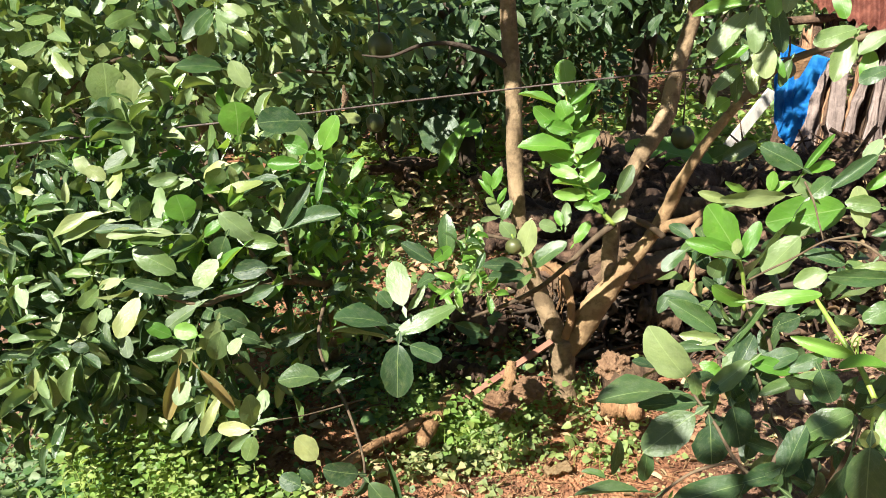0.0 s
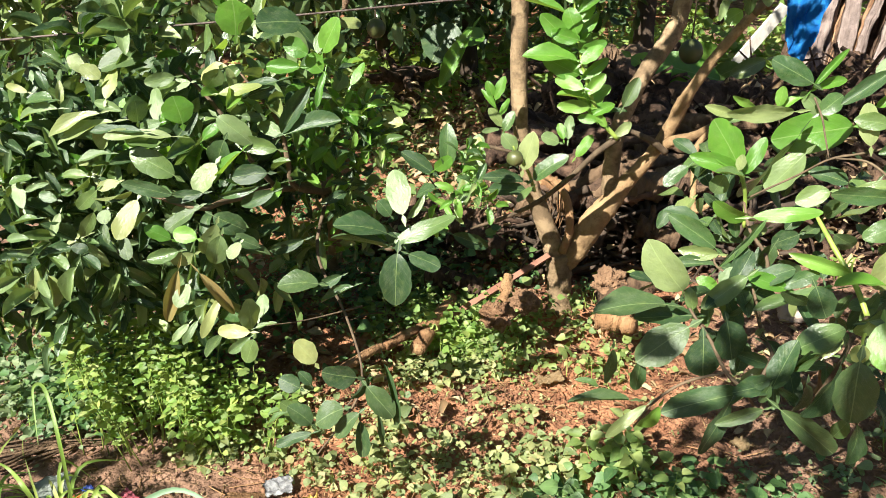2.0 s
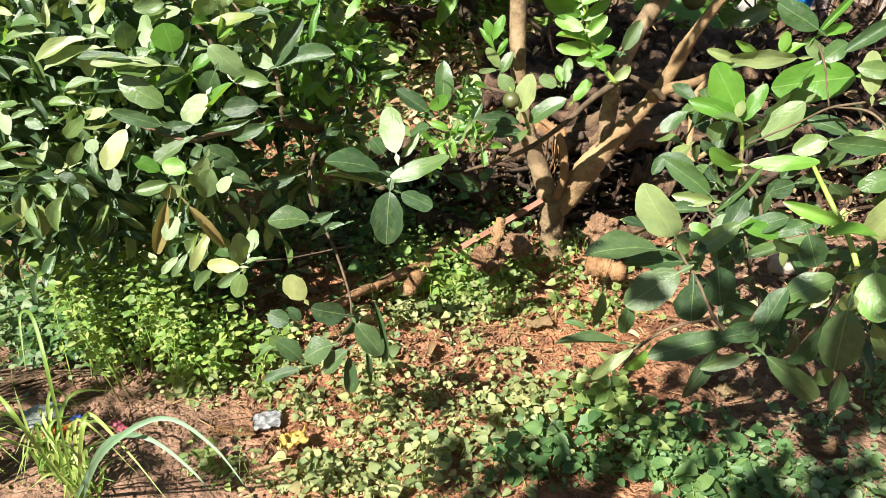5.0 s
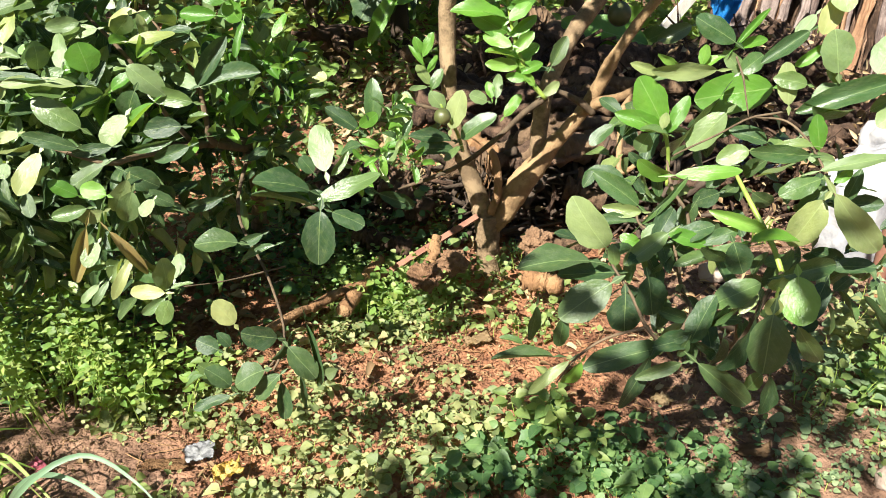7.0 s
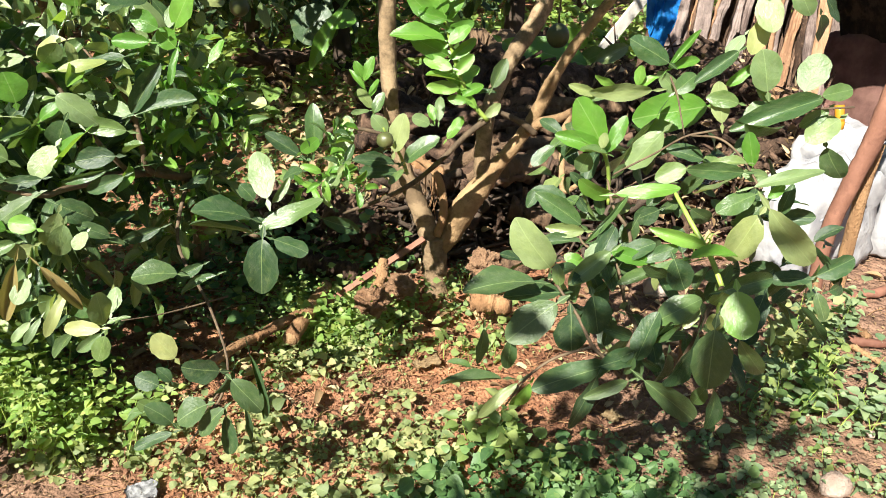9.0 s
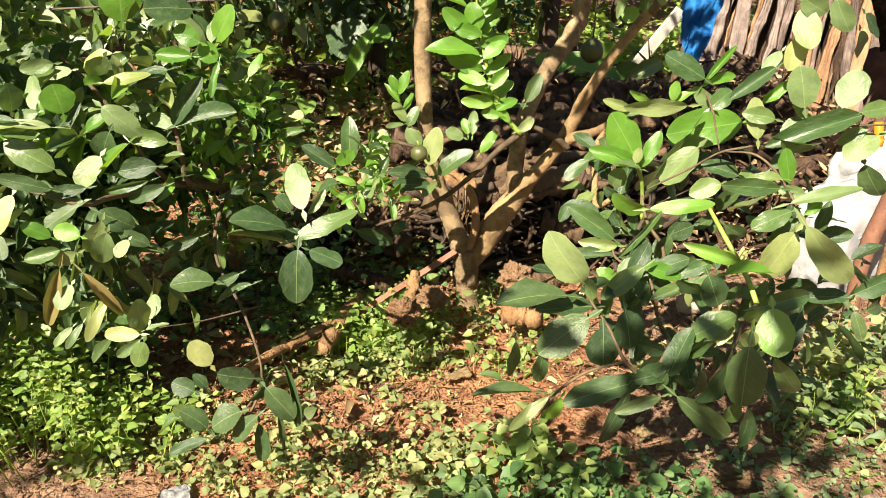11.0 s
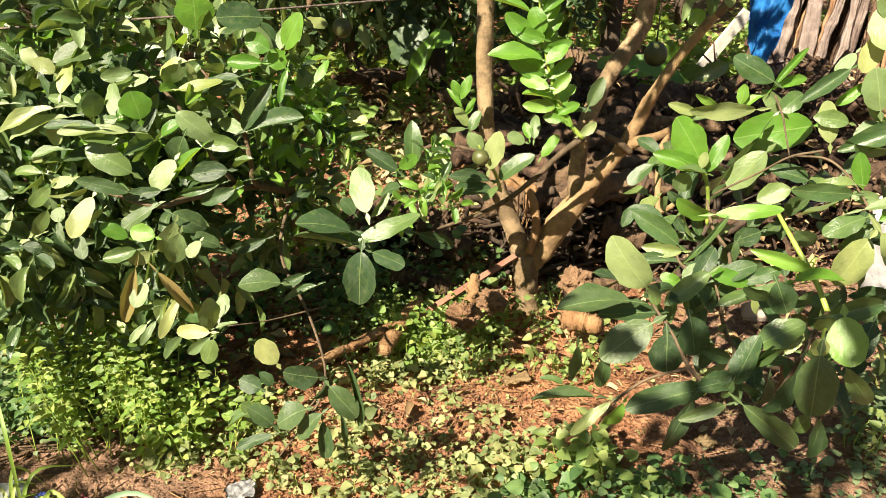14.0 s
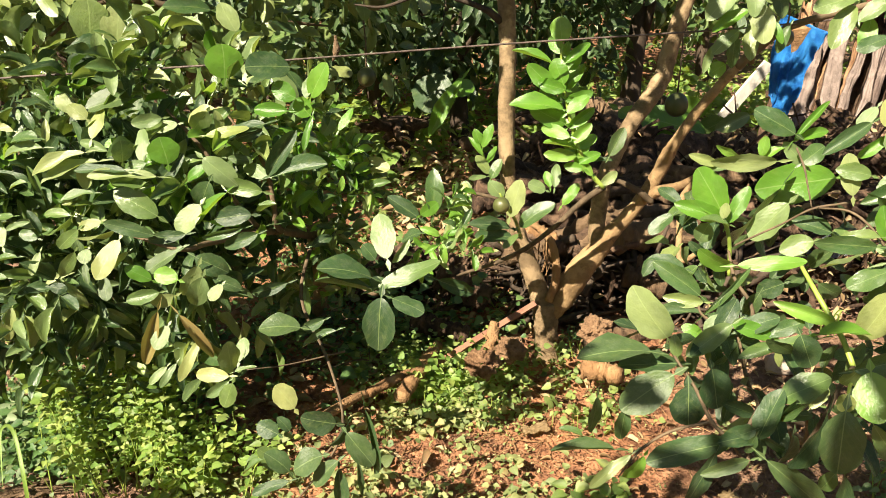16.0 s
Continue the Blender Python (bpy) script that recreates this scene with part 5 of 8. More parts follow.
leaf(bush, (-1.081, 1.894, 1.079), (-1.152, 1.894, 1.090), (0.144, -0.336, 0.931), 0.048, A, 5)
leaf(bush, (-1.068, 1.885, 1.057), (-1.181, 1.885, 1.058), (0.007, -0.535, 0.845), 0.032, Pa, 5)
leaf(bush, (-1.071, 1.908, 1.062), (-1.059, 1.908, 1.120), (0.463, -0.881, -0.096), 0.020, A, 5)
leaf(bush, (-1.072, 1.896, 1.036), (-1.036, 1.896, 1.074), (0.258, -0.934, -0.245), 0.028, A, 3)
leaf(bush, (-1.021, 1.984, 1.129), (-1.062, 1.984, 1.173), (0.426, -0.813, 0.397), 0.043, Pa, 0)
leaf(bush, (-0.965, 1.926, 1.119), (-1.002, 1.926, 1.160), (0.430, -0.816, 0.388), 0.042, A, 4)
leaf(bush, (-0.946, 1.901, 1.075), (-0.931, 1.945, 1.147), (-0.111, -0.839, 0.532), 0.044, M_YELLOW, 2)
leaf(bush, (-0.866, 1.986, 1.161), (-0.966, 1.936, 1.165), (0.281, -0.495, 0.822), 0.070, D, 5)
leaf(bush, (-0.983, 2.017, 1.185), (-1.027, 2.017, 1.156), (0.253, -0.888, -0.384), 0.030, D, 4)
leaf(bush, (-0.786, 1.960, 1.112), (-0.855, 1.930, 1.105), (0.387, -0.915, 0.113), 0.037, Pa, 1)
leaf(bush, (-0.911, 1.895, 1.044), (-0.980, 1.895, 1.076), (0.235, -0.829, 0.507), 0.026, Pa, 5)
leaf(bush, (-0.852, 1.846, 1.028), (-0.847, 1.846, 1.080), (0.928, -0.362, -0.089), 0.072, A, 0)
leaf(bush, (-0.947, 1.961, 1.040), (-0.914, 1.972, 1.059), (0.031, -0.873, 0.487), 0.026, Yn, 2)
leaf(bush, (-0.825, 1.896, 1.014), (-0.838, 1.945, 1.092), (-0.077, -0.852, 0.518), 0.043, Pa, 2)
leaf(bush, (-0.939, 1.835, 1.054), (-1.066, 1.795, 1.034), (0.051, -0.570, 0.820), 0.034, A, 1)
leaf(bush, (-0.912, 1.840, 1.030), (-1.049, 1.800, 1.019), (0.036, -0.376, 0.926), 0.036, Pa, 1)
leaf(bush, (-0.831, 1.805, 1.015), (-0.959, 1.805, 1.030), (0.105, -0.429, 0.897), 0.026, D, 0)
leaf(bush, (-0.766, 1.823, 0.995), (-0.917, 1.783, 1.022), (0.269, -0.434, 0.860), 0.031, Pa, 0)
leaf(bush, (-0.799, 1.852, 1.023), (-0.858, 1.852, 1.009), (-0.117, -0.863, 0.492), 0.029, A, 0)
leaf(bush, (-0.931, 1.846, 1.001), (-0.981, 1.846, 0.970), (-0.114, -0.976, 0.184), 0.046, Pa, 1)
leaf(bush, (-1.085, 1.861, 0.946), (-1.102, 1.861, 1.018), (0.584, -0.800, 0.138), 0.020, A, 7)
leaf(bush, (-1.094, 1.828, 0.984), (-1.145, 1.828, 0.980), (-0.075, -0.286, 0.955), 0.021, Pa, 5)
leaf(bush, (-0.789, 1.843, 0.886), (-0.869, 1.813, 0.962), (0.475, -0.866, 0.158), 0.064, A, 3)
leaf(bush, (-0.771, 1.767, 0.864), (-0.870, 1.727, 0.910), (0.488, -0.795, 0.359), 0.035, D, 0)
leaf(bush, (-0.928, 1.821, 0.956), (-1.004, 1.801, 0.961), (0.151, -0.344, 0.927), 0.026, Pa, 1)
leaf(bush, (-0.990, 1.806, 0.904), (-1.057, 1.806, 0.919), (0.174, -0.602, 0.779), 0.028, A, 5)
leaf(bush, (-1.134, 1.809, 0.904), (-1.200, 1.809, 0.898), (-0.084, -0.371, 0.925), 0.030, A, 0)
leaf(bush, (-1.165, 1.788, 0.831), (-1.197, 1.829, 0.892), (0.124, -0.792, 0.598), 0.035, Pa, 2)
leaf(bush, (-1.086, 1.793, 0.894), (-1.147, 1.780, 0.880), (0.026, -0.780, 0.625), 0.015, Pa, 0)
leaf(bush, (-1.054, 1.775, 0.871), (-1.070, 1.775, 0.929), (0.762, -0.612, 0.210), 0.020, D, 5)
leaf(bush, (-1.054, 1.757, 0.863), (-1.099, 1.757, 0.878), (0.152, -0.876, 0.457), 0.028, A, 0)
leaf(bush, (-0.985, 1.793, 0.901), (-1.049, 1.793, 0.843), (0.629, -0.349, -0.695), 0.038, A, 1)
leaf(bush, (-0.898, 1.772, 0.900), (-0.952, 1.762, 0.886), (-0.006, -0.801, 0.599), 0.027, M_YELLOW, 2)
leaf(bush, (-0.861, 1.758, 0.882), (-0.946, 1.728, 0.851), (0.438, -0.418, -0.796), 0.045, A, 1)
leaf(bush, (-0.844, 1.733, 0.865), (-0.890, 1.678, 0.786), (-0.030, -0.813, 0.582), 0.050, M_YELLOW, 2)
leaf(bush, (-0.830, 1.739, 0.831), (-0.873, 1.715, 0.797), (0.031, -0.837, 0.546), 0.018, Pa, 0)
leaf(bush, (-0.907, 1.752, 0.760), (-0.893, 1.718, 0.713), (-0.055, -0.814, 0.578), 0.034, D, 2)
leaf(bush, (-0.938, 1.762, 0.831), (-0.949, 1.741, 0.802), (0.039, -0.820, 0.571), 0.034, Pa, 2)
leaf(bush, (-0.975, 1.763, 0.824), (-1.008, 1.743, 0.765), (0.478, -0.878, 0.030), 0.034, A, 0)
leaf(bush, (-0.955, 1.764, 0.882), (-1.016, 1.764, 0.831), (-0.071, -0.994, 0.085), 0.036, A, 0)
leaf(bush, (-0.938, 1.734, 0.805), (-0.927, 1.705, 0.764), (-0.031, -0.817, 0.576), 0.018, D, 0)
leaf(bush, (-1.105, 1.738, 0.820), (-1.178, 1.738, 0.813), (-0.094, -0.169, 0.981), 0.033, A, 7)
leaf(bush, (-1.055, 1.754, 0.828), (-1.071, 1.720, 0.782), (0.049, -0.814, 0.579), 0.022, Pa, 0)
leaf(bush, (-1.129, 1.719, 0.775), (-1.191, 1.719, 0.783), (0.090, -0.710, 0.698), 0.023, Pa, 1)
leaf(bush, (-1.126, 1.726, 0.750), (-1.211, 1.726, 0.728), (0.112, -0.895, -0.432), 0.040, Pa, 5)
leaf(bush, (-1.035, 1.730, 0.747), (-0.995, 1.730, 0.739), (0.103, -0.851, 0.515), 0.028, D, 4)
leaf(bush, (-0.783, 1.737, 0.757), (-0.832, 1.717, 0.799), (0.489, -0.857, 0.163), 0.036, Yn, 4)
leaf(bush, (-0.764, 1.725, 0.729), (-0.835, 1.695, 0.723), (0.341, -0.875, 0.344), 0.036, A, 7)
leaf(bush, (-0.769, 2.016, 1.086), (-0.837, 2.012, 1.074), (-0.041, -0.859, 0.511), 0.032, Pa, 2)
leaf(bush, (-0.679, 1.991, 1.122), (-0.716, 1.991, 1.073), (0.390, -0.873, -0.294), 0.055, Pa, 0)
leaf(bush, (-0.666, 2.021, 1.123), (-0.750, 2.021, 1.108), (-0.154, -0.484, 0.862), 0.036, M_YELLOW, 5)
leaf(bush, (-0.683, 1.973, 1.062), (-0.571, 1.977, 1.082), (-0.070, -0.816, 0.574), 0.035, M_YELLOW, 2)
leaf(bush, (-0.541, 2.030, 1.080), (-0.682, 2.010, 1.047), (-0.142, -0.450, 0.882), 0.054, D, 0)
leaf(bush, (-0.769, 1.907, 1.004), (-0.773, 1.907, 1.074), (0.589, -0.808, 0.034), 0.081, Yn, 4)
leaf(bush, (-0.744, 1.944, 1.012), (-0.757, 1.944, 0.960), (0.553, -0.822, -0.138), 0.045, Pa, 1)
leaf(bush, (-0.681, 1.929, 1.015), (-0.601, 1.909, 0.952), (0.158, -0.865, 0.476), 0.060, Pa, 3)
leaf(bush, (-0.641, 1.998, 0.997), (-0.578, 1.998, 0.989), (0.054, -0.903, 0.427), 0.027, D, 1)
leaf(bush, (-0.536, 2.001, 0.943), (-0.615, 2.025, 0.968), (-0.108, -0.860, 0.499), 0.039, Pa, 0)
leaf(bush, (-0.482, 2.047, 1.108), (-0.573, 2.047, 1.117), (0.032, -0.947, 0.320), 0.041, Yn, 7)
leaf(bush, (-0.457, 2.052, 1.143), (-0.520, 2.052, 1.175), (0.098, -0.976, 0.193), 0.052, Yn, 0)
leaf(bush, (-0.426, 2.073, 1.092), (-0.467, 2.073, 1.132), (-0.002, -1.000, -0.002), 0.055, Yn, 0)
leaf(bush, (-0.439, 2.094, 1.135), (-0.429, 2.124, 1.193), (-0.116, -0.871, 0.478), 0.035, Pa, 0)
leaf(bush, (-0.538, 1.991, 0.949), (-0.455, 1.991, 1.066), (-0.116, -0.990, 0.082), 0.045, D, 7)
leaf(bush, (-0.525, 1.986, 0.947), (-0.379, 1.966, 0.994), (-0.324, -0.542, 0.775), 0.051, D, 7)
leaf(bush, (-0.416, 2.041, 1.094), (-0.441, 2.000, 1.016), (-0.188, -0.845, 0.500), 0.020, Yn, 0)
leaf(bush, (-0.395, 2.324, 0.997), (-0.355, 2.354, 1.060), (-0.112, -0.869, 0.482), 0.031, Yn, 2)
leaf(bush, (-0.383, 2.306, 0.937), (-0.328, 2.306, 0.996), (0.621, -0.527, -0.579), 0.084, A, 1)
leaf(bush, (-0.320, 2.292, 0.911), (-0.241, 2.265, 0.891), (-0.170, -0.860, 0.480), 0.048, M_YELLOW, 2)
leaf(bush, (-0.401, 2.234, 1.008), (-0.413, 2.234, 1.056), (0.475, -0.872, 0.119), 0.044, Pa, 3)
leaf(bush, (-0.430, 2.214, 1.005), (-0.391, 2.214, 1.049), (0.186, -0.969, -0.164), 0.033, Pa, 1)
leaf(bush, (-0.545, 1.947, 0.916), (-0.648, 1.927, 0.946), (0.233, -0.959, 0.161), 0.047, A, 1)
leaf(bush, (-0.651, 1.865, 0.968), (-0.696, 1.865, 0.891), (-0.012, -1.000, 0.007), 0.063, D, 3)
leaf(bush, (-0.720, 1.859, 0.966), (-0.775, 1.859, 0.903), (0.691, -0.399, -0.603), 0.078, A, 0)
leaf(bush, (-0.676, 1.839, 0.918), (-0.728, 1.802, 0.857), (-0.089, -0.817, 0.569), 0.058, Pa, 0)
leaf(bush, (-0.606, 1.842, 0.944), (-0.692, 1.832, 0.875), (-0.496, -0.523, 0.694), 0.032, Yn, 7)
leaf(bush, (-0.549, 1.840, 0.887), (-0.636, 1.820, 0.890), (0.216, -0.872, 0.439), 0.051, D, 1)
leaf(bush, (-0.668, 1.867, 0.863), (-0.586, 1.857, 0.856), (-0.053, -0.821, 0.568), 0.018, Yn, 2)
leaf(bush, (-0.707, 1.801, 0.854), (-0.796, 1.781, 0.845), (0.163, -0.904, 0.395), 0.032, D, 0)
leaf(bush, (-0.572, 1.831, 0.857), (-0.678, 1.811, 0.832), (0.157, -0.980, 0.118), 0.023, A, 5)
leaf(bush, (-0.537, 1.835, 0.840), (-0.625, 1.815, 0.812), (0.108, -0.937, 0.331), 0.037, D, 5)
leaf(bush, (-0.723, 1.769, 0.819), (-0.810, 1.749, 0.774), (-0.248, -0.612, 0.751), 0.044, D, 0)
leaf(bush, (-0.719, 1.799, 0.822), (-0.791, 1.791, 0.806), (-0.032, -0.834, 0.550), 0.032, Pa, 2)
leaf(bush, (-0.676, 1.767, 0.807), (-0.604, 1.767, 0.763), (0.239, -0.888, 0.392), 0.056, D, 3)
leaf(bush, (-0.643, 1.772, 0.749), (-0.576, 1.772, 0.718), (0.249, -0.805, 0.538), 0.037, D, 1)
leaf(bush, (-0.668, 1.747, 0.790), (-0.706, 1.737, 0.711), (0.417, -0.905, -0.086), 0.049, Pa, 0)
leaf(bush, (-0.654, 1.734, 0.765), (-0.682, 1.724, 0.686), (0.291, -0.957, 0.018), 0.053, Pa, 1)
leaf(bush, (-0.610, 1.736, 0.744), (-0.639, 1.715, 0.712), (-0.128, -0.769, 0.626), 0.032, Pa, 2)
leaf(bush, (-0.712, 1.724, 0.762), (-0.770, 1.724, 0.785), (0.193, -0.852, 0.487), 0.044, Yn, 1)
leaf(bush, (-0.730, 1.735, 0.718), (-0.795, 1.735, 0.689), (0.046, -0.994, -0.104), 0.041, Pa, 0)
leaf(bush, (-0.492, 1.900, 0.677), (-0.596, 1.890, 0.644), (0.023, -0.975, 0.222), 0.034, D, 5)
leaf(bush, (-0.213, 1.842, 0.766), (-0.242, 1.916, 0.863), (-0.102, -0.805, 0.584), 0.067, Pa, 2)
leaf(bush, (-0.256, 1.823, 0.721), (-0.362, 1.773, 0.796), (0.612, -0.127, 0.780), 0.078, D, 1)
leaf(bush, (-0.253, 1.806, 0.689), (-0.382, 1.766, 0.752), (0.475, -0.171, 0.863), 0.034, D, 7)
leaf(bush, (-0.241, 1.829, 0.691), (-0.081, 1.846, 0.758), (-0.154, -0.810, 0.566), 0.051, A, 2)
leaf(bush, (-0.227, 1.794, 0.678), (-0.243, 1.734, 0.559), (0.057, -0.895, 0.443), 0.084, D, 3)
leaf(bush, (-0.199, 1.788, 0.680), (-0.120, 1.758, 0.662), (0.085, -0.338, 0.937), 0.056, D, 4)
leaf(bush, (-0.250, 1.883, 0.748), (-0.280, 1.883, 0.789), (0.502, -0.783, 0.367), 0.041, D, 0)
leaf(bush, (-0.205, 1.868, 0.744), (-0.156, 1.868, 0.798), (0.157, -0.977, -0.142), 0.022, A, 5)
leaf(bush, (-0.216, 1.868, 0.656), (-0.259, 1.868, 0.705), (0.492, -0.756, 0.432), 0.038, D, 1)
leaf(bush, (-0.108, 2.093, 0.803), (-0.095, 2.093, 0.925), (0.163, -0.987, -0.017), 0.052, A, 1)
leaf(bush, (-0.150, 2.117, 0.782), (-0.232, 2.117, 0.850), (0.305, -0.879, 0.367), 0.046, D, 7)
leaf(bush, (-0.140, 2.085, 0.801), (-0.092, 2.085, 0.836), (0.104, -0.984, -0.143), 0.041, Yn, 0)
leaf(bush, (-0.143, 2.107, 0.738), (-0.200, 2.107, 0.735), (-0.052, -0.193, 0.980), 0.070, D, 3)
leaf(bush, (-0.054, 2.160, 0.761), (-0.008, 2.160, 0.829), (-0.306, -0.929, 0.207), 0.057, Pa, 3)
leaf(bush, (-0.045, 2.109, 0.746), (-0.026, 2.139, 0.798), (-0.200, -0.816, 0.542), 0.030, Yn, 0)
leaf(bush, (-0.032, 2.203, 0.795), (-0.015, 2.235, 0.852), (-0.237, -0.813, 0.531), 0.038, M_YELLOW, 2)
leaf(bush, (-0.096, 2.105, 0.594), (0.007, 2.105, 0.546), (0.168, -0.918, 0.360), 0.044, D, 7)
leaf(bush, (-0.753, 1.678, 0.701), (-0.803, 1.658, 0.563), (0.207, -0.976, 0.066), 0.036, M_RUST, 7)
leaf(bush, (-0.709, 1.677, 0.741), (-0.737, 1.677, 0.638), (0.397, -0.911, -0.108), 0.017, A, 5)
leaf(bush, (-0.685, 1.636, 0.710), (-0.610, 1.626, 0.602), (0.414, -0.834, 0.365), 0.027, M_RUST, 5)
leaf(bush, (-0.732, 1.671, 0.666), (-0.759, 1.637, 0.621), (-0.056, -0.780, 0.624), 0.040, Pa, 2)
leaf(bush, (-0.653, 1.653, 0.636), (-0.694, 1.594, 0.558), (0.051, -0.808, 0.587), 0.026, M_YELLOW, 2)
leaf(bush, (-0.715, 1.643, 0.579), (-0.748, 1.607, 0.534), (0.040, -0.799, 0.600), 0.018, Pa, 2)
leaf(bush, (-0.720, 1.664, 0.607), (-0.785, 1.664, 0.594), (-0.174, -0.464, 0.869), 0.020, A, 0)
leaf(bush, (-0.740, 1.644, 0.570), (-0.779, 1.618, 0.537), (-0.031, -0.771, 0.636), 0.021, Pa, 0)
leaf(bush, (-0.588, 1.647, 0.549), (-0.577, 1.647, 0.628), (0.810, -0.575, -0.113), 0.067, Pa, 4)
leaf(bush, (-0.574, 1.681, 0.562), (-0.567, 1.719, 0.609), (-0.087, -0.771, 0.630), 0.040, Pa, 2)
leaf(bush, (-0.580, 1.613, 0.562), (-0.666, 1.620, 0.561), (-0.070, -0.805, 0.590), 0.036, M_YELLOW, 0)
leaf(bush, (-0.581, 1.611, 0.549), (-0.638, 1.591, 0.512), (0.121, -0.939, 0.321), 0.027, Pa, 5)
leaf(bush, (-0.567, 1.596, 0.550), (-0.591, 1.576, 0.495), (0.256, -0.939, 0.230), 0.041, A, 4)
leaf(bush, (-0.565, 1.613, 0.572), (-0.517, 1.613, 0.592), (-0.334, -0.494, 0.803), 0.015, Pa, 1)
leaf(bush, (-0.422, 1.572, 0.495), (-0.456, 1.572, 0.557), (0.474, -0.841, 0.260), 0.054, M_YELLOW, 4)
leaf(bush, (-0.309, 1.487, 0.509), (-0.381, 1.467, 0.527), (0.245, -0.965, -0.092), 0.071, D, 1)
leaf(bush, (-0.287, 1.512, 0.493), (-0.324, 1.492, 0.443), (0.808, -0.388, -0.443), 0.053, D, 7)
leaf(bush, (-0.285, 1.487, 0.486), (-0.223, 1.457, 0.420), (0.269, -0.756, 0.596), 0.055, D, 1)
leaf(bush, (-0.246, 1.514, 0.530), (-0.223, 1.494, 0.360), (0.511, -0.843, 0.168), 0.015, D, 7)
leaf(bush, (-0.341, 1.464, 0.439), (-0.405, 1.444, 0.433), (0.045, -0.415, 0.909), 0.069, D, 3)
leaf(bush, (-0.305, 1.459, 0.431), (-0.369, 1.439, 0.382), (-0.279, -0.705, 0.652), 0.039, D, 1)
leaf(bush, (-0.306, 1.470, 0.402), (-0.305, 1.450, 0.307), (0.351, -0.915, 0.196), 0.034, D, 7)
leaf(bush, (-0.266, 1.484, 0.408), (-0.257, 1.484, 0.310), (0.446, -0.894, 0.041), 0.016, D, 0)
leaf(bush, (-0.417, 1.451, 0.408), (-0.450, 1.451, 0.464), (0.773, -0.441, 0.456), 0.051, D, 3)
leaf(bush, (-0.432, 1.504, 0.368), (-0.489, 1.504, 0.437), (0.668, -0.500, 0.552), 0.053, A, 4)
leaf(bush, (-0.422, 1.459, 0.377), (-0.510, 1.449, 0.352), (-0.167, -0.558, 0.813), 0.027, D, 0)
leaf(bush, (-0.474, 1.455, 0.437), (-0.524, 1.455, 0.405), (-0.531, -0.172, 0.830), 0.026, A, 7)
leaf(bush, (-0.457, 1.537, 0.448), (-0.502, 1.537, 0.476), (0.251, -0.880, 0.403), 0.046, D, 1)
leaf(bush, (-0.431, 1.544, 0.452), (-0.447, 1.544, 0.490), (0.730, -0.610, 0.307), 0.029, D, 3)
leaf(bush, (-0.431, 1.746, 0.619), (-0.524, 1.726, 0.647), (0.334, -0.303, 0.893), 0.070, D, 1)
leaf(bush, (-0.379, 1.799, 0.616), (-0.444, 1.799, 0.587), (-0.089, -0.976, 0.198), 0.030, D, 7)
leaf(bush, (-0.350, 1.789, 0.588), (-0.446, 1.789, 0.549), (-0.323, -0.512, 0.796), 0.032, A, 7)
leaf(bush, (-0.644, 2.068, 1.194), (-0.638, 2.05, 1.283), (0.286, -0.933, -0.218), 0.098, Yn, 2)
leaf(bush, (-0.477, 2.097, 1.219), (-0.569, 2.021, 1.234), (0.552, -0.536, 0.639), 0.085, D, 0)
leaf(bush, (-0.426, 2.097, 1.135), (-0.379, 2.07, 1.227), (-0.348, -0.932, -0.102), 0.058, Yn, 0)
leaf(bush, (-1, 2.099, 1.292), (-0.988, 2.091, 1.403), (0.373, -0.922, -0.108), 0.099, A, 2)
leaf(bush, (-0.943, 2.121, 1.261), (-0.916, 2.1, 1.383), (0.244, -0.945, -0.219), 0.085, Pa, 0)
leaf(bush, (-0.74, 2.314, 1.354), (-0.83, 2.232, 1.389), (0.67, -0.511, 0.538), 0.053, A, 1)
leaf(bush, (-0.713, 2.323, 1.374), (-0.664, 2.29, 1.299), (0.278, -0.799, 0.532), 0.062, Pa, 2)
leaf(bush, (-0.95, 2.099, 1.289), (-1.014, 2.025, 1.297), (0.615, -0.463, 0.638), 0.058, D, 3)


def fill(thing_, seed, blobs, limit, size, materials, front, skip=None, droop=0.3, forms=(0, 1, 2), slim=1.0):
    """Shoots of leaves through ellipsoids (centre, radii, shoots); the front ones are single leaves, the rest one mesh a material."""
    rr = random.Random(seed)
    items = []
    for c, r, n in blobs:
        c = Vector(c)
        for i in range(n):
            d = Vector((rr.gauss(0, 1), rr.gauss(0, 1), rr.gauss(0, 1))).normalized()
            k = rr.random() ** 0.4
            o = c + Vector((d.x * r[0], d.y * r[1], d.z * r[2])) * k
            if o.z < 0.12 or (skip and skip(o)):
                continue
            way = Vector((d.x, d.y - 0.35, d.z * 0.6 - 0.05)) + Vector((rr.uniform(-0.5, 0.5), rr.uniform(-0.4, 0.4), rr.uniform(-0.4, 0.5)))
            line, lv = spray(rr, o, way, size * 1.6, 6, size, droop)
            items += [(*q[:3], q[3] * slim, line) for q in lv]
    items.sort(key=lambda q: (q[0] - Vector(front)).length)
    rest = {}
    for i, q in enumerate(items):
        m = rr.choice(materials)
        if i < limit:
            leaf(thing_, *q[:4], m, rr.choice(forms))
        else:
            rest.setdefault(m.name, (m, []))[1].append(q[:4])
    for m, got in rest.values():
        joined("foliage", got, m, thing_, [NEAR[f] for f in forms])


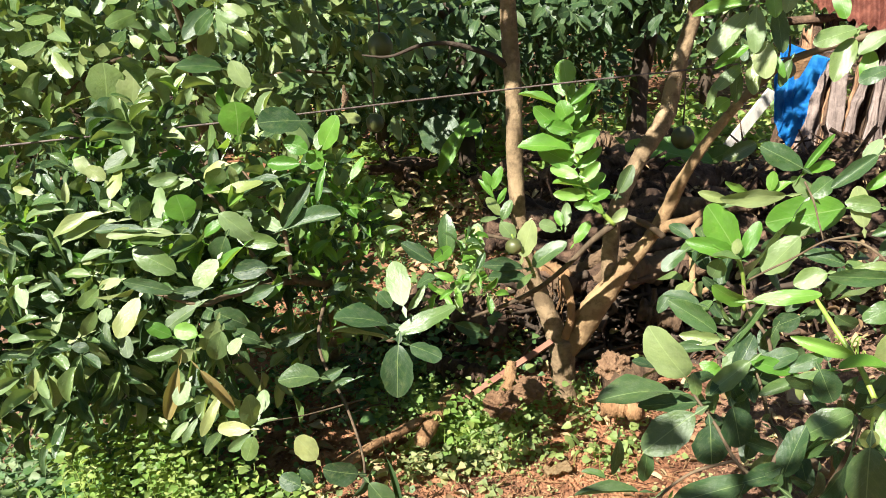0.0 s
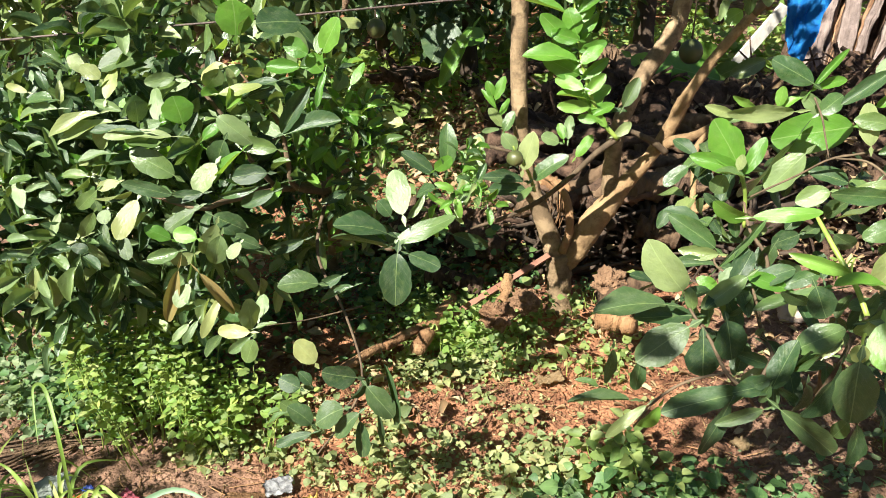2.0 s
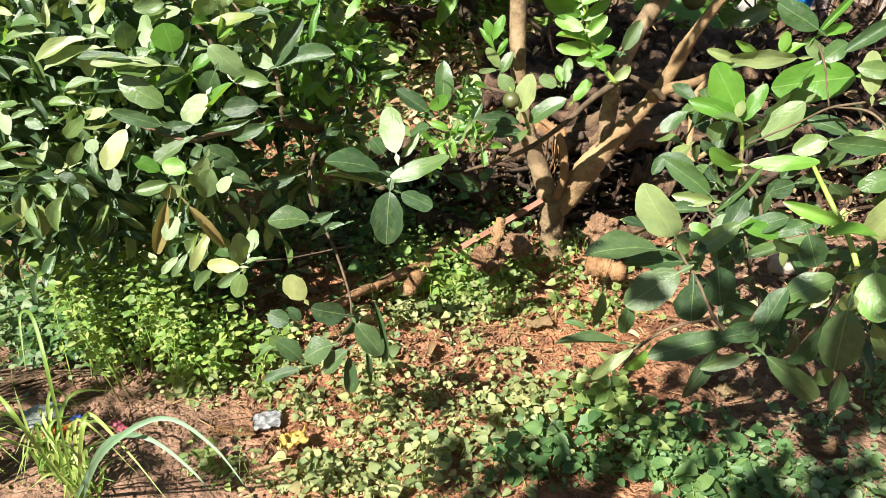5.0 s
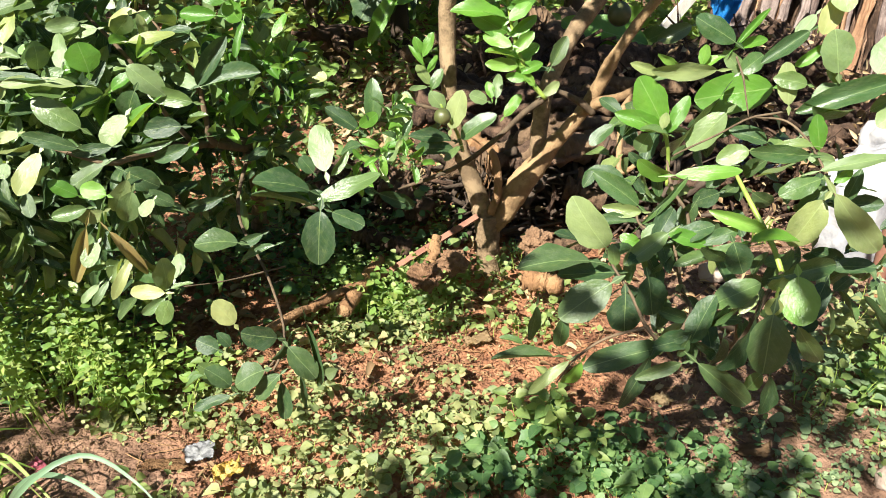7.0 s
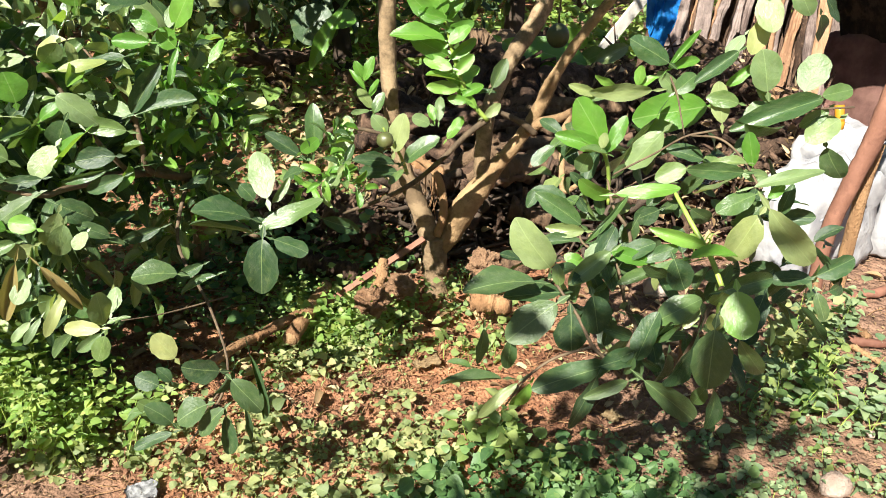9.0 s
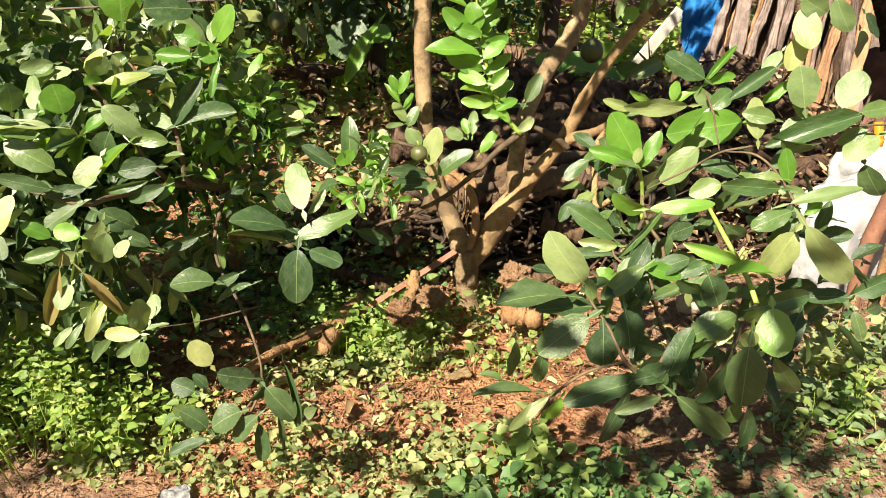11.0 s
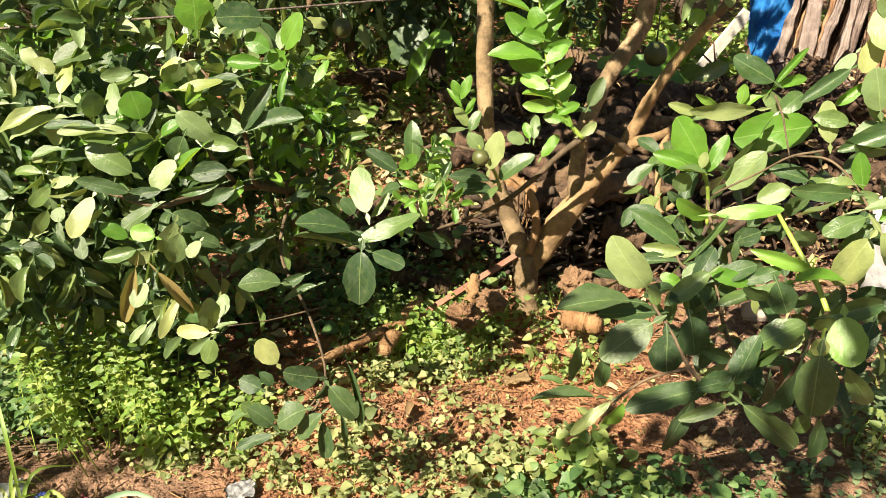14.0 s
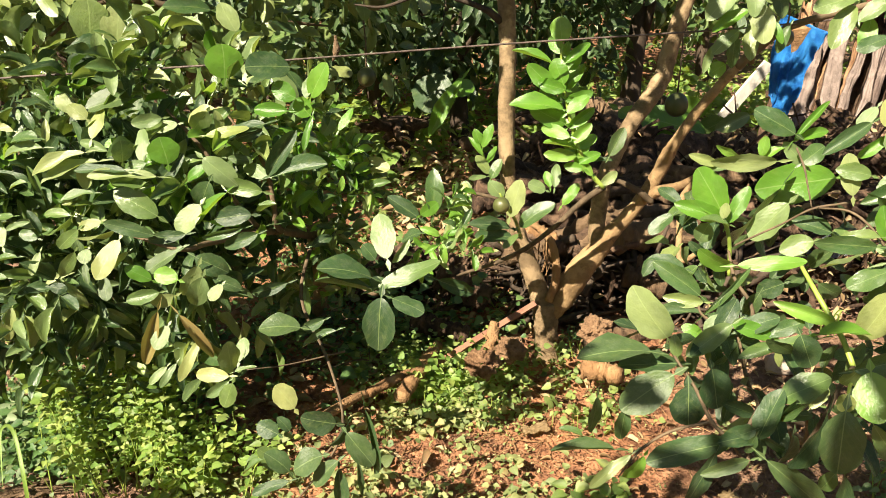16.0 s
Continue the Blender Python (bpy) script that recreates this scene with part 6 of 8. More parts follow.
CUP = (5, 6, 7, 1, 3, 0)
TROUGH = (8, 9, 10, 7, 6, 8)
low = lambda o: o.z < 0.36 or (o.y < 2.05 and o.z > 1.0)
fill(bush, 41, [((-1.034, 2.12, 0.97), (0.46, 0.14, 0.3), 80), ((-0.73, 2.31, 0.935), (0.3, 0.1, 0.24), 22), ((-1.486, 1.969, 0.892), (0.22, 0.2, 0.3), 24)], 200, 0.078, [A, A, A, D, D, Pa, Yn], (-0.6, 0.9, 1.2), low, -0.25, TROUGH, 0.95)
lower = lambda o: o.z < 0.47
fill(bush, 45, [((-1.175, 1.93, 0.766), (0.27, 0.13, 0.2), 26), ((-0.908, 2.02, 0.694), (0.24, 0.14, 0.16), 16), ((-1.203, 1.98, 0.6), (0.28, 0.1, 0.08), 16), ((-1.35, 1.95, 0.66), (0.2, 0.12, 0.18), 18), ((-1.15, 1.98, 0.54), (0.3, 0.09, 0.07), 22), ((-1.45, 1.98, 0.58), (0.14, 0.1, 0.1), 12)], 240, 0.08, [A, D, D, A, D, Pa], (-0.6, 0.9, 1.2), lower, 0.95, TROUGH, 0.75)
fill(bush, 47, [((-0.52, 2.25, 0.63), (0.14, 0.06, 0.05), 5), ((-0.72, 2.0, 0.56), (0.1, 0.06, 0.06), 6)], 66, 0.08, [D, Pa, A], (-0.6, 0.9, 1.2), None, 0.8, TROUGH, 0.85)
fill(bush, 44, [((-0.459, 2.295, 0.822), (0.13, 0.08, 0.22), 46), ((-0.592, 2.527, 0.485), (0.18, 0.12, 0.12), 16)], 60, 0.05, [A, A, Yn, D, Yn], (-0.6, 0.9, 1.2), None, 0.1, TROUGH, 0.95)
# backing layer all in dark leaf, its colour standing for shade inside the bush
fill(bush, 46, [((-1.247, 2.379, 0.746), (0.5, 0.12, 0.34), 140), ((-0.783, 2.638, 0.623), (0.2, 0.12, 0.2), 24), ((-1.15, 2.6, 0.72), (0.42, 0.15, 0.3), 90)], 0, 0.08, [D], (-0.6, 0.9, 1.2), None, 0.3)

fill(bush, 48, [((-0.058, 2.000, 0.763), (0.05, 0.03, 0.05), 5), ((-0.084, 2.050, 0.811), (0.04, 0.03, 0.04), 3)], 60, 0.045, [Yn, A, Yn], (-0.6, 0.9, 1.2), None, 0.2, TROUGH, 0.9)


# ---- pomelo sapling in the foreground, drooping over the path ----
sap = thing("pomelo_sapling", "pomelo sapling with broad glossy leaves drooping over the path", "tree", (1.137, 2.293, 0), "near pomelo trees")
s0 = Vector((1.137, 2.293, 0))
limb("trunk", sap, [s0 - Vector((0, 0, 0.04)), (0.92, 2.0, 0.17), (0.80, 1.62, 0.36), (0.705, 1.43, 0.56)], [0.014, 0.012, 0.010, 0.008], M_TWIG, 9, 5, 0.12, 51)
limb("branch", sap, [(0.533, 1.300, 0.530), (0.495, 1.310, 0.584), (0.463, 1.330, 0.615), (0.437, 1.370, 0.669), (0.410, 1.420, 0.705), (0.401, 1.450, 0.729)], [0.0034, 0.0039, 0.0039, 0.0034, 0.0030, 0.0018], M_TWIG, 8, 6, 0.1, 52)
limb("branch", sap, [(0.469, 1.330, 0.615), (0.386, 1.330, 0.592), (0.326, 1.320, 0.554), (0.284, 1.310, 0.498)], [0.0030, 0.0030, 0.0026, 0.0013], M_TWIG, 8, 6, 0.1, 53)
limb("branch", sap, [(0.561, 1.450, 0.669), (0.562, 1.420, 0.644), (0.562, 1.360, 0.632), (0.531, 1.320, 0.598), (0.534, 1.300, 0.537)], [0.0041, 0.0041, 0.0039, 0.0039, 0.0039], M_TWIG, 8, 6, 0.1, 54)
limb("branch", sap, [(0.561, 1.450, 0.669), (0.546, 1.480, 0.728), (0.497, 1.550, 0.740), (0.503, 1.600, 0.763)], [0.0041, 0.0031, 0.0028, 0.0019], M_TWIG, 8, 6, 0.1, 55)
limb("stem", sap, [(0.768, 1.420, 0.683), (0.759, 1.470, 0.728), (0.732, 1.530, 0.786), (0.718, 1.600, 0.829)], [0.0059, 0.0060, 0.0056, 0.0046], M_STEM, 8, 6, 0.1, 56)
limb("branch", sap, [(0.737, 1.300, 0.737), (0.702, 1.300, 0.714), (0.638, 1.180, 0.730)], [0.0034, 0.0035, 0.0018], M_STEM, 8, 6, 0.1, 57)
limb("branch", sap, [(0.768, 1.420, 0.683), (0.714, 1.360, 0.666), (0.675, 1.330, 0.605), (0.675, 1.400, 0.472)], [0.0045, 0.0043, 0.0052, 0.0061], M_TWIG, 8, 6, 0.1, 58)
limb("branch", sap, [(0.614, 1.780, 0.802), (0.656, 1.750, 0.841), (0.715, 1.720, 0.887), (0.759, 1.680, 0.935), (0.808, 1.650, 0.956), (0.891, 1.620, 0.985), (0.977, 1.600, 1.010), (1.089, 1.580, 1.020)], [0.0026, 0.0026, 0.0025, 0.0029, 0.0028, 0.0024, 0.0023, 0.0023], M_TWIG, 8, 6, 0.1, 59)
limb("branch", sap, [(0.767, 1.670, 0.940), (0.798, 1.600, 0.955), (0.821, 1.550, 0.938), (0.824, 1.480, 0.913), (0.827, 1.420, 0.880), (0.841, 1.400, 0.845)], [0.0019, 0.0028, 0.0027, 0.0026, 0.0026, 0.0017], M_TWIG, 8, 6, 0.1, 60)
limb("stem", sap, [(0.758, 1.680, 0.937), (0.750, 1.700, 0.985), (0.751, 1.730, 1.016), (0.736, 1.750, 1.058)], [0.0019, 0.0019, 0.0025, 0.0025], M_TWIG, 8, 6, 0.1, 61)
limb("stem", sap, [(0.618, 1.750, 0.746), (0.613, 1.750, 0.813), (0.603, 1.740, 0.853), (0.589, 1.740, 0.893)], [0.0044, 0.0049, 0.0049, 0.0048], M_STEM, 8, 6, 0.1, 62)
limb("branch", sap, [(0.561, 1.450, 0.669), (0.625, 1.600, 0.723), (0.614, 1.700, 0.760), (0.610, 1.750, 0.813)], [0.0045, 0.0044, 0.0041, 0.0031], M_TWIG, 8, 6, 0.1, 63)
limb("twig", sap, [(0.904, 1.600, 1.028), (0.894, 1.600, 1.056), (0.886, 1.620, 1.138), (0.896, 1.630, 1.206), (0.904, 1.650, 1.305)], [0.0023, 0.0023, 0.0018, 0.0018, 0.0017], M_TWIG, 8, 6, 0.1, 64)
leaf(sap, (0.398, 1.459, 0.731), (0.321, 1.439, 0.827), (-0.25, -0.94, -0.2), 0.082, Pa, 3)
leaf(sap, (0.500, 1.590, 0.767), (0.407, 1.590, 0.845), (0.192, -0.954, 0.229), 0.046, A, 1)
leaf(sap, (0.506, 1.579, 0.757), (0.424, 1.579, 0.766), (0.029, -0.963, 0.267), 0.033, A, 5)
leaf(sap, (0.506, 1.568, 0.732), (0.395, 1.568, 0.758), (0.205, -0.438, 0.875), 0.023, D, 1)
leaf(sap, (0.519, 1.432, 0.773), (0.428, 1.412, 0.717), (-0.177, -0.800, 0.574), 0.042, Pa, 7)
leaf(sap, (0.535, 1.497, 0.761), (0.488, 1.491, 0.723), (-0.373, -0.735, 0.567), 0.042, Pa, 2)
leaf(sap, (0.496, 1.536, 0.747), (0.588, 1.536, 0.848), (-0.244, -0.944, 0.222), 0.015, A, 5)
leaf(sap, (0.505, 1.560, 0.682), (0.466, 1.560, 0.706), (0.159, -0.953, 0.259), 0.031, Yn, 3)
leaf(sap, (0.357, 1.413, 0.723), (0.216, 1.383, 0.760), (0.285, -0.181, 0.941), 0.064, D, 1)
leaf(sap, (0.421, 1.446, 0.677), (0.300, 1.426, 0.693), (0.205, -0.659, 0.724), 0.047, D, 7)
leaf(sap, (0.413, 1.423, 0.707), (0.404, 1.423, 0.752), (-0.234, -0.971, -0.047), 0.026, A, 1)
leaf(sap, (0.398, 1.380, 0.688), (0.289, 1.350, 0.635), (-0.142, -0.707, 0.693), 0.076, D, 4)
leaf(sap, (0.424, 1.373, 0.668), (0.428, 1.343, 0.595), (-0.121, -0.920, 0.372), 0.074, D, 0)
leaf(sap, (0.463, 1.363, 0.712), (0.480, 1.333, 0.641), (0.195, -0.886, 0.421), 0.071, D, 0)
leaf(sap, (0.538, 1.438, 0.730), (0.502, 1.438, 0.668), (0.720, -0.555, -0.418), 0.071, D, 1)
leaf(sap, (0.611, 1.451, 0.735), (0.532, 1.451, 0.767), (0.228, -0.795, 0.562), 0.035, Yn, 0)
leaf(sap, (0.595, 1.455, 0.736), (0.675, 1.455, 0.770), (-0.214, -0.837, 0.504), 0.033, A, 0)
leaf(sap, (0.687, 1.413, 0.751), (0.526, 1.393, 0.733), (-0.063, -0.340, 0.938), 0.025, A, 0)
leaf(sap, (0.624, 1.362, 0.784), (0.650, 1.342, 0.725), (-0.200, -0.951, 0.234), 0.056, D, 0)
leaf(sap, (0.625, 1.367, 0.744), (0.565, 1.367, 0.766), (-0.220, -0.770, -0.600), 0.047, D, 0)
leaf(sap, (0.580, 1.307, 0.674), (0.650, 1.287, 0.741), (-0.692, -0.395, 0.605), 0.061, A, 0)
leaf(sap, (0.565, 1.292, 0.640), (0.659, 1.292, 0.685), (0.379, -0.479, -0.792), 0.052, A, 1)
leaf(sap, (0.536, 1.280, 0.610), (0.559, 1.280, 0.710), (-0.760, -0.626, 0.175), 0.051, D, 1)
leaf(sap, (0.527, 1.271, 0.635), (0.493, 1.271, 0.618), (-0.175, -0.920, 0.351), 0.025, D, 3)
leaf(sap, (0.525, 1.262, 0.628), (0.512, 1.262, 0.582), (-0.243, -0.968, 0.069), 0.020, A, 1)
leaf(sap, (0.551, 1.286, 0.606), (0.595, 1.286, 0.571), (-0.186, -0.954, -0.234), 0.019, D, 0)
leaf(sap, (0.505, 1.233, 0.593), (0.420, 1.213, 0.576), (0.086, -0.831, 0.549), 0.028, D, 1)
leaf(sap, (0.494, 1.302, 0.587), (0.330, 1.272, 0.568), (-0.002, -0.528, 0.849), 0.052, D, 0)
leaf(sap, (0.454, 1.266, 0.587), (0.403, 1.236, 0.479), (0.035, -0.967, 0.252), 0.037, D, 0)
leaf(sap, (0.279, 1.335, 0.545), (0.153, 1.315, 0.571), (0.229, -0.205, 0.952), 0.031, D, 7)
leaf(sap, (0.304, 1.376, 0.614), (0.298, 1.366, 0.545), (-0.126, -0.980, 0.153), 0.033, A, 0)
leaf(sap, (0.254, 1.416, 0.618), (0.248, 1.406, 0.534), (0.333, -0.939, 0.088), 0.031, A, 0)
leaf(sap, (0.231, 1.431, 0.514), (0.188, 1.431, 0.542), (0.526, -0.269, 0.807), 0.018, A, 5)
leaf(sap, (0.306, 1.309, 0.552), (0.224, 1.288, 0.490), (-0.309, -0.699, 0.645), 0.023, A, 2)
leaf(sap, (0.332, 1.312, 0.547), (0.299, 1.312, 0.482), (-0.026, -1.000, 0.013), 0.033, Yn, 5)
leaf(sap, (0.612, 1.137, 0.760), (0.598, 1.097, 0.658), (-0.258, -0.887, 0.383), 0.072, D, 1)
leaf(sap, (0.634, 1.173, 0.734), (0.623, 1.173, 0.768), (-0.147, -0.988, -0.048), 0.032, M_YELLOW, 0)
leaf(sap, (0.697, 1.238, 0.775), (0.696, 1.181, 0.706), (-0.460, -0.680, 0.571), 0.068, Yn, 2)
leaf(sap, (0.736, 1.261, 0.651), (0.792, 1.241, 0.565), (-0.286, -0.958, 0.037), 0.038, A, 1)
leaf(sap, (0.619, 1.121, 0.643), (0.623, 1.091, 0.584), (0.985, -0.119, 0.127), 0.083, D, 3)
leaf(sap, (0.613, 1.199, 0.715), (0.593, 1.199, 0.591), (0.877, -0.458, -0.142), 0.080, D, 1)
leaf(sap, (0.535, 1.225, 0.600), (0.639, 1.195, 0.512), (0.046, -0.928, 0.370), 0.046, D, 7)
leaf(sap, (0.665, 1.227, 0.569), (0.641, 1.227, 0.528), (-0.483, -0.829, 0.283), 0.031, A, 3)
leaf(sap, (0.600, 1.280, 0.617), (0.596, 1.280, 0.531), (0.427, -0.904, -0.020), 0.043, D, 5)
leaf(sap, (0.711, 1.294, 0.749), (0.687, 1.294, 0.710), (-0.095, -0.994, 0.058), 0.036, Pa, 3)
leaf(sap, (0.697, 1.289, 0.750), (0.794, 1.279, 0.776), (-0.218, -0.845, 0.488), 0.041, A, 7)
leaf(sap, (0.676, 1.393, 0.769), (0.775, 1.393, 0.791), (-0.208, -0.278, 0.938), 0.041, Yn, 5)
leaf(sap, (0.733, 1.453, 0.767), (0.621, 1.453, 0.805), (0.067, -0.978, 0.198), 0.031, Yn, 5)
leaf(sap, (0.819, 1.412, 0.848), (0.764, 1.402, 0.750), (-0.343, -0.896, 0.284), 0.065, A, 3)
leaf(sap, (0.847, 1.449, 0.862), (0.788, 1.449, 0.818), (-0.426, -0.701, 0.571), 0.033, D, 5)
leaf(sap, (0.803, 1.416, 0.892), (0.720, 1.396, 0.873), (0.032, -0.755, 0.655), 0.043, A, 4)
leaf(sap, (0.797, 1.344, 0.892), (0.903, 1.314, 0.759), (-0.293, -0.956, -0.018), 0.058, Pa, 1)
leaf(sap, (0.829, 1.415, 0.886), (0.866, 1.415, 0.912), (-0.134, -0.972, 0.191), 0.022, Yn, 5)
leaf(sap, (0.797, 1.415, 0.910), (0.928, 1.395, 0.954), (-0.331, -0.634, 0.699), 0.031, Pa, 0)
leaf(sap, (0.802, 1.475, 0.921), (0.677, 1.455, 0.936), (0.180, -0.959, 0.217), 0.037, A, 0)
leaf(sap, (0.838, 1.510, 0.919), (0.822, 1.510, 0.991), (-0.248, -0.967, -0.055), 0.036, Yn, 4)
leaf(sap, (0.817, 1.496, 0.932), (0.740, 1.496, 0.944), (0.138, -0.449, 0.883), 0.024, A, 5)
leaf(sap, (0.865, 1.489, 0.901), (0.815, 1.489, 0.910), (0.013, -0.997, 0.075), 0.029, Pa, 3)
leaf(sap, (0.840, 1.572, 0.994), (0.932, 1.572, 0.959), (-0.285, -0.596, -0.750), 0.055, A, 5)
leaf(sap, (1.019, 1.593, 1.038), (0.827, 1.563, 1.002), (0.015, -0.806, 0.592), 0.051, A, 5)
leaf(sap, (0.991, 1.618, 1.048), (1.027, 1.645, 1.126), (-0.450, -0.761, 0.467), 0.066, Pa, 2)
leaf(sap, (0.885, 1.581, 1.061), (0.858, 1.581, 1.146), (-0.111, -0.993, -0.035), 0.067, Pa, 0)
leaf(sap, (0.856, 1.611, 1.261), (0.865, 1.565, 1.187), (-0.469, -0.773, 0.427), 0.055, Pa, 2)
leaf(sap, (0.847, 1.602, 1.283), (0.890, 1.582, 1.248), (-0.534, -0.825, -0.184), 0.045, Pa, 1)
leaf(sap, (0.873, 1.622, 1.208), (0.846, 1.602, 1.136), (-0.318, -0.876, 0.363), 0.043, M_YELLOW, 0)
leaf(sap, (0.860, 1.676, 1.161), (0.825, 1.670, 1.115), (-0.516, -0.706, 0.485), 0.031, Pa, 2)
leaf(sap, (0.842, 1.653, 1.130), (0.744, 1.633, 1.074), (-0.118, -0.852, 0.511), 0.034, D, 7)
leaf(sap, (0.888, 1.667, 1.099), (0.835, 1.667, 1.054), (-0.122, -0.982, 0.144), 0.025, Yn, 7)
leaf(sap, (0.807, 1.612, 0.985), (0.788, 1.612, 1.073), (-0.313, -0.947, -0.068), 0.044, Pa, 4)
leaf(sap, (0.836, 1.607, 1.029), (0.770, 1.607, 1.047), (0.094, -0.934, 0.345), 0.037, A, 1)
leaf(sap, (0.919, 1.603, 1.030), (0.874, 1.603, 1.053), (-0.186, -0.912, -0.364), 0.019, Pa, 5)
leaf(sap, (0.920, 1.612, 1.023), (0.856, 1.612, 1.013), (-0.143, -0.382, 0.913), 0.033, A, 1)
leaf(sap, (1.078, 1.606, 0.987), (1.001, 1.586, 0.947), (-0.216, -0.641, 0.737), 0.058, Pa, 0)
leaf(sap, (1.017, 1.591, 1.043), (1.088, 1.591, 1.059), (-0.081, -0.929, 0.361), 0.039, A, 0)
leaf(sap, (1.053, 1.616, 1.008), (1.000, 1.616, 0.969), (-0.257, -0.901, 0.349), 0.035, A, 5)
leaf(sap, (1.066, 1.607, 0.920), (1.099, 1.587, 0.841), (-0.637, -0.768, -0.072), 0.055, D, 3)
leaf(sap, (0.946, 1.648, 1.274), (0.974, 1.628, 1.205), (-0.557, -0.830, 0.014), 0.045, Pa, 1)
leaf(sap, (0.587, 1.746, 0.896), (0.529, 1.746, 1.013), (0.165, -0.983, 0.082), 0.083, Yn, 4)
leaf(sap, (0.586, 1.744, 0.893), (0.483, 1.734, 0.936), (0.217, -0.928, 0.303), 0.043, Yn, 5)
leaf(sap, (0.599, 1.738, 0.885), (0.635, 1.738, 0.972), (-0.429, -0.886, 0.178), 0.036, Yn, 0)
leaf(sap, (0.591, 1.714, 0.887), (0.524, 1.704, 0.912), (0.373, -0.320, 0.871), 0.031, A, 7)
leaf(sap, (0.565, 1.767, 0.873), (0.542, 1.767, 0.826), (-0.235, -0.965, 0.115), 0.047, Pa, 3)
leaf(sap, (0.577, 1.718, 0.902), (0.585, 1.718, 0.938), (-0.078, -0.997, 0.017), 0.025, Pa, 4)
leaf(sap, (0.578, 1.794, 1.010), (0.512, 1.794, 1.035), (0.054, -0.988, 0.142), 0.025, A, 7)
leaf(sap, (0.599, 1.792, 1.000), (0.535, 1.792, 1.006), (0.078, -0.554, 0.829), 0.025, Pa, 5)
leaf(sap, (0.650, 1.862, 1.011), (0.594, 1.862, 1.035), (-0.204, -0.856, -0.476), 0.025, Yn, 0)
leaf(sap, (0.700, 1.760, 1.026), (0.549, 1.730, 1.026), (0.194, -0.976, -0.099), 0.044, Pa, 0)
leaf(sap, (0.730, 1.755, 1.087), (0.641, 1.755, 1.144), (0.038, -0.998, 0.059), 0.054, A, 4)
leaf(sap, (0.737, 1.769, 1.073), (0.803, 1.769, 1.164), (-0.411, -0.861, 0.298), 0.018, Yn, 5)
leaf(sap, (0.750, 1.773, 1.072), (0.816, 1.773, 1.097), (-0.176, -0.868, 0.464), 0.026, Yn, 5)
leaf(sap, (0.746, 1.740, 1.025), (0.798, 1.740, 1.065), (-0.265, -0.901, 0.344), 0.044, A, 3)
leaf(sap, (0.771, 1.770, 1.011), (0.716, 1.770, 1.063), (-0.096, -0.990, -0.101), 0.034, Pa, 0)
leaf(sap, (0.666, 1.769, 1.035), (0.675, 1.769, 1.080), (-0.209, -0.977, 0.042), 0.027, Yn, 4)
leaf(sap, (0.722, 1.778, 1.052), (0.668, 1.778, 1.036), (-0.254, -0.445, 0.859), 0.023, Yn, 1)
leaf(sap, (0.746, 1.770, 0.918), (0.664, 1.760, 0.835), (-0.117, -0.966, 0.232), 0.065, Pa, 4)
leaf(sap, (0.954, 1.994, 0.920), (0.757, 1.994, 0.887), (-0.065, -0.920, 0.387), 0.106, Yn, 0)
leaf(sap, (0.813, 1.982, 0.896), (0.711, 1.982, 0.713), (0.777, -0.458, -0.433), 0.194, A, 4)
leaf(sap, (0.605, 1.667, 0.806), (0.738, 1.620, 0.835), (-0.382, -0.788, 0.484), 0.037, Yn, 2)
leaf(sap, (0.621, 1.742, 0.770), (0.539, 1.742, 0.791), (-0.173, -0.716, -0.676), 0.073, Yn, 3)
leaf(sap, (0.778, 1.689, 0.854), (0.707, 1.689, 0.837), (-0.139, -0.804, 0.579), 0.048, A, 1)
leaf(sap, (0.823, 1.705, 0.870), (0.744, 1.705, 0.906), (0.241, -0.814, 0.529), 0.041, D, 5)
leaf(sap, (0.879, 1.665, 0.832), (0.800, 1.665, 0.784), (0.483, -0.366, -0.795), 0.110, Pa, 4)
leaf(sap, (0.708, 1.654, 0.768), (0.653, 1.654, 0.740), (-0.120, -0.964, 0.236), 0.049, D, 0)
leaf(sap, (0.644, 1.620, 0.757), (0.619, 1.620, 0.697), (-0.234, -0.967, 0.097), 0.038, D, 3)
leaf(sap, (0.772, 1.622, 0.780), (0.833, 1.622, 0.735), (-0.043, -0.997, -0.058), 0.039, D, 3)
leaf(sap, (0.885, 1.706, 0.814), (0.834, 1.706, 0.872), (-0.056, -0.997, -0.050), 0.046, A, 4)


fill(sap, 43, [((0.66, 1.5, 0.52), (0.2, 0.1, 0.13), 9), ((0.86, 1.6, 0.66), (0.16, 0.1, 0.16), 9), ((0.8, 1.95, 0.75), (0.18, 0.08, 0.14), 9), ((0.5, 1.55, 0.6), (0.12, 0.06, 0.06), 4)], 60, 0.085, [A, D, D, D], (0.5, 0.9, 1.2), lambda o: o.z < 0.52, 0.35, CUP, 0.95)


# ---- hanging fruit on the tree behind ----
def pomelo(at, r, label, stalk=0.08):
    e = thing("pomelo", label, "fruit", at, "hanging pomelos")
    part("rind", blob(at, (r, r, r * 1.04), 5, 0.05, 3), M_FRUIT, e)
    a = Vector(at) + Vector((0, 0, r * 0.98))
    limb("stalk", e, [a, a + Vector((0.005, 0, stalk * 0.5)), a + Vector((0, 0, stalk))], [0.004, 0.003, 0.004], M_TWIG, 6, 3, 0)


pomelo((-0.349, 3.058, 1.352), 0.049, "round dull green pomelo hanging from a branch", 0.14)
pomelo((-0.447, 3.466, 0.999), 0.042, "round green pomelo hanging in the shade", 0.2)
pomelo((0.923, 3.443, 0.853), 0.052, "green pomelo hanging behind the limb", 0.3)
pomelo((1.02, 2.6, 1.215), 0.028, "small green pomelo among leaves by the shelter", 0.08)

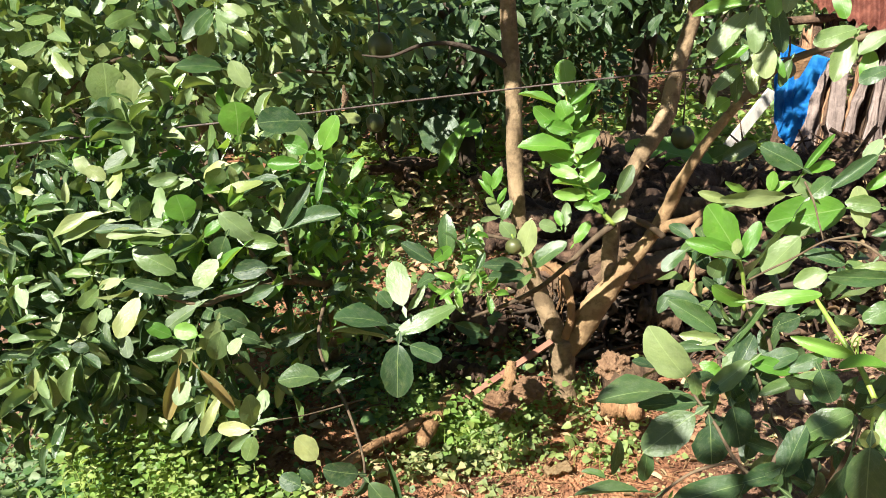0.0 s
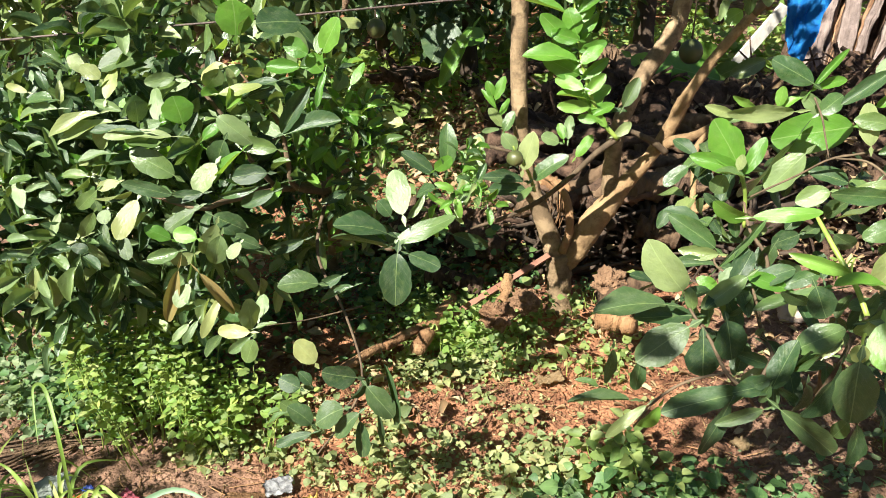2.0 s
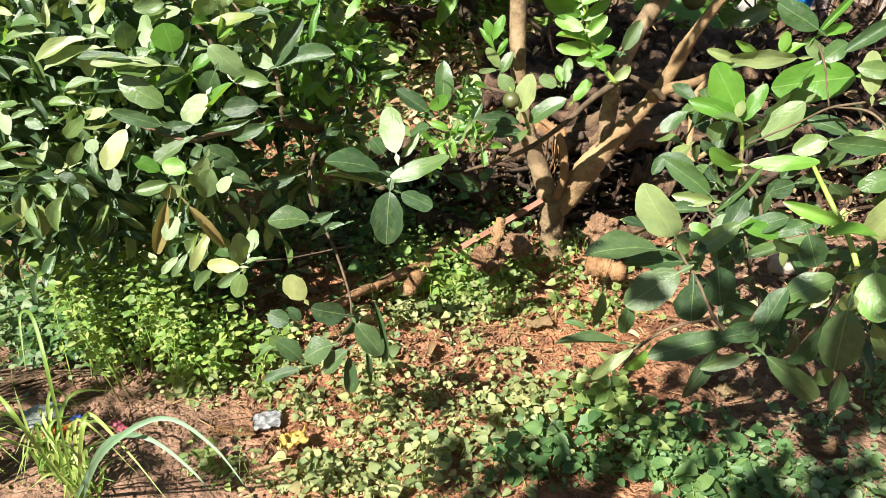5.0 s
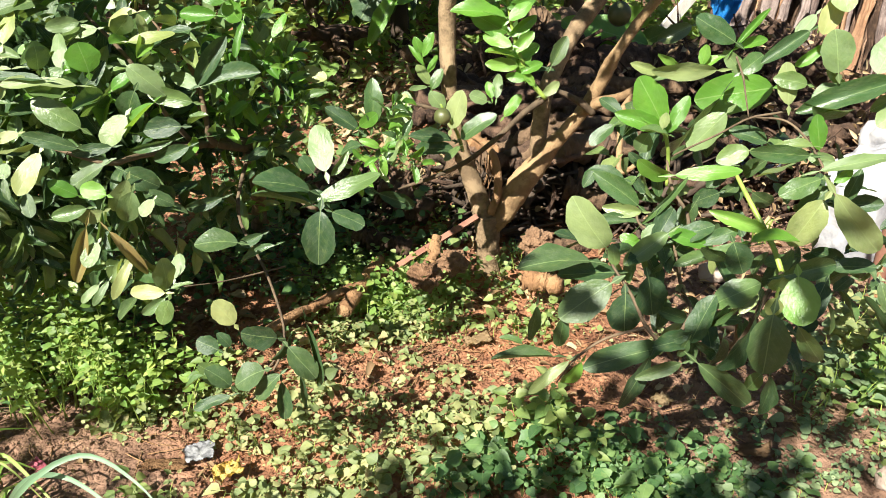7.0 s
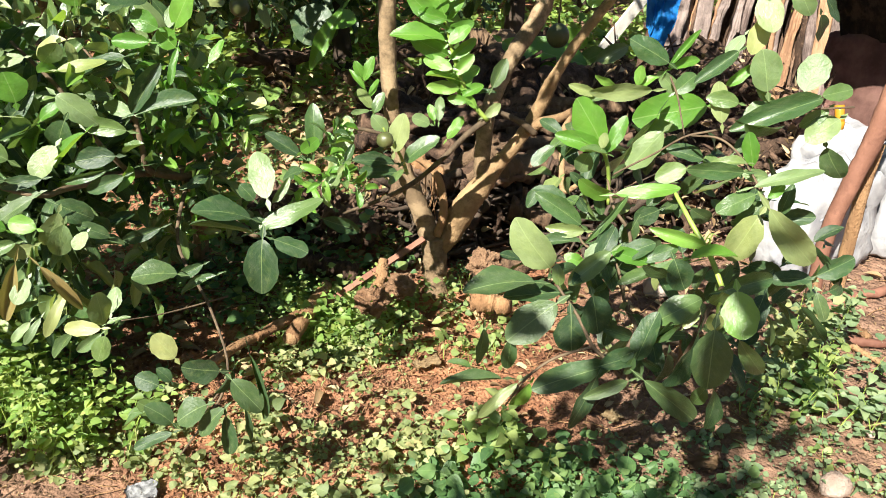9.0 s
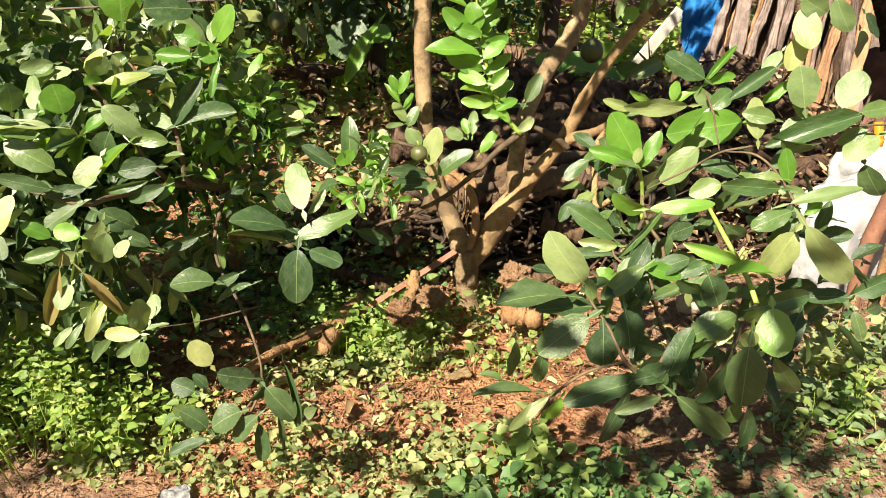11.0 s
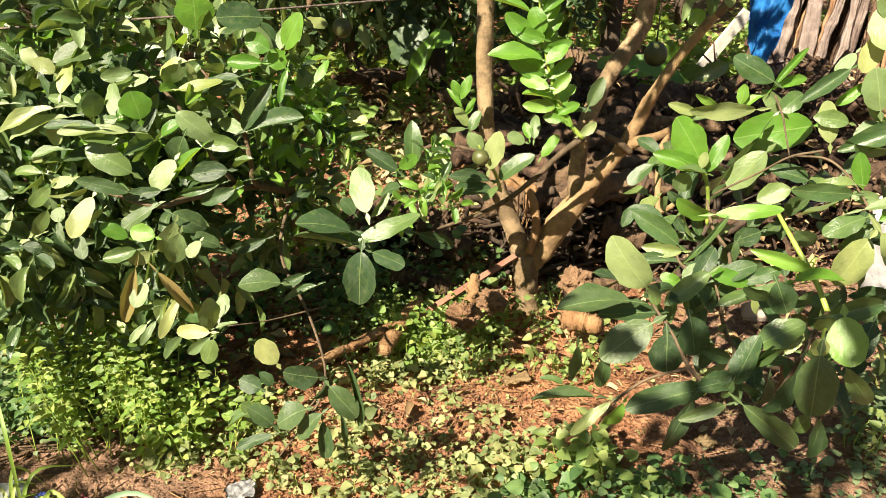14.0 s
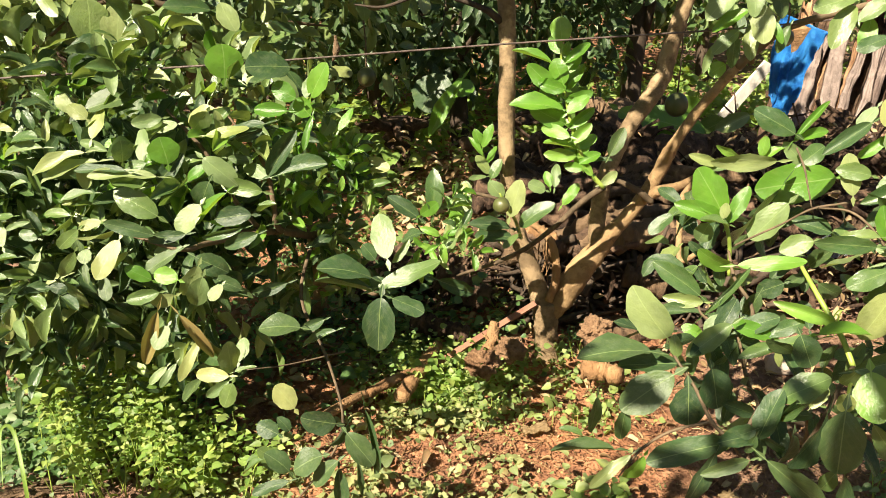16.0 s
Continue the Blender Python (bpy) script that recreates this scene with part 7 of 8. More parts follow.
# ---- wire ----
single("wire", tube(bmesh.new(), [(-2.272, 1.9, 1.165), (-1.249, 1.98, 1.215), (-0.557, 2.1, 1.231), (0.1, 2.3, 1.244), (0.774, 2.42, 1.261), (1.13, 2.44, 1.283)], [0.003] * 6, 6, 14, 0.1, 2), M_WIRE, "thin dark rusty wire stretched between the trees", "wire")

# ---- logs and sticks at the foot of the tree ----
def cut_log(a, b, r, seed, label, material=None, end=None):
    e = thing("cut_log", label, "log", a, "logs by the tree")
    a, b = Vector(a), Vector(b)
    stem = part("bark", tube(bmesh.new(), [a, a.lerp(b, 0.5) + Vector((0.01, 0, 0.015)), b], [r, r * 0.92, r * 0.85], 12, 6, 0.2, seed), material or M_LOG, e)
    d = (a - b).normalized()
    bm = tube(bmesh.new(), [a + d * 0.001, a + d * 0.006], [r * 0.86, r * 0.84], 12, 1, 0.12, seed)
    part("cut_end", bm, end or M_SPLIT, stem, "sawn wood end")


cut_log((-0.238, 2.24, 0.116), (-0.129, 2.623, 0.103), 0.027, 61, "thick sawn log lying among weeds", M_SPLIT)
cut_log((-0.34, 2.238, 0.133), (-0.158, 2.452, 0.107), 0.018, 62, "thin split branch lying among weeds", M_SPLIT)
cut_log((-0.475, 2.083, 0.136), (-0.332, 2.277, 0.118), 0.016, 63, "thin reddish stick lying under leaves", M_SPLIT)
single("stick", board(bmesh.new(), (-0.14, 2.498, 0.086), (0.244, 2.657, 0.259), 0.023, 0.014, (0, -0.6, 0.8), 0.9), M_POLE, "pale reddish split stick leaning on the trunk", "stick", smooth=False)
root_piece((-0.229, 2.754, 0.15), (-0.009, 2.687, 0.112), 0.04, 921, M_ROOT, 0.05, "dark root log in the shade beside the trunk", 0.8, 1)
root_piece((-0.136, 2.969, 0.247), (0.07, 2.928, 0.151), 0.06, 922, M_ROOT, 0.06, "dark root log in the shade beside the trunk", 0.8, 2)
root_piece((0.062, 2.527, 0.134), (0.09, 2.6, 0.211), 0.02, 923, M_SPLIT, 0.05, "short stub of wood standing by the trunk", 0.8, 1)
root_piece((0.424, 2.49, 0.136), (0.636, 2.582, 0.179), 0.05, 924, M_LOG, 0.05, "sunlit orange log at the foot of the wood pile", 0.85, 2)
root_piece((0.395, 2.382, 0.141), (0.503, 2.305, 0.148), 0.034, 925, M_SPLIT, 0.05, "broken orange wood at the foot of the trunk", 0.7, 1)
for i, (q, r, nm) in enumerate((((0.034, 2.39, 0.155), (0.055, 0.05, 0.045), "earthy root clod beside the trunk"), ((0.139, 2.479, 0.157), (0.05, 0.045, 0.045), "rounded earthy root clod by the trunk"), ((0.458, 2.567, 0.185), (0.055, 0.05, 0.05), "sunlit tan root knob by the wood pile"))):
    single("root_clod", blob(q, r, 70 + i, 0.55, 5, 2.4), M_CLOD, nm, "root clod", "root clods")


# ---- sacks and poles by the shelter ----
def sack(center, size, seed, turn, label, bars=True):
    e = thing("sack", label, "sack", (center[0], center[1], 0), "woven sacks")
    bm = bmesh.new()
    bmesh.ops.create_icosphere(bm, subdivisions=4, radius=1.0)
    rot = Matrix.Rotation(turn, 3, "Z")
    for v in bm.verts:
        d = v.co.copy()
        p = Vector([math.copysign(abs(c) ** 0.62, c) for c in d])
        w = 0.16 * noise.noise(p * 2.1 + Vector((seed, 0, 0))) + 0.12 * noise.noise(p * 5.0 + Vector((0, seed, 0))) + 0.1 * abs(noise.noise(p * 7.0 + Vector((seed, seed, 0)))) + 0.03 * math.sin(p.x * 14 + 6 * noise.noise(p * 1.5))
        q = Vector((p.x * size[0], p.y * size[1], p.z * size[2])) * (1 + w)
        if p.z > 0.55:
            q.x *= 1 - 0.5 * (p.z - 0.55)
        v.co = rot @ q + Vector(center)
        v.co.z = max(v.co.z, 0.004)
    body = part("body", bm, M_SACK, e)
    if bars:
        for i in range(4):
            bm = bmesh.new()
            for j in range(3):
                z = center[2] + size[2] * (0.25 - 0.22 * i)
                x0 = -0.5 + j * 0.22 + 0.06 * (i % 2)
                a = rot @ Vector((x0 * size[0], -size[1] * 0.93, 0)) + Vector((center[0], center[1], z))
                b = rot @ Vector(((x0 + 0.13) * size[0], -size[1] * 0.93, 0)) + Vector((center[0], center[1], z + 0.01))
                board(bm, a, b, 0.004, 0.016, (0, 0, 1))
            part("printed_line", bm, M_INK, body, "faded grey print")


sack((1.88, 2.76, 0.2), (0.25, 0.13, 0.26), 1, 0.25, "crumpled white woven sack with faded grey print")
sack((2.42, 2.85, 0.24), (0.24, 0.15, 0.29), 2, -0.1, "bulging white woven sack standing on the litter", False)
sack((2.3, 3.3, 0.2), (0.22, 0.15, 0.24), 3, 0.4, "grey white sack behind the others", False)


def ground_sheet():
    bm = bmesh.new()
    grid = [[bm.verts.new((1.15 + 0.6 * i / 12, 3.3 + 0.6 * j / 8, 0.17 + 0.05 * j / 8 + 0.05 * noise.noise(Vector((i * 0.5, j * 0.5, 2))))) for i in range(13)] for j in range(9)]
    for a, b in zip(grid, grid[1:]):
        for i in range(12):
            bm.faces.new((a[i], a[i + 1], b[i + 1], b[i]))
    bmesh.ops.solidify(bm, geom=bm.faces[:], thickness=0.2)
    single("plastic_sheet", bm, M_GREYSHEET, "grey plastic sheet spread over wood", "sheet")


ground_sheet()
pole_foot = Vector((1.699, 2.411, 0))
pole = thing("leaning_pole", "reddish brown timber pole leaning beside the sacks", "pole", pole_foot)
limb("shaft", pole, [(1.700, 2.411, -0.03), (1.689, 2.411, 0.165), (1.697, 2.411, 0.326), (1.737, 2.405, 0.52), (1.769, 2.4, 0.642), (1.793, 2.395, 0.79), (1.83, 2.39, 1.0), (1.86, 2.38, 1.25)], [0.026, 0.027, 0.029, 0.031, 0.033, 0.034, 0.033, 0.03], M_POLE, 12, 5, 0.1, 81)
limb("fork", pole, [(1.700, 2.40, 0.02), (1.66, 2.36, 0.09), (1.648, 2.35, 0.17)], [0.014, 0.012, 0.008], M_SPLIT, 8, 4, 0.1, 82)
post = thing("post", "short brown timber post standing before the sacks", "post", (1.85, 2.5, 0))
limb("shaft", post, [(1.85, 2.5, -0.03), (1.855, 2.5, 0.2), (1.85, 2.49, 0.42), (1.87, 2.49, 0.62)], [0.026, 0.025, 0.024, 0.02], M_SPLIT, 10, 5, 0.14, 83)
for i, (a, b, r) in enumerate((((1.685, 2.41, 0), (1.73, 2.12, 0), 0.016), ((1.70, 2.34, 0), (2.12, 2.46, 0), 0.018), ((1.637, 2.195, 0), (1.701, 1.905, 0), 0.011), ((1.676, 2.151, 0), (1.875, 2.032, 0), 0.014), ((1.666, 2.396, 0), (1.626, 2.177, 0), 0.012))):
    a, b = Vector(a) + Vector((0, 0, r + 0.01)), Vector(b) + Vector((0, 0, r + 0.03))
    root_piece(a, b, r, 830 + i, M_POLE if i % 2 else M_SPLIT, 0.04, "fallen stick lying among dry litter by the sacks", 0.8, 1)
bottle = thing("bottle_cap", "amber plastic bottle top caught among leaves", "bottle", (1.277, 1.869, 0.898))
bm = tube(bmesh.new(), [(1.262, 1.865, 0.897), (1.261, 1.88, 0.94)], [0.012, 0.012], 14, 3)
part("cap", bm, M_AMBER, bottle)
bm = tube(bmesh.new(), [(1.262, 1.859, 0.88), (1.262, 1.866, 0.899)], [0.009, 0.0135], 14, 2)
part("neck", bm, M_AMBER, bottle)


# ---- weeds, litter and grass ----
SCRAPS = ((-0.599, 1.688, 0), (-0.509, 1.62, 0), (-0.497, 1.559, 0), (-1.169, 1.645, 0), (-1.253, 1.715, 0), (-1.02, 1.667, 0), (-0.677, 1.655, 0), (1.216, 1.48, 0), (1.192, 1.441, 0), (0.904, 1.6, 0), (0.724, 1.826, 0))
undergrowth("ground_weeds_pale", "pale sunlit creeping weeds on red earth", M_WEED_PALE, 51, [
    (*(0.01, 1.754, 0)[:2], 0.13, 0.07, 270), (*(0.176, 1.782, 0)[:2], 0.1, 0.07, 170), (*(-0.362, 1.584, 0)[:2], 0.11, 0.05, 229), (*(-0.141, 2.254, 0)[:2], 0.16, 0.06, 340), (*(-0.038, 1.591, 0)[:2], 0.15, 0.06, 290),
    (*(-0.729, 1.983, 0)[:2], 0.12, 0.12, 252), (*(-0.858, 1.812, 0)[:2], 0.08, 0.05, 91), (*(-0.227, 1.464, 0)[:2], 0.2, 0.04, 298), (*(-0.465, 1.478, 0)[:2], 0.1, 0.03, 114), (*(-0.094, 1.937, 0)[:2], 0.16, 0.04, 68)], 0.028, 0.085, 110, SCRAPS)
undergrowth("ground_weeds_green", "fresh green weeds round the trunk", M_WEED, 52, [
    (*(-0.189, 2.576, 0)[:2], 0.12, 0.12, 208), (*(0.175, 2.586, 0)[:2], 0.12, 0.07, 117), (*(-0.042, 2.409, 0)[:2], 0.16, 0.06, 156), (*(-0.214, 2.546, 0)[:2], 0.06, 0.08, 91), (*(0.413, 2.485, 0)[:2], 0.12, 0.07, 91), (*(0.543, 2.727, 0)[:2], 0.08, 0.06, 65), (*(-0.377, 2.766, 0)[:2], 0.1, 0.12, 117), (*(-0.091, 2.458, 0)[:2], 0.16, 0.1, 156), (*(-0.183, 3.025, 0)[:2], 0.16, 0.16, 208), (*(0.181, 2.272, 0)[:2], 0.14, 0.08, 156), (*(0.421, 2.276, 0)[:2], 0.1, 0.08, 104), (*(1.381, 1.584, 0)[:2], 0.12, 0.1, 52),
    (*(-1.843, 2.617, 0)[:2], 0.2, 0.2, 416), (*(-1.493, 2.324, 0)[:2], 0.16, 0.1, 195), (*(-0.368, 2.826, -0)[:2], 0.16, 0.2, 156), (*(-0.619, 1.494, 0)[:2], 0.1, 0.03, 52), (-0.3, 2.85, 0.2, 0.2, 312), (-0.6, 3.2, 0.3, 0.3, 312)], 0.027, 0.1, 50, SCRAPS)
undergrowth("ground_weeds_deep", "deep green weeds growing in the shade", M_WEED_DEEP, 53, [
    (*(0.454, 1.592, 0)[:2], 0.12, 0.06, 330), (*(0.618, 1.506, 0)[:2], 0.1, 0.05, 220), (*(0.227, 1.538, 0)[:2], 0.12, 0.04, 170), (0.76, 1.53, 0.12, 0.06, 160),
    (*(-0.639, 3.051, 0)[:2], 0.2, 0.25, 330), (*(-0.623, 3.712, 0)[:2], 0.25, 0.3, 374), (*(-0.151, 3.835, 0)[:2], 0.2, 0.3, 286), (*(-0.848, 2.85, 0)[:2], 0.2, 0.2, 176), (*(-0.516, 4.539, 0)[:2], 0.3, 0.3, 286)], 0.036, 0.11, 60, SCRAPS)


undergrowth("ground_weeds_grey", "dusty grey-green small weeds at the path side", M_WEED_GREY, 56, [
    (*(0.775, 1.507, 0)[:2], 0.16, 0.05, 176), (*(0.965, 1.503, 0)[:2], 0.16, 0.05, 260), (*(1.27, 1.753, 0)[:2], 0.1, 0.1, 46), (*(0.969, 1.688, 0)[:2], 0.2, 0.05, 54), (*(1.49, 1.808, 0)[:2], 0.14, 0.12, 100), (*(1.17, 1.519, 0)[:2], 0.16, 0.06, 190), (1.3, 1.6, 0.14, 0.08, 110), (1.0, 1.75, 0.2, 0.08, 120), (*(1.3, 1.437, 0)[:2], 0.12, 0.05, 109), (*(0.66, 1.633, 0)[:2], 0.12, 0.05, 50)], 0.024, 0.05, 40, SCRAPS)
undergrowth("shade_weeds", "small-leaved green weeds in the shade beside the trunk", M_WEED, 57, [
    (*(-0.032, 3.297, -0)[:2], 0.16, 0.14, 300), (*(0.207, 3.683, 0)[:2], 0.2, 0.2, 260), (*(-0.295, 3.397, 0)[:2], 0.16, 0.16, 220)], 0.034, 0.2)
# the dark leaf colour also stands for the deep shade under the bushes
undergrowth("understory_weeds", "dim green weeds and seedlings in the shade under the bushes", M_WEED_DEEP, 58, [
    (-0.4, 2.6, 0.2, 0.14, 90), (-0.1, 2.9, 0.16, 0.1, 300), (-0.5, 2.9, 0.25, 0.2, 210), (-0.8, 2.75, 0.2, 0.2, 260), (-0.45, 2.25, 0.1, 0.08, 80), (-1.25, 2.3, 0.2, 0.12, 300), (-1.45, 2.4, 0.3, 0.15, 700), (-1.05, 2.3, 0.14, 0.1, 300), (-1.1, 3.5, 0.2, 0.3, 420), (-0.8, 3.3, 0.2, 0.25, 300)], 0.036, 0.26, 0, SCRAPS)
# grey-green colour that takes in the sky-lit shade below the bush
undergrowth("bank_weeds", "grey-green small-leaved weeds under the drooping bush", M_WEED_GREY, 59, [(-1.55, 2.1, 0.18, 0.12, 620), (-1.3, 2.05, 0.1, 0.08, 240)], 0.034, 0.2, 14, SCRAPS)
undergrowth("path_weeds", "pale creeping weeds with heart-shaped leaves beside the path", M_WEED_PALE, 61, [(-0.596, 1.937, 0.07, 0.04, 90), (-0.463, 1.851, 0.09, 0.05, 120), (-0.357, 1.923, 0.08, 0.05, 100), (-0.263, 1.814, 0.09, 0.05, 120), (-0.521, 1.734, 0.10, 0.04, 90), (-0.161, 2.113, 0.08, 0.05, 80), (-0.695, 1.864, 0.06, 0.04, 70)], 0.026, 0.07, 40, SCRAPS)
undergrowth("seedlings", "tiny pale seedlings sprouting on bare earth", M_WEED_PALE, 55, [(0.15, 1.95, 0.5, 0.22, 420), (0.9, 1.95, 0.3, 0.25, 260), (-0.6, 1.9, 0.3, 0.15, 160), (0.2, 2.4, 0.5, 0.15, 160)], 0.013, 0.03, 0, SCRAPS)
undergrowth("lime_weeds", "bright yellow-green weeds growing round sawn logs", M_WEED_LIME, 60, [(-0.2, 2.4, 0.07, 0.05, 170), (-0.1, 2.45, 0.08, 0.05, 190), (-0.03, 2.36, 0.08, 0.04, 110), (0.02, 2.58, 0.06, 0.05, 90), (-0.3, 2.52, 0.06, 0.06, 90)], 0.026, 0.19, 18)
undergrowth("trunk_weeds", "yellow-green weeds climbing round logs by the trunk", M_WEED, 54, [
    (*(-0.146, 2.613, 0)[:2], 0.1, 0.06, 255), (*(0.003, 2.559, 0)[:2], 0.1, 0.06, 255), (*(0.154, 2.588, 0)[:2], 0.08, 0.05, 153), (*(-0.241, 2.8, 0)[:2], 0.06, 0.06, 102), (*(-0.023, 2.371, 0)[:2], 0.14, 0.05, 170)], 0.028, 0.16, 16)


def weed_plant(x, y, height, spread, stems, size, seed, label, material, step=0.012):
    rr = random.Random(seed)
    base = on_ground(x, y)
    e = thing("weed_plant", label, "plant", base, "weeds")
    items = []
    for i in range(stems):
        a = rr.uniform(0, 6.283)
        o = base + Vector((rr.gauss(0, spread * 0.35), rr.gauss(0, spread * 0.3), -0.01))
        h = height * rr.uniform(0.5, 1.05)
        t = o + Vector((math.cos(a) * spread * 0.4, math.sin(a) * spread * 0.3, h))
        m = o.lerp(t, 0.5) + Vector((rr.uniform(-0.02, 0.02), 0, 0.02))
        limb("stem", e, [o, m, m.lerp(t, 0.75)], [0.0022, 0.0014, 0.0006], M_STEM, 5, 3, 0, i)
        n = int(h / step)
        for j in range(n // 4, n):
            q = o.lerp(m, j / n * 2) if j < n / 2 else m.lerp(t, j / n * 2 - 1)
            b = j * 2.4 + rr.uniform(-0.5, 0.5)
            w = Vector((math.cos(b), math.sin(b), rr.uniform(-0.1, 0.5))).normalized()
            s = size * rr.uniform(0.6, 1.2)
            q = q + w * rr.uniform(0.01, 0.03)
            items.append((q, q + w * s, Vector((rr.uniform(-0.5, 0.5), rr.uniform(-0.8, 0.2), 1)), s * rr.uniform(0.6, 0.8)))
    items.sort(key=lambda q: q[0].y)
    for q in items[:40]:
        leaf(e, *q, material, 20 + int(q[3] * 1e5) % 5)
    mixed = M_WEED if material is M_WEED_LIME else material
    for m, got in ((material, [q for i, q in enumerate(items[40:]) if i % 3]), (mixed, items[40::3])):
        if got:
            joined("foliage", got, m, e, HEART)


gx = Vector((-1.017, 1.988, 0)) + Vector((0.04, -0.07, 0))
weed_plant(gx.x - 0.06, gx.y, 0.46, 0.26, 50, 0.026, 90, "bushy bright yellow-green weed with small leaves", M_WEED_LIME, 0.009)
weed_plant(gx.x + 0.22, gx.y - 0.02, 0.25, 0.22, 26, 0.03, 91, "bright green weed with small leaves", M_WEED_LIME, 0.01)
weed_plant(gx.x - 0.3, gx.y + 0.08, 0.26, 0.26, 26, 0.034, 92, "green weed in the shade of the bush", M_WEED_DEEP)
q = Vector((0.402, 2.74, 0))
weed_plant(q.x, q.y, 0.13, 0.1, 10, 0.014, 93, "fine feathery green herb beside the trunk", M_WEED_DEEP)
q = Vector((0.384, 1.669, 0))
weed_plant(q.x, q.y, 0.25, 0.14, 7, 0.042, 94, "upright broad-leaved deep green weed on red earth", M_WEED)
q = Vector((1.177, 1.821, 0))
weed_plant(q.x, q.y, 0.2, 0.14, 6, 0.034, 97, "straggly weed with drooping leaves by the poles", M_WEED_GREY)
q = Vector((1.44, 1.73, 0))
weed_plant(q.x, q.y, 0.24, 0.16, 8, 0.036, 98, "straggly weed with drooping leaves by the poles", M_WEED_GREY)
q = Vector((1.336, 1.772, 0))
weed_plant(q.x, q.y, 0.26, 0.16, 6, 0.036, 95, "straggly weed with drooping leaves by the poles", M_WEED)
q = Vector((1.279, 1.836, 0))
weed_plant(q.x, q.y, 0.16, 0.14, 5, 0.034, 96, "straggly weed with drooping leaves by the poles", M_WEED_DEEP)
weed_plant(1.39, 1.99, 0.27, 0.16, 8, 0.044, 99, "tall pale green weed with pointed leaves by the poles", M_WEED_PALE)
weed_plant(1.53, 2.1, 0.3, 0.16, 8, 0.042, 100, "tall pale green weed with pointed leaves by the poles", M_WEED_GREY)
weed_plant(1.27, 1.9, 0.16, 0.14, 6, 0.036, 101, "small grey-green weed on shaded earth", M_WEED_GREY)
weed_plant(1.42, 1.84, 0.13, 0.16, 7, 0.036, 102, "small grey-green weed on shaded earth", M_WEED_GREY)


# ---- dead twigs lying in the litter ----
def dead_twig(a, b, r, seed, label):
    a, b = Vector(a), Vector(b)
    rr = random.Random(seed)
    e = thing("dead_twig", label, "twig", a, "dead twigs")
    mid = a.lerp(b, 0.5) + Vector((rr.uniform(-0.03, 0.03), rr.uniform(-0.03, 0.03), 0.03))
    limb("stem", e, [a, mid, b], [r, r * 0.8, r * 0.4], M_TWIG, 6, 4, 0.15, seed)
    for i in range(3):
        q = a.lerp(mid, 0.5 + 0.25 * i)
        limb("side_twig", e, [q, q + Vector((rr.uniform(-0.06, 0.06), rr.uniform(-0.05, 0.05), 0.04)), q + Vector((rr.uniform(-0.12, 0.12), rr.uniform(-0.08, 0.08), rr.uniform(0.03, 0.1)))], [r * 0.5, r * 0.4, r * 0.2], M_TWIG, 5, 3, 0.1, seed + i)


dead_twig((-0.86, 2.72, 0.02), (-0.45, 2.5, 0.16), 0.006, 1, "thin grey dead twig lying on litter under the bush")
dead_twig((-0.7, 2.9, 0.02), (-0.35, 2.62, 0.2), 0.005, 2, "thin grey dead twig lying on litter under the bush")
dead_twig((-0.55, 2.55, 0.02), (-0.62, 2.3, 0.22), 0.005, 3, "thin grey dead twig leaning in the litter")
dead_twig((-0.42, 2.75, 0.02), (-0.7, 2.6, 0.14), 0.005, 4, "thin brown dead twig lying on litter")
dead_twig((-0.3, 2.6, 0.02), (-0.52, 2.42, 0.12), 0.004, 5, "thin brown dead twig lying on litter")



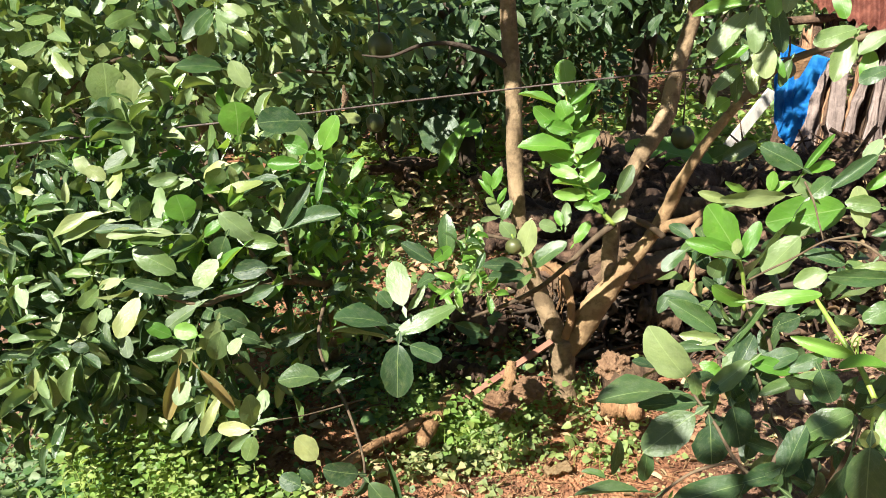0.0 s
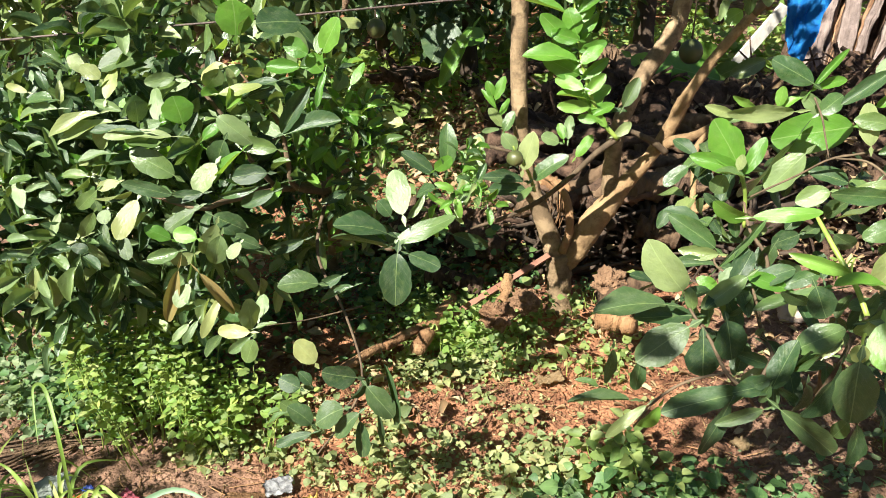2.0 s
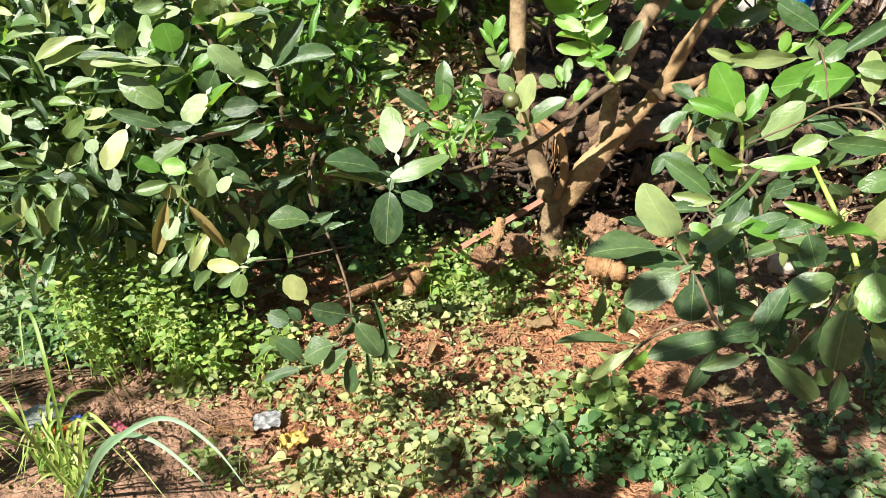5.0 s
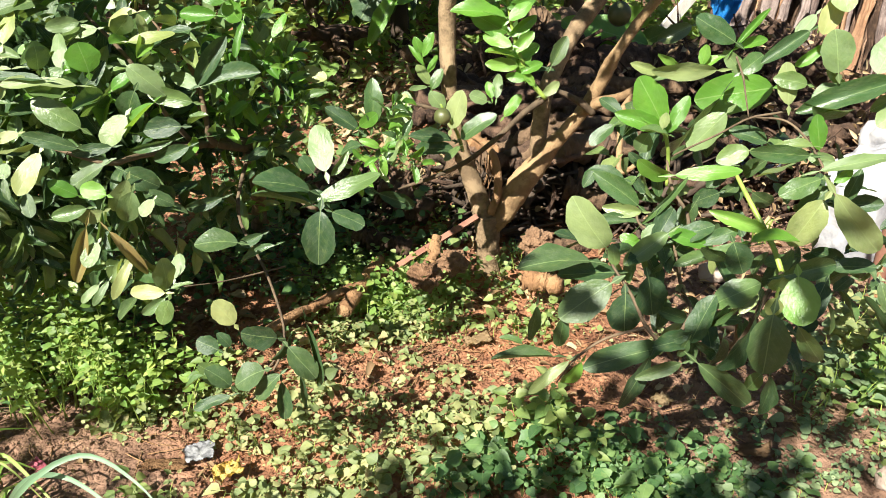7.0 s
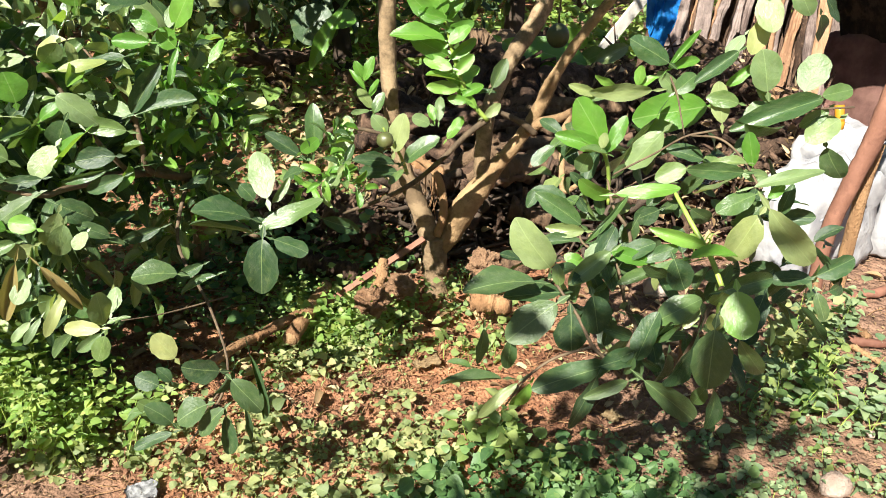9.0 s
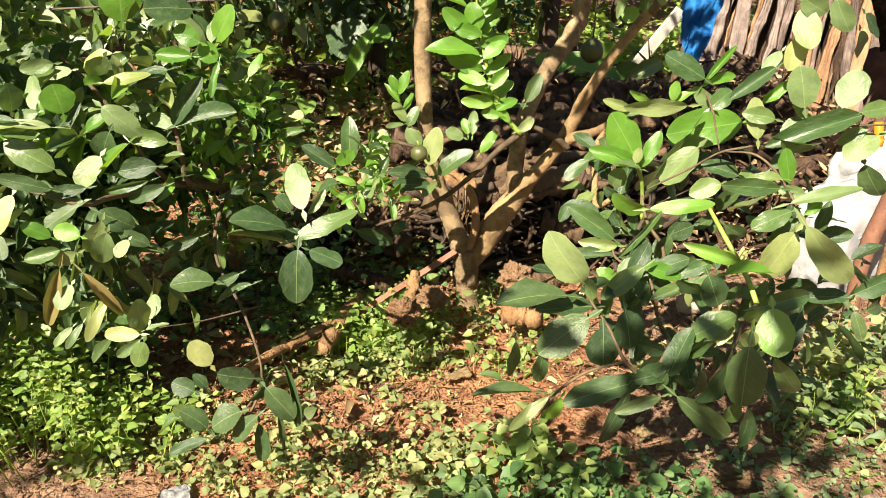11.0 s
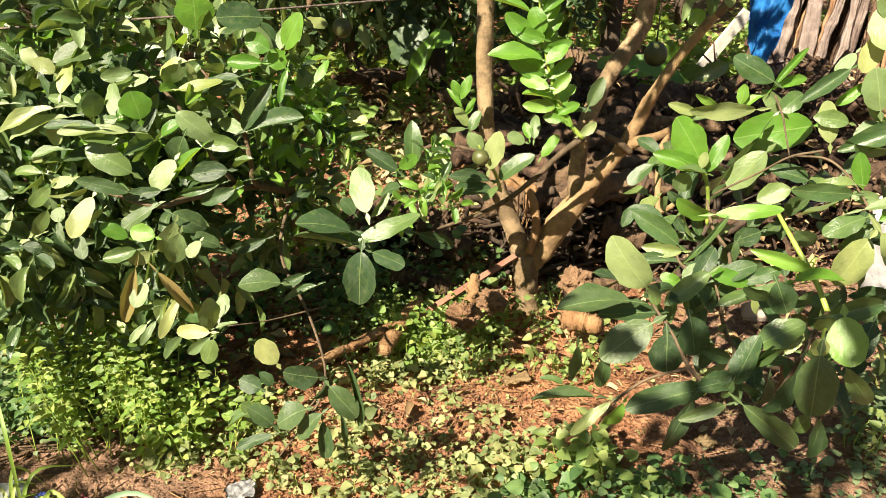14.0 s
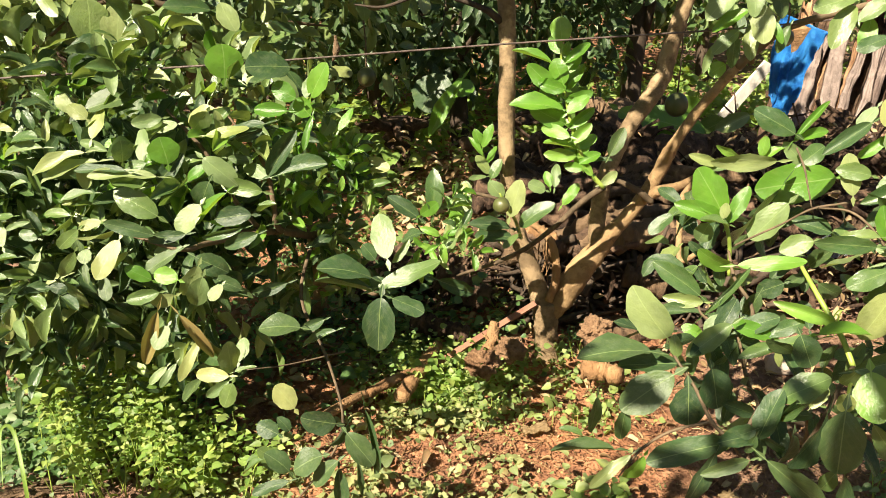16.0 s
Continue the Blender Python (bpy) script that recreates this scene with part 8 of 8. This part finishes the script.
def litter():
    rr = random.Random(66)
    items = []
    for x, y, sx, sy, n in ((-0.55, 2.95, 0.45, 0.4, 320), (0.9, 2.5, 0.7, 0.2, 160)):
        for i in range(n):
            c = on_ground(rr.gauss(x, sx), rr.gauss(y, sy), 0.012)
            a = rr.uniform(0, 6.283)
            w = Vector((math.cos(a), math.sin(a), rr.uniform(-0.05, 0.3))).normalized()
            s = rr.uniform(0.03, 0.075)
            items.append((c, c + w * s, Vector((rr.uniform(-0.6, 0.6), rr.uniform(-0.6, 0.6), 1)), s * rr.uniform(0.3, 0.5)))
    for x, y, sx, sy, n in ((0.3, 2.1, 0.7, 0.3, 1500), (1.5, 2.3, 0.5, 0.4, 1300), (-0.6, 2.9, 0.5, 0.5, 1600), (0.6, 3.0, 0.9, 0.4, 900), (-1.0, 1.7, 0.4, 0.2, 400), (0.0, 3.8, 0.9, 0.6, 900)):
        for i in range(n):
            px, py = rr.gauss(x, sx), rr.gauss(y, sy)
            if py < 0.8:
                continue
            c = on_ground(px, py, 0.006)
            a = rr.uniform(0, 6.283)
            w = Vector((math.cos(a), math.sin(a), rr.uniform(-0.05, 0.35))).normalized()
            s = rr.uniform(0.005, 0.016) if rr.random() < 0.93 else rr.uniform(0.02, 0.045)
            items.append((c, c + w * s, Vector((rr.uniform(-0.9, 0.9), rr.uniform(-0.9, 0.9), 1)), s * rr.uniform(0.1, 0.5)))
    tagged(joined("leaf_litter", items, M_DRY, None, OVATE), "dry brown leaf litter and chips on red earth", "litter", kind="stuff")
    octa = np.array([(1, 0, 0), (-1, 0, 0), (0, 1, 0), (0, -1, 0), (0, 0, 1), (0, 0, -1)], float)
    tris = [(0, 2, 4), (2, 1, 4), (1, 3, 4), (3, 0, 4), (2, 0, 5), (1, 2, 5), (3, 1, 5), (0, 3, 5)]
    vs, fs = [], []
    for i in range(5200):
        px, py = rr.gauss(0.15, 0.8), rr.gauss(2.0, 0.35)
        if py < 0.9:
            continue
        s = rr.uniform(0.0025, 0.008) if rr.random() < 0.93 else rr.uniform(0.008, 0.016)
        m = np.array(Euler((rr.random() * 3, rr.random() * 3, rr.random() * 3)).to_matrix()) * np.array((s, s * rr.uniform(0.5, 1), s * rr.uniform(0.4, 0.9)))
        fs += [tuple(len(vs) + q for q in t) for t in tris]
        vs += [tuple(q) for q in octa * np.array([[rr.uniform(0.7, 1.2)] for _ in range(6)]) @ m.T + np.array(on_ground(px, py, 0.003))]
    me = bpy.data.meshes.new("earth_crumbs")
    me.from_pydata(vs, [], fs)
    me.materials.append(M_EARTH)
    tagged(new("earth_crumbs", me), "crumbs of red earth scattered on the ground", "soil", kind="stuff")
    bm = bmesh.new()
    for i in range(900):
        px, py = rr.gauss(0.1, 0.9), rr.gauss(2.2, 0.5)
        if py < 0.9:
            continue
        a = rr.uniform(0, 6.283)
        c = on_ground(px, py, 0.006)
        L = rr.uniform(0.03, 0.15)
        d = Vector((math.cos(a), math.sin(a), rr.uniform(-0.02, 0.12))) * L
        r0 = rr.uniform(0.0007, 0.0022)
        tube(bm, [c - d * 0.5, c + Vector((rr.uniform(-0.01, 0.01), rr.uniform(-0.01, 0.01), 0.006)), c + d * 0.5], [r0 * 1.1, r0, r0 * 0.5], 5, 2)
    single("fallen_twigs", bm, M_SPLIT, "thin dry twigs scattered on the ground", "twigs", kind="stuff")


litter()


def straw_bundle():
    """Long dry stalks on the bare earth."""
    rr = random.Random(13)
    bm = bmesh.new()
    a0, b0_ = Vector((-1.514, 1.799, 0)), Vector((-1.168, 1.931, 0))
    for i in range(26):
        a = a0 + Vector((rr.uniform(-0.1, 0.1), rr.uniform(-0.07, 0.07), rr.uniform(0.01, 0.03)))
        b = b0_ + Vector((rr.uniform(-0.12, 0.05), rr.uniform(-0.06, 0.06), rr.uniform(0.01, 0.03)))
        tube(bm, [a, a.lerp(b, 0.5) + Vector((0, rr.uniform(-0.02, 0.02), 0.012)), b], [0.004, 0.0035, 0.002], 5, 3)
    single("dry_stalks", bm, M_LOG, "bundle of long dry brown stalks on bare earth", "stalks", kind="stuff")


straw_bundle()


def blade(name, parent, pts, width, material):
    """A grass blade along a bent line."""
    line = spline(pts, 5)
    bm = bmesh.new()
    uvl = bm.loops.layers.uv.new("UVMap")
    n, rows = len(line), []
    for i, q in enumerate(line):
        d = (line[min(i + 1, n - 1)] - line[max(i - 1, 0)]).normalized()
        s = d.cross(Vector((0.2, -0.9, 0.5))).normalized()
        w = width * (0.6 + 0.6 * math.sin(math.pi * min(1, i / n + 0.15))) * (1 - (i / (n - 1)) ** 3) + 0.0006
        up = s.cross(d) * w * 0.18
        rows.append([bm.verts.new(q - s * w / 2 + up), bm.verts.new(q), bm.verts.new(q + s * w / 2 + up)])
    for i, (a, b) in enumerate(zip(rows, rows[1:])):
        for c in (0, 1):
            f = bm.faces.new((a[c], a[c + 1], b[c + 1], b[c]))
            for lp, uv in zip(f.loops, ((c / 2, i / n), (c / 2 + 0.5, i / n), (c / 2 + 0.5, (i + 1) / n), (c / 2, (i + 1) / n))):
                lp[uvl].uv = uv
    part(name, bm, material, parent)


def grass_tuft(x, y, count, length, seed, label):
    rr = random.Random(seed)
    base = on_ground(x, y)
    e = thing("grass_tuft", label, "grass", base, "grass tufts")
    for i in range(count):
        a = rr.uniform(0, 6.283)
        o = base + Vector((rr.uniform(-0.04, 0.04), rr.uniform(-0.03, 0.03), -0.005))
        L = length * rr.uniform(0.5, 1.1)
        r = L * rr.uniform(0.25, 0.7)
        d = Vector((math.cos(a), math.sin(a), 0))
        t = o + d * r + Vector((0, 0, L * rr.uniform(0.2, 0.75)))
        m = o + d * r * 0.4 + Vector((0, 0, L * 0.6))
        blade("blade", e, [o, m, t], rr.uniform(0.004, 0.009), M_GRASS)
    return e


q = Vector((-1.1, 1.483, 0))
tuft = grass_tuft(q.x, q.y, 30, 0.34, 101, "tuft of long yellow-green grass")
grass_tuft(q.x - 0.2, q.y - 0.05, 40, 0.36, 102, "tuft of long yellow-green grass")
grass_tuft(q.x + 0.1, q.y - 0.06, 24, 0.22, 103, "tuft of long green grass")
blade("blade", tuft, [(-1.035, 1.425, 0), (-0.846, 1.196, 0.507), (-0.876, 1.251, 0.645), (-0.896, 1.247, 0.661), (-0.88, 1.204, 0.624), (-0.861, 1.163, 0.589)], 0.006, M_GRASS)
blade("blade", tuft, [(-1.005, 1.407, 0), (-0.701, 1.08, 0.47), (-0.578, 1.079, 0.553), (-0.479, 1.043, 0.523), (-0.386, 0.966, 0.468)], 0.0085, M_GREY_BLADE)
blade("blade", tuft, [(-1.019, 1.407, 0), (-0.711, 1.1, 0.466), (-0.621, 1.084, 0.503), (-0.525, 1.035, 0.476), (-0.451, 0.975, 0.444)], 0.0085, M_GREY_BLADE)
blade("blade", tuft, [(-1.021, 1.426, 0), (-0.774, 1.133, 0.448), (-0.756, 1.155, 0.493), (-0.665, 1.092, 0.46), (-0.573, 1.02, 0.413)], 0.008, M_GRASS)
blade("blade", tuft, [(-1.043, 1.425, 0), (-0.873, 1.124, 0.483), (-0.92, 1.145, 0.548), (-0.961, 1.137, 0.58)], 0.008, M_GRASS)
q = Vector((1.502, 1.523, 0))
grass_tuft(q.x, q.y, 12, 0.3, 104, "tuft of green grass at the path side")
q = Vector((1.489, 2.907, 0))
grass_tuft(q.x, q.y, 12, 0.18, 105, "small tuft of yellow-green grass by the sheet")


def scrap(name, at, w, d, seed, material, label, category, turn=0.0, crump=0.012):
    """A crumpled flat scrap lying on the ground."""
    bm = bmesh.new()
    n = 13
    c, rot = Vector(at), Matrix.Rotation(turn, 3, "Z")
    grid = []
    for j in range(n):
        row = []
        for i in range(n):
            u, v = i / (n - 1) - 0.5, j / (n - 1) - 0.5
            p = rot @ Vector((u * w * (1 + 0.3 * noise.noise(Vector((v * 3, seed, 0)))), v * d * (1 + 0.3 * noise.noise(Vector((u * 3, seed, 5)))), 0))
            g = ground_z(c.x + p.x, c.y + p.y)
            row.append(bm.verts.new((c.x + p.x, c.y + p.y, g + 0.014 + crump * (1 + 0.9 * noise.noise(Vector((u * 5 + seed, v * 5, 0))) + 0.8 * abs(noise.noise(Vector((u * 11, v * 9 + seed, 3))))))))
        grid.append(row)
    for a, b in zip(grid, grid[1:]):
        for i in range(n - 1):
            bm.faces.new((a[i], a[i + 1], b[i + 1], b[i]))
    bmesh.ops.solidify(bm, geom=bm.faces[:], thickness=0.003)
    return single(name, bm, material, label, category, "litter")


scrap("foil_wrapper", (-0.599, 1.688, 0), 0.075, 0.075, 1, M_FOIL, "crumpled silver foil wrapper on red earth", "wrapper", 0.3, 0.009)
scrap("paper_wrapper", (-0.495, 1.575, 0), 0.075, 0.05, 2, M_YPAPER, "crumpled yellow paper wrapper on red earth", "wrapper", 0.5, 0.03)
scrap("plastic_wrapper", (-1.159, 1.622, 0), 0.08, 0.045, 3, M_OPAPER, "orange plastic wrapper on bare earth", "wrapper", 0.2, 0.008)
scrap("plastic_wrapper", (-1.14, 1.676, 0), 0.03, 0.03, 4, M_BPAPER, "dark blue scrap of plastic wrapper", "wrapper", 0.8, 0.008)
scrap("plastic_wrapper", (-1.25, 1.691, 0), 0.1, 0.09, 5, M_CLEAR, "dusty grey-green plastic bag scrap on the earth", "wrapper", 0.5, 0.006)
scrap("plastic_wrapper", (-1.198, 1.587, 0), 0.05, 0.05, 6, M_YPAPER, "pale yellow scrap behind the grass", "wrapper", 0.1, 0.01)
scrap("plastic_wrapper", (-1.012, 1.648, 0), 0.07, 0.035, 7, M_PPAPER, "small pink wrapper on the earth", "wrapper", -0.6, 0.006)
scrap("bark_flake", (-0.682, 1.644, 0), 0.12, 0.045, 8, M_SPLIT, "flat brown flake of bark on the earth", "bark", 0.0, 0.004)
scrap("dry_leaf", (0.204, 2.157, 0), 0.09, 0.05, 9, M_DRY, "pale dry fallen leaf on the earth", "leaf", 0.2, 0.016)
scrap("dry_leaf", (0.904, 1.6, 0), 0.10, 0.05, 10, M_DRY, "curled pale dry leaf among weeds", "leaf", -0.1, 0.014)
scrap("dry_leaf", (0.724, 1.826, 0), 0.06, 0.05, 11, M_DRY, "curled pale dry leaf among weeds", "leaf", 0.5, 0.016)
for i, (q, r) in enumerate((((1.216, 1.48, 0), (0.042, 0.036, 0.034)), ((1.49, 1.808, 0), (0.02, 0.018, 0.014)), ((1.45, 1.676, 0), (0.014, 0.013, 0.01)), ((1.633, 1.848, 0), (0.03, 0.02, 0.02)), ((1.708, 2.217, 0), (0.03, 0.02, 0.016)), ((1.16, 2.587, 0), (0.06, 0.05, 0.045)))):
    c = on_ground(q[0], q[1], r[2] * 0.6)
    single("stone", blob(c, r, 120 + i, 0.3, 3), M_STONE, "small pale weathered stone among weeds", "stone", "stones")
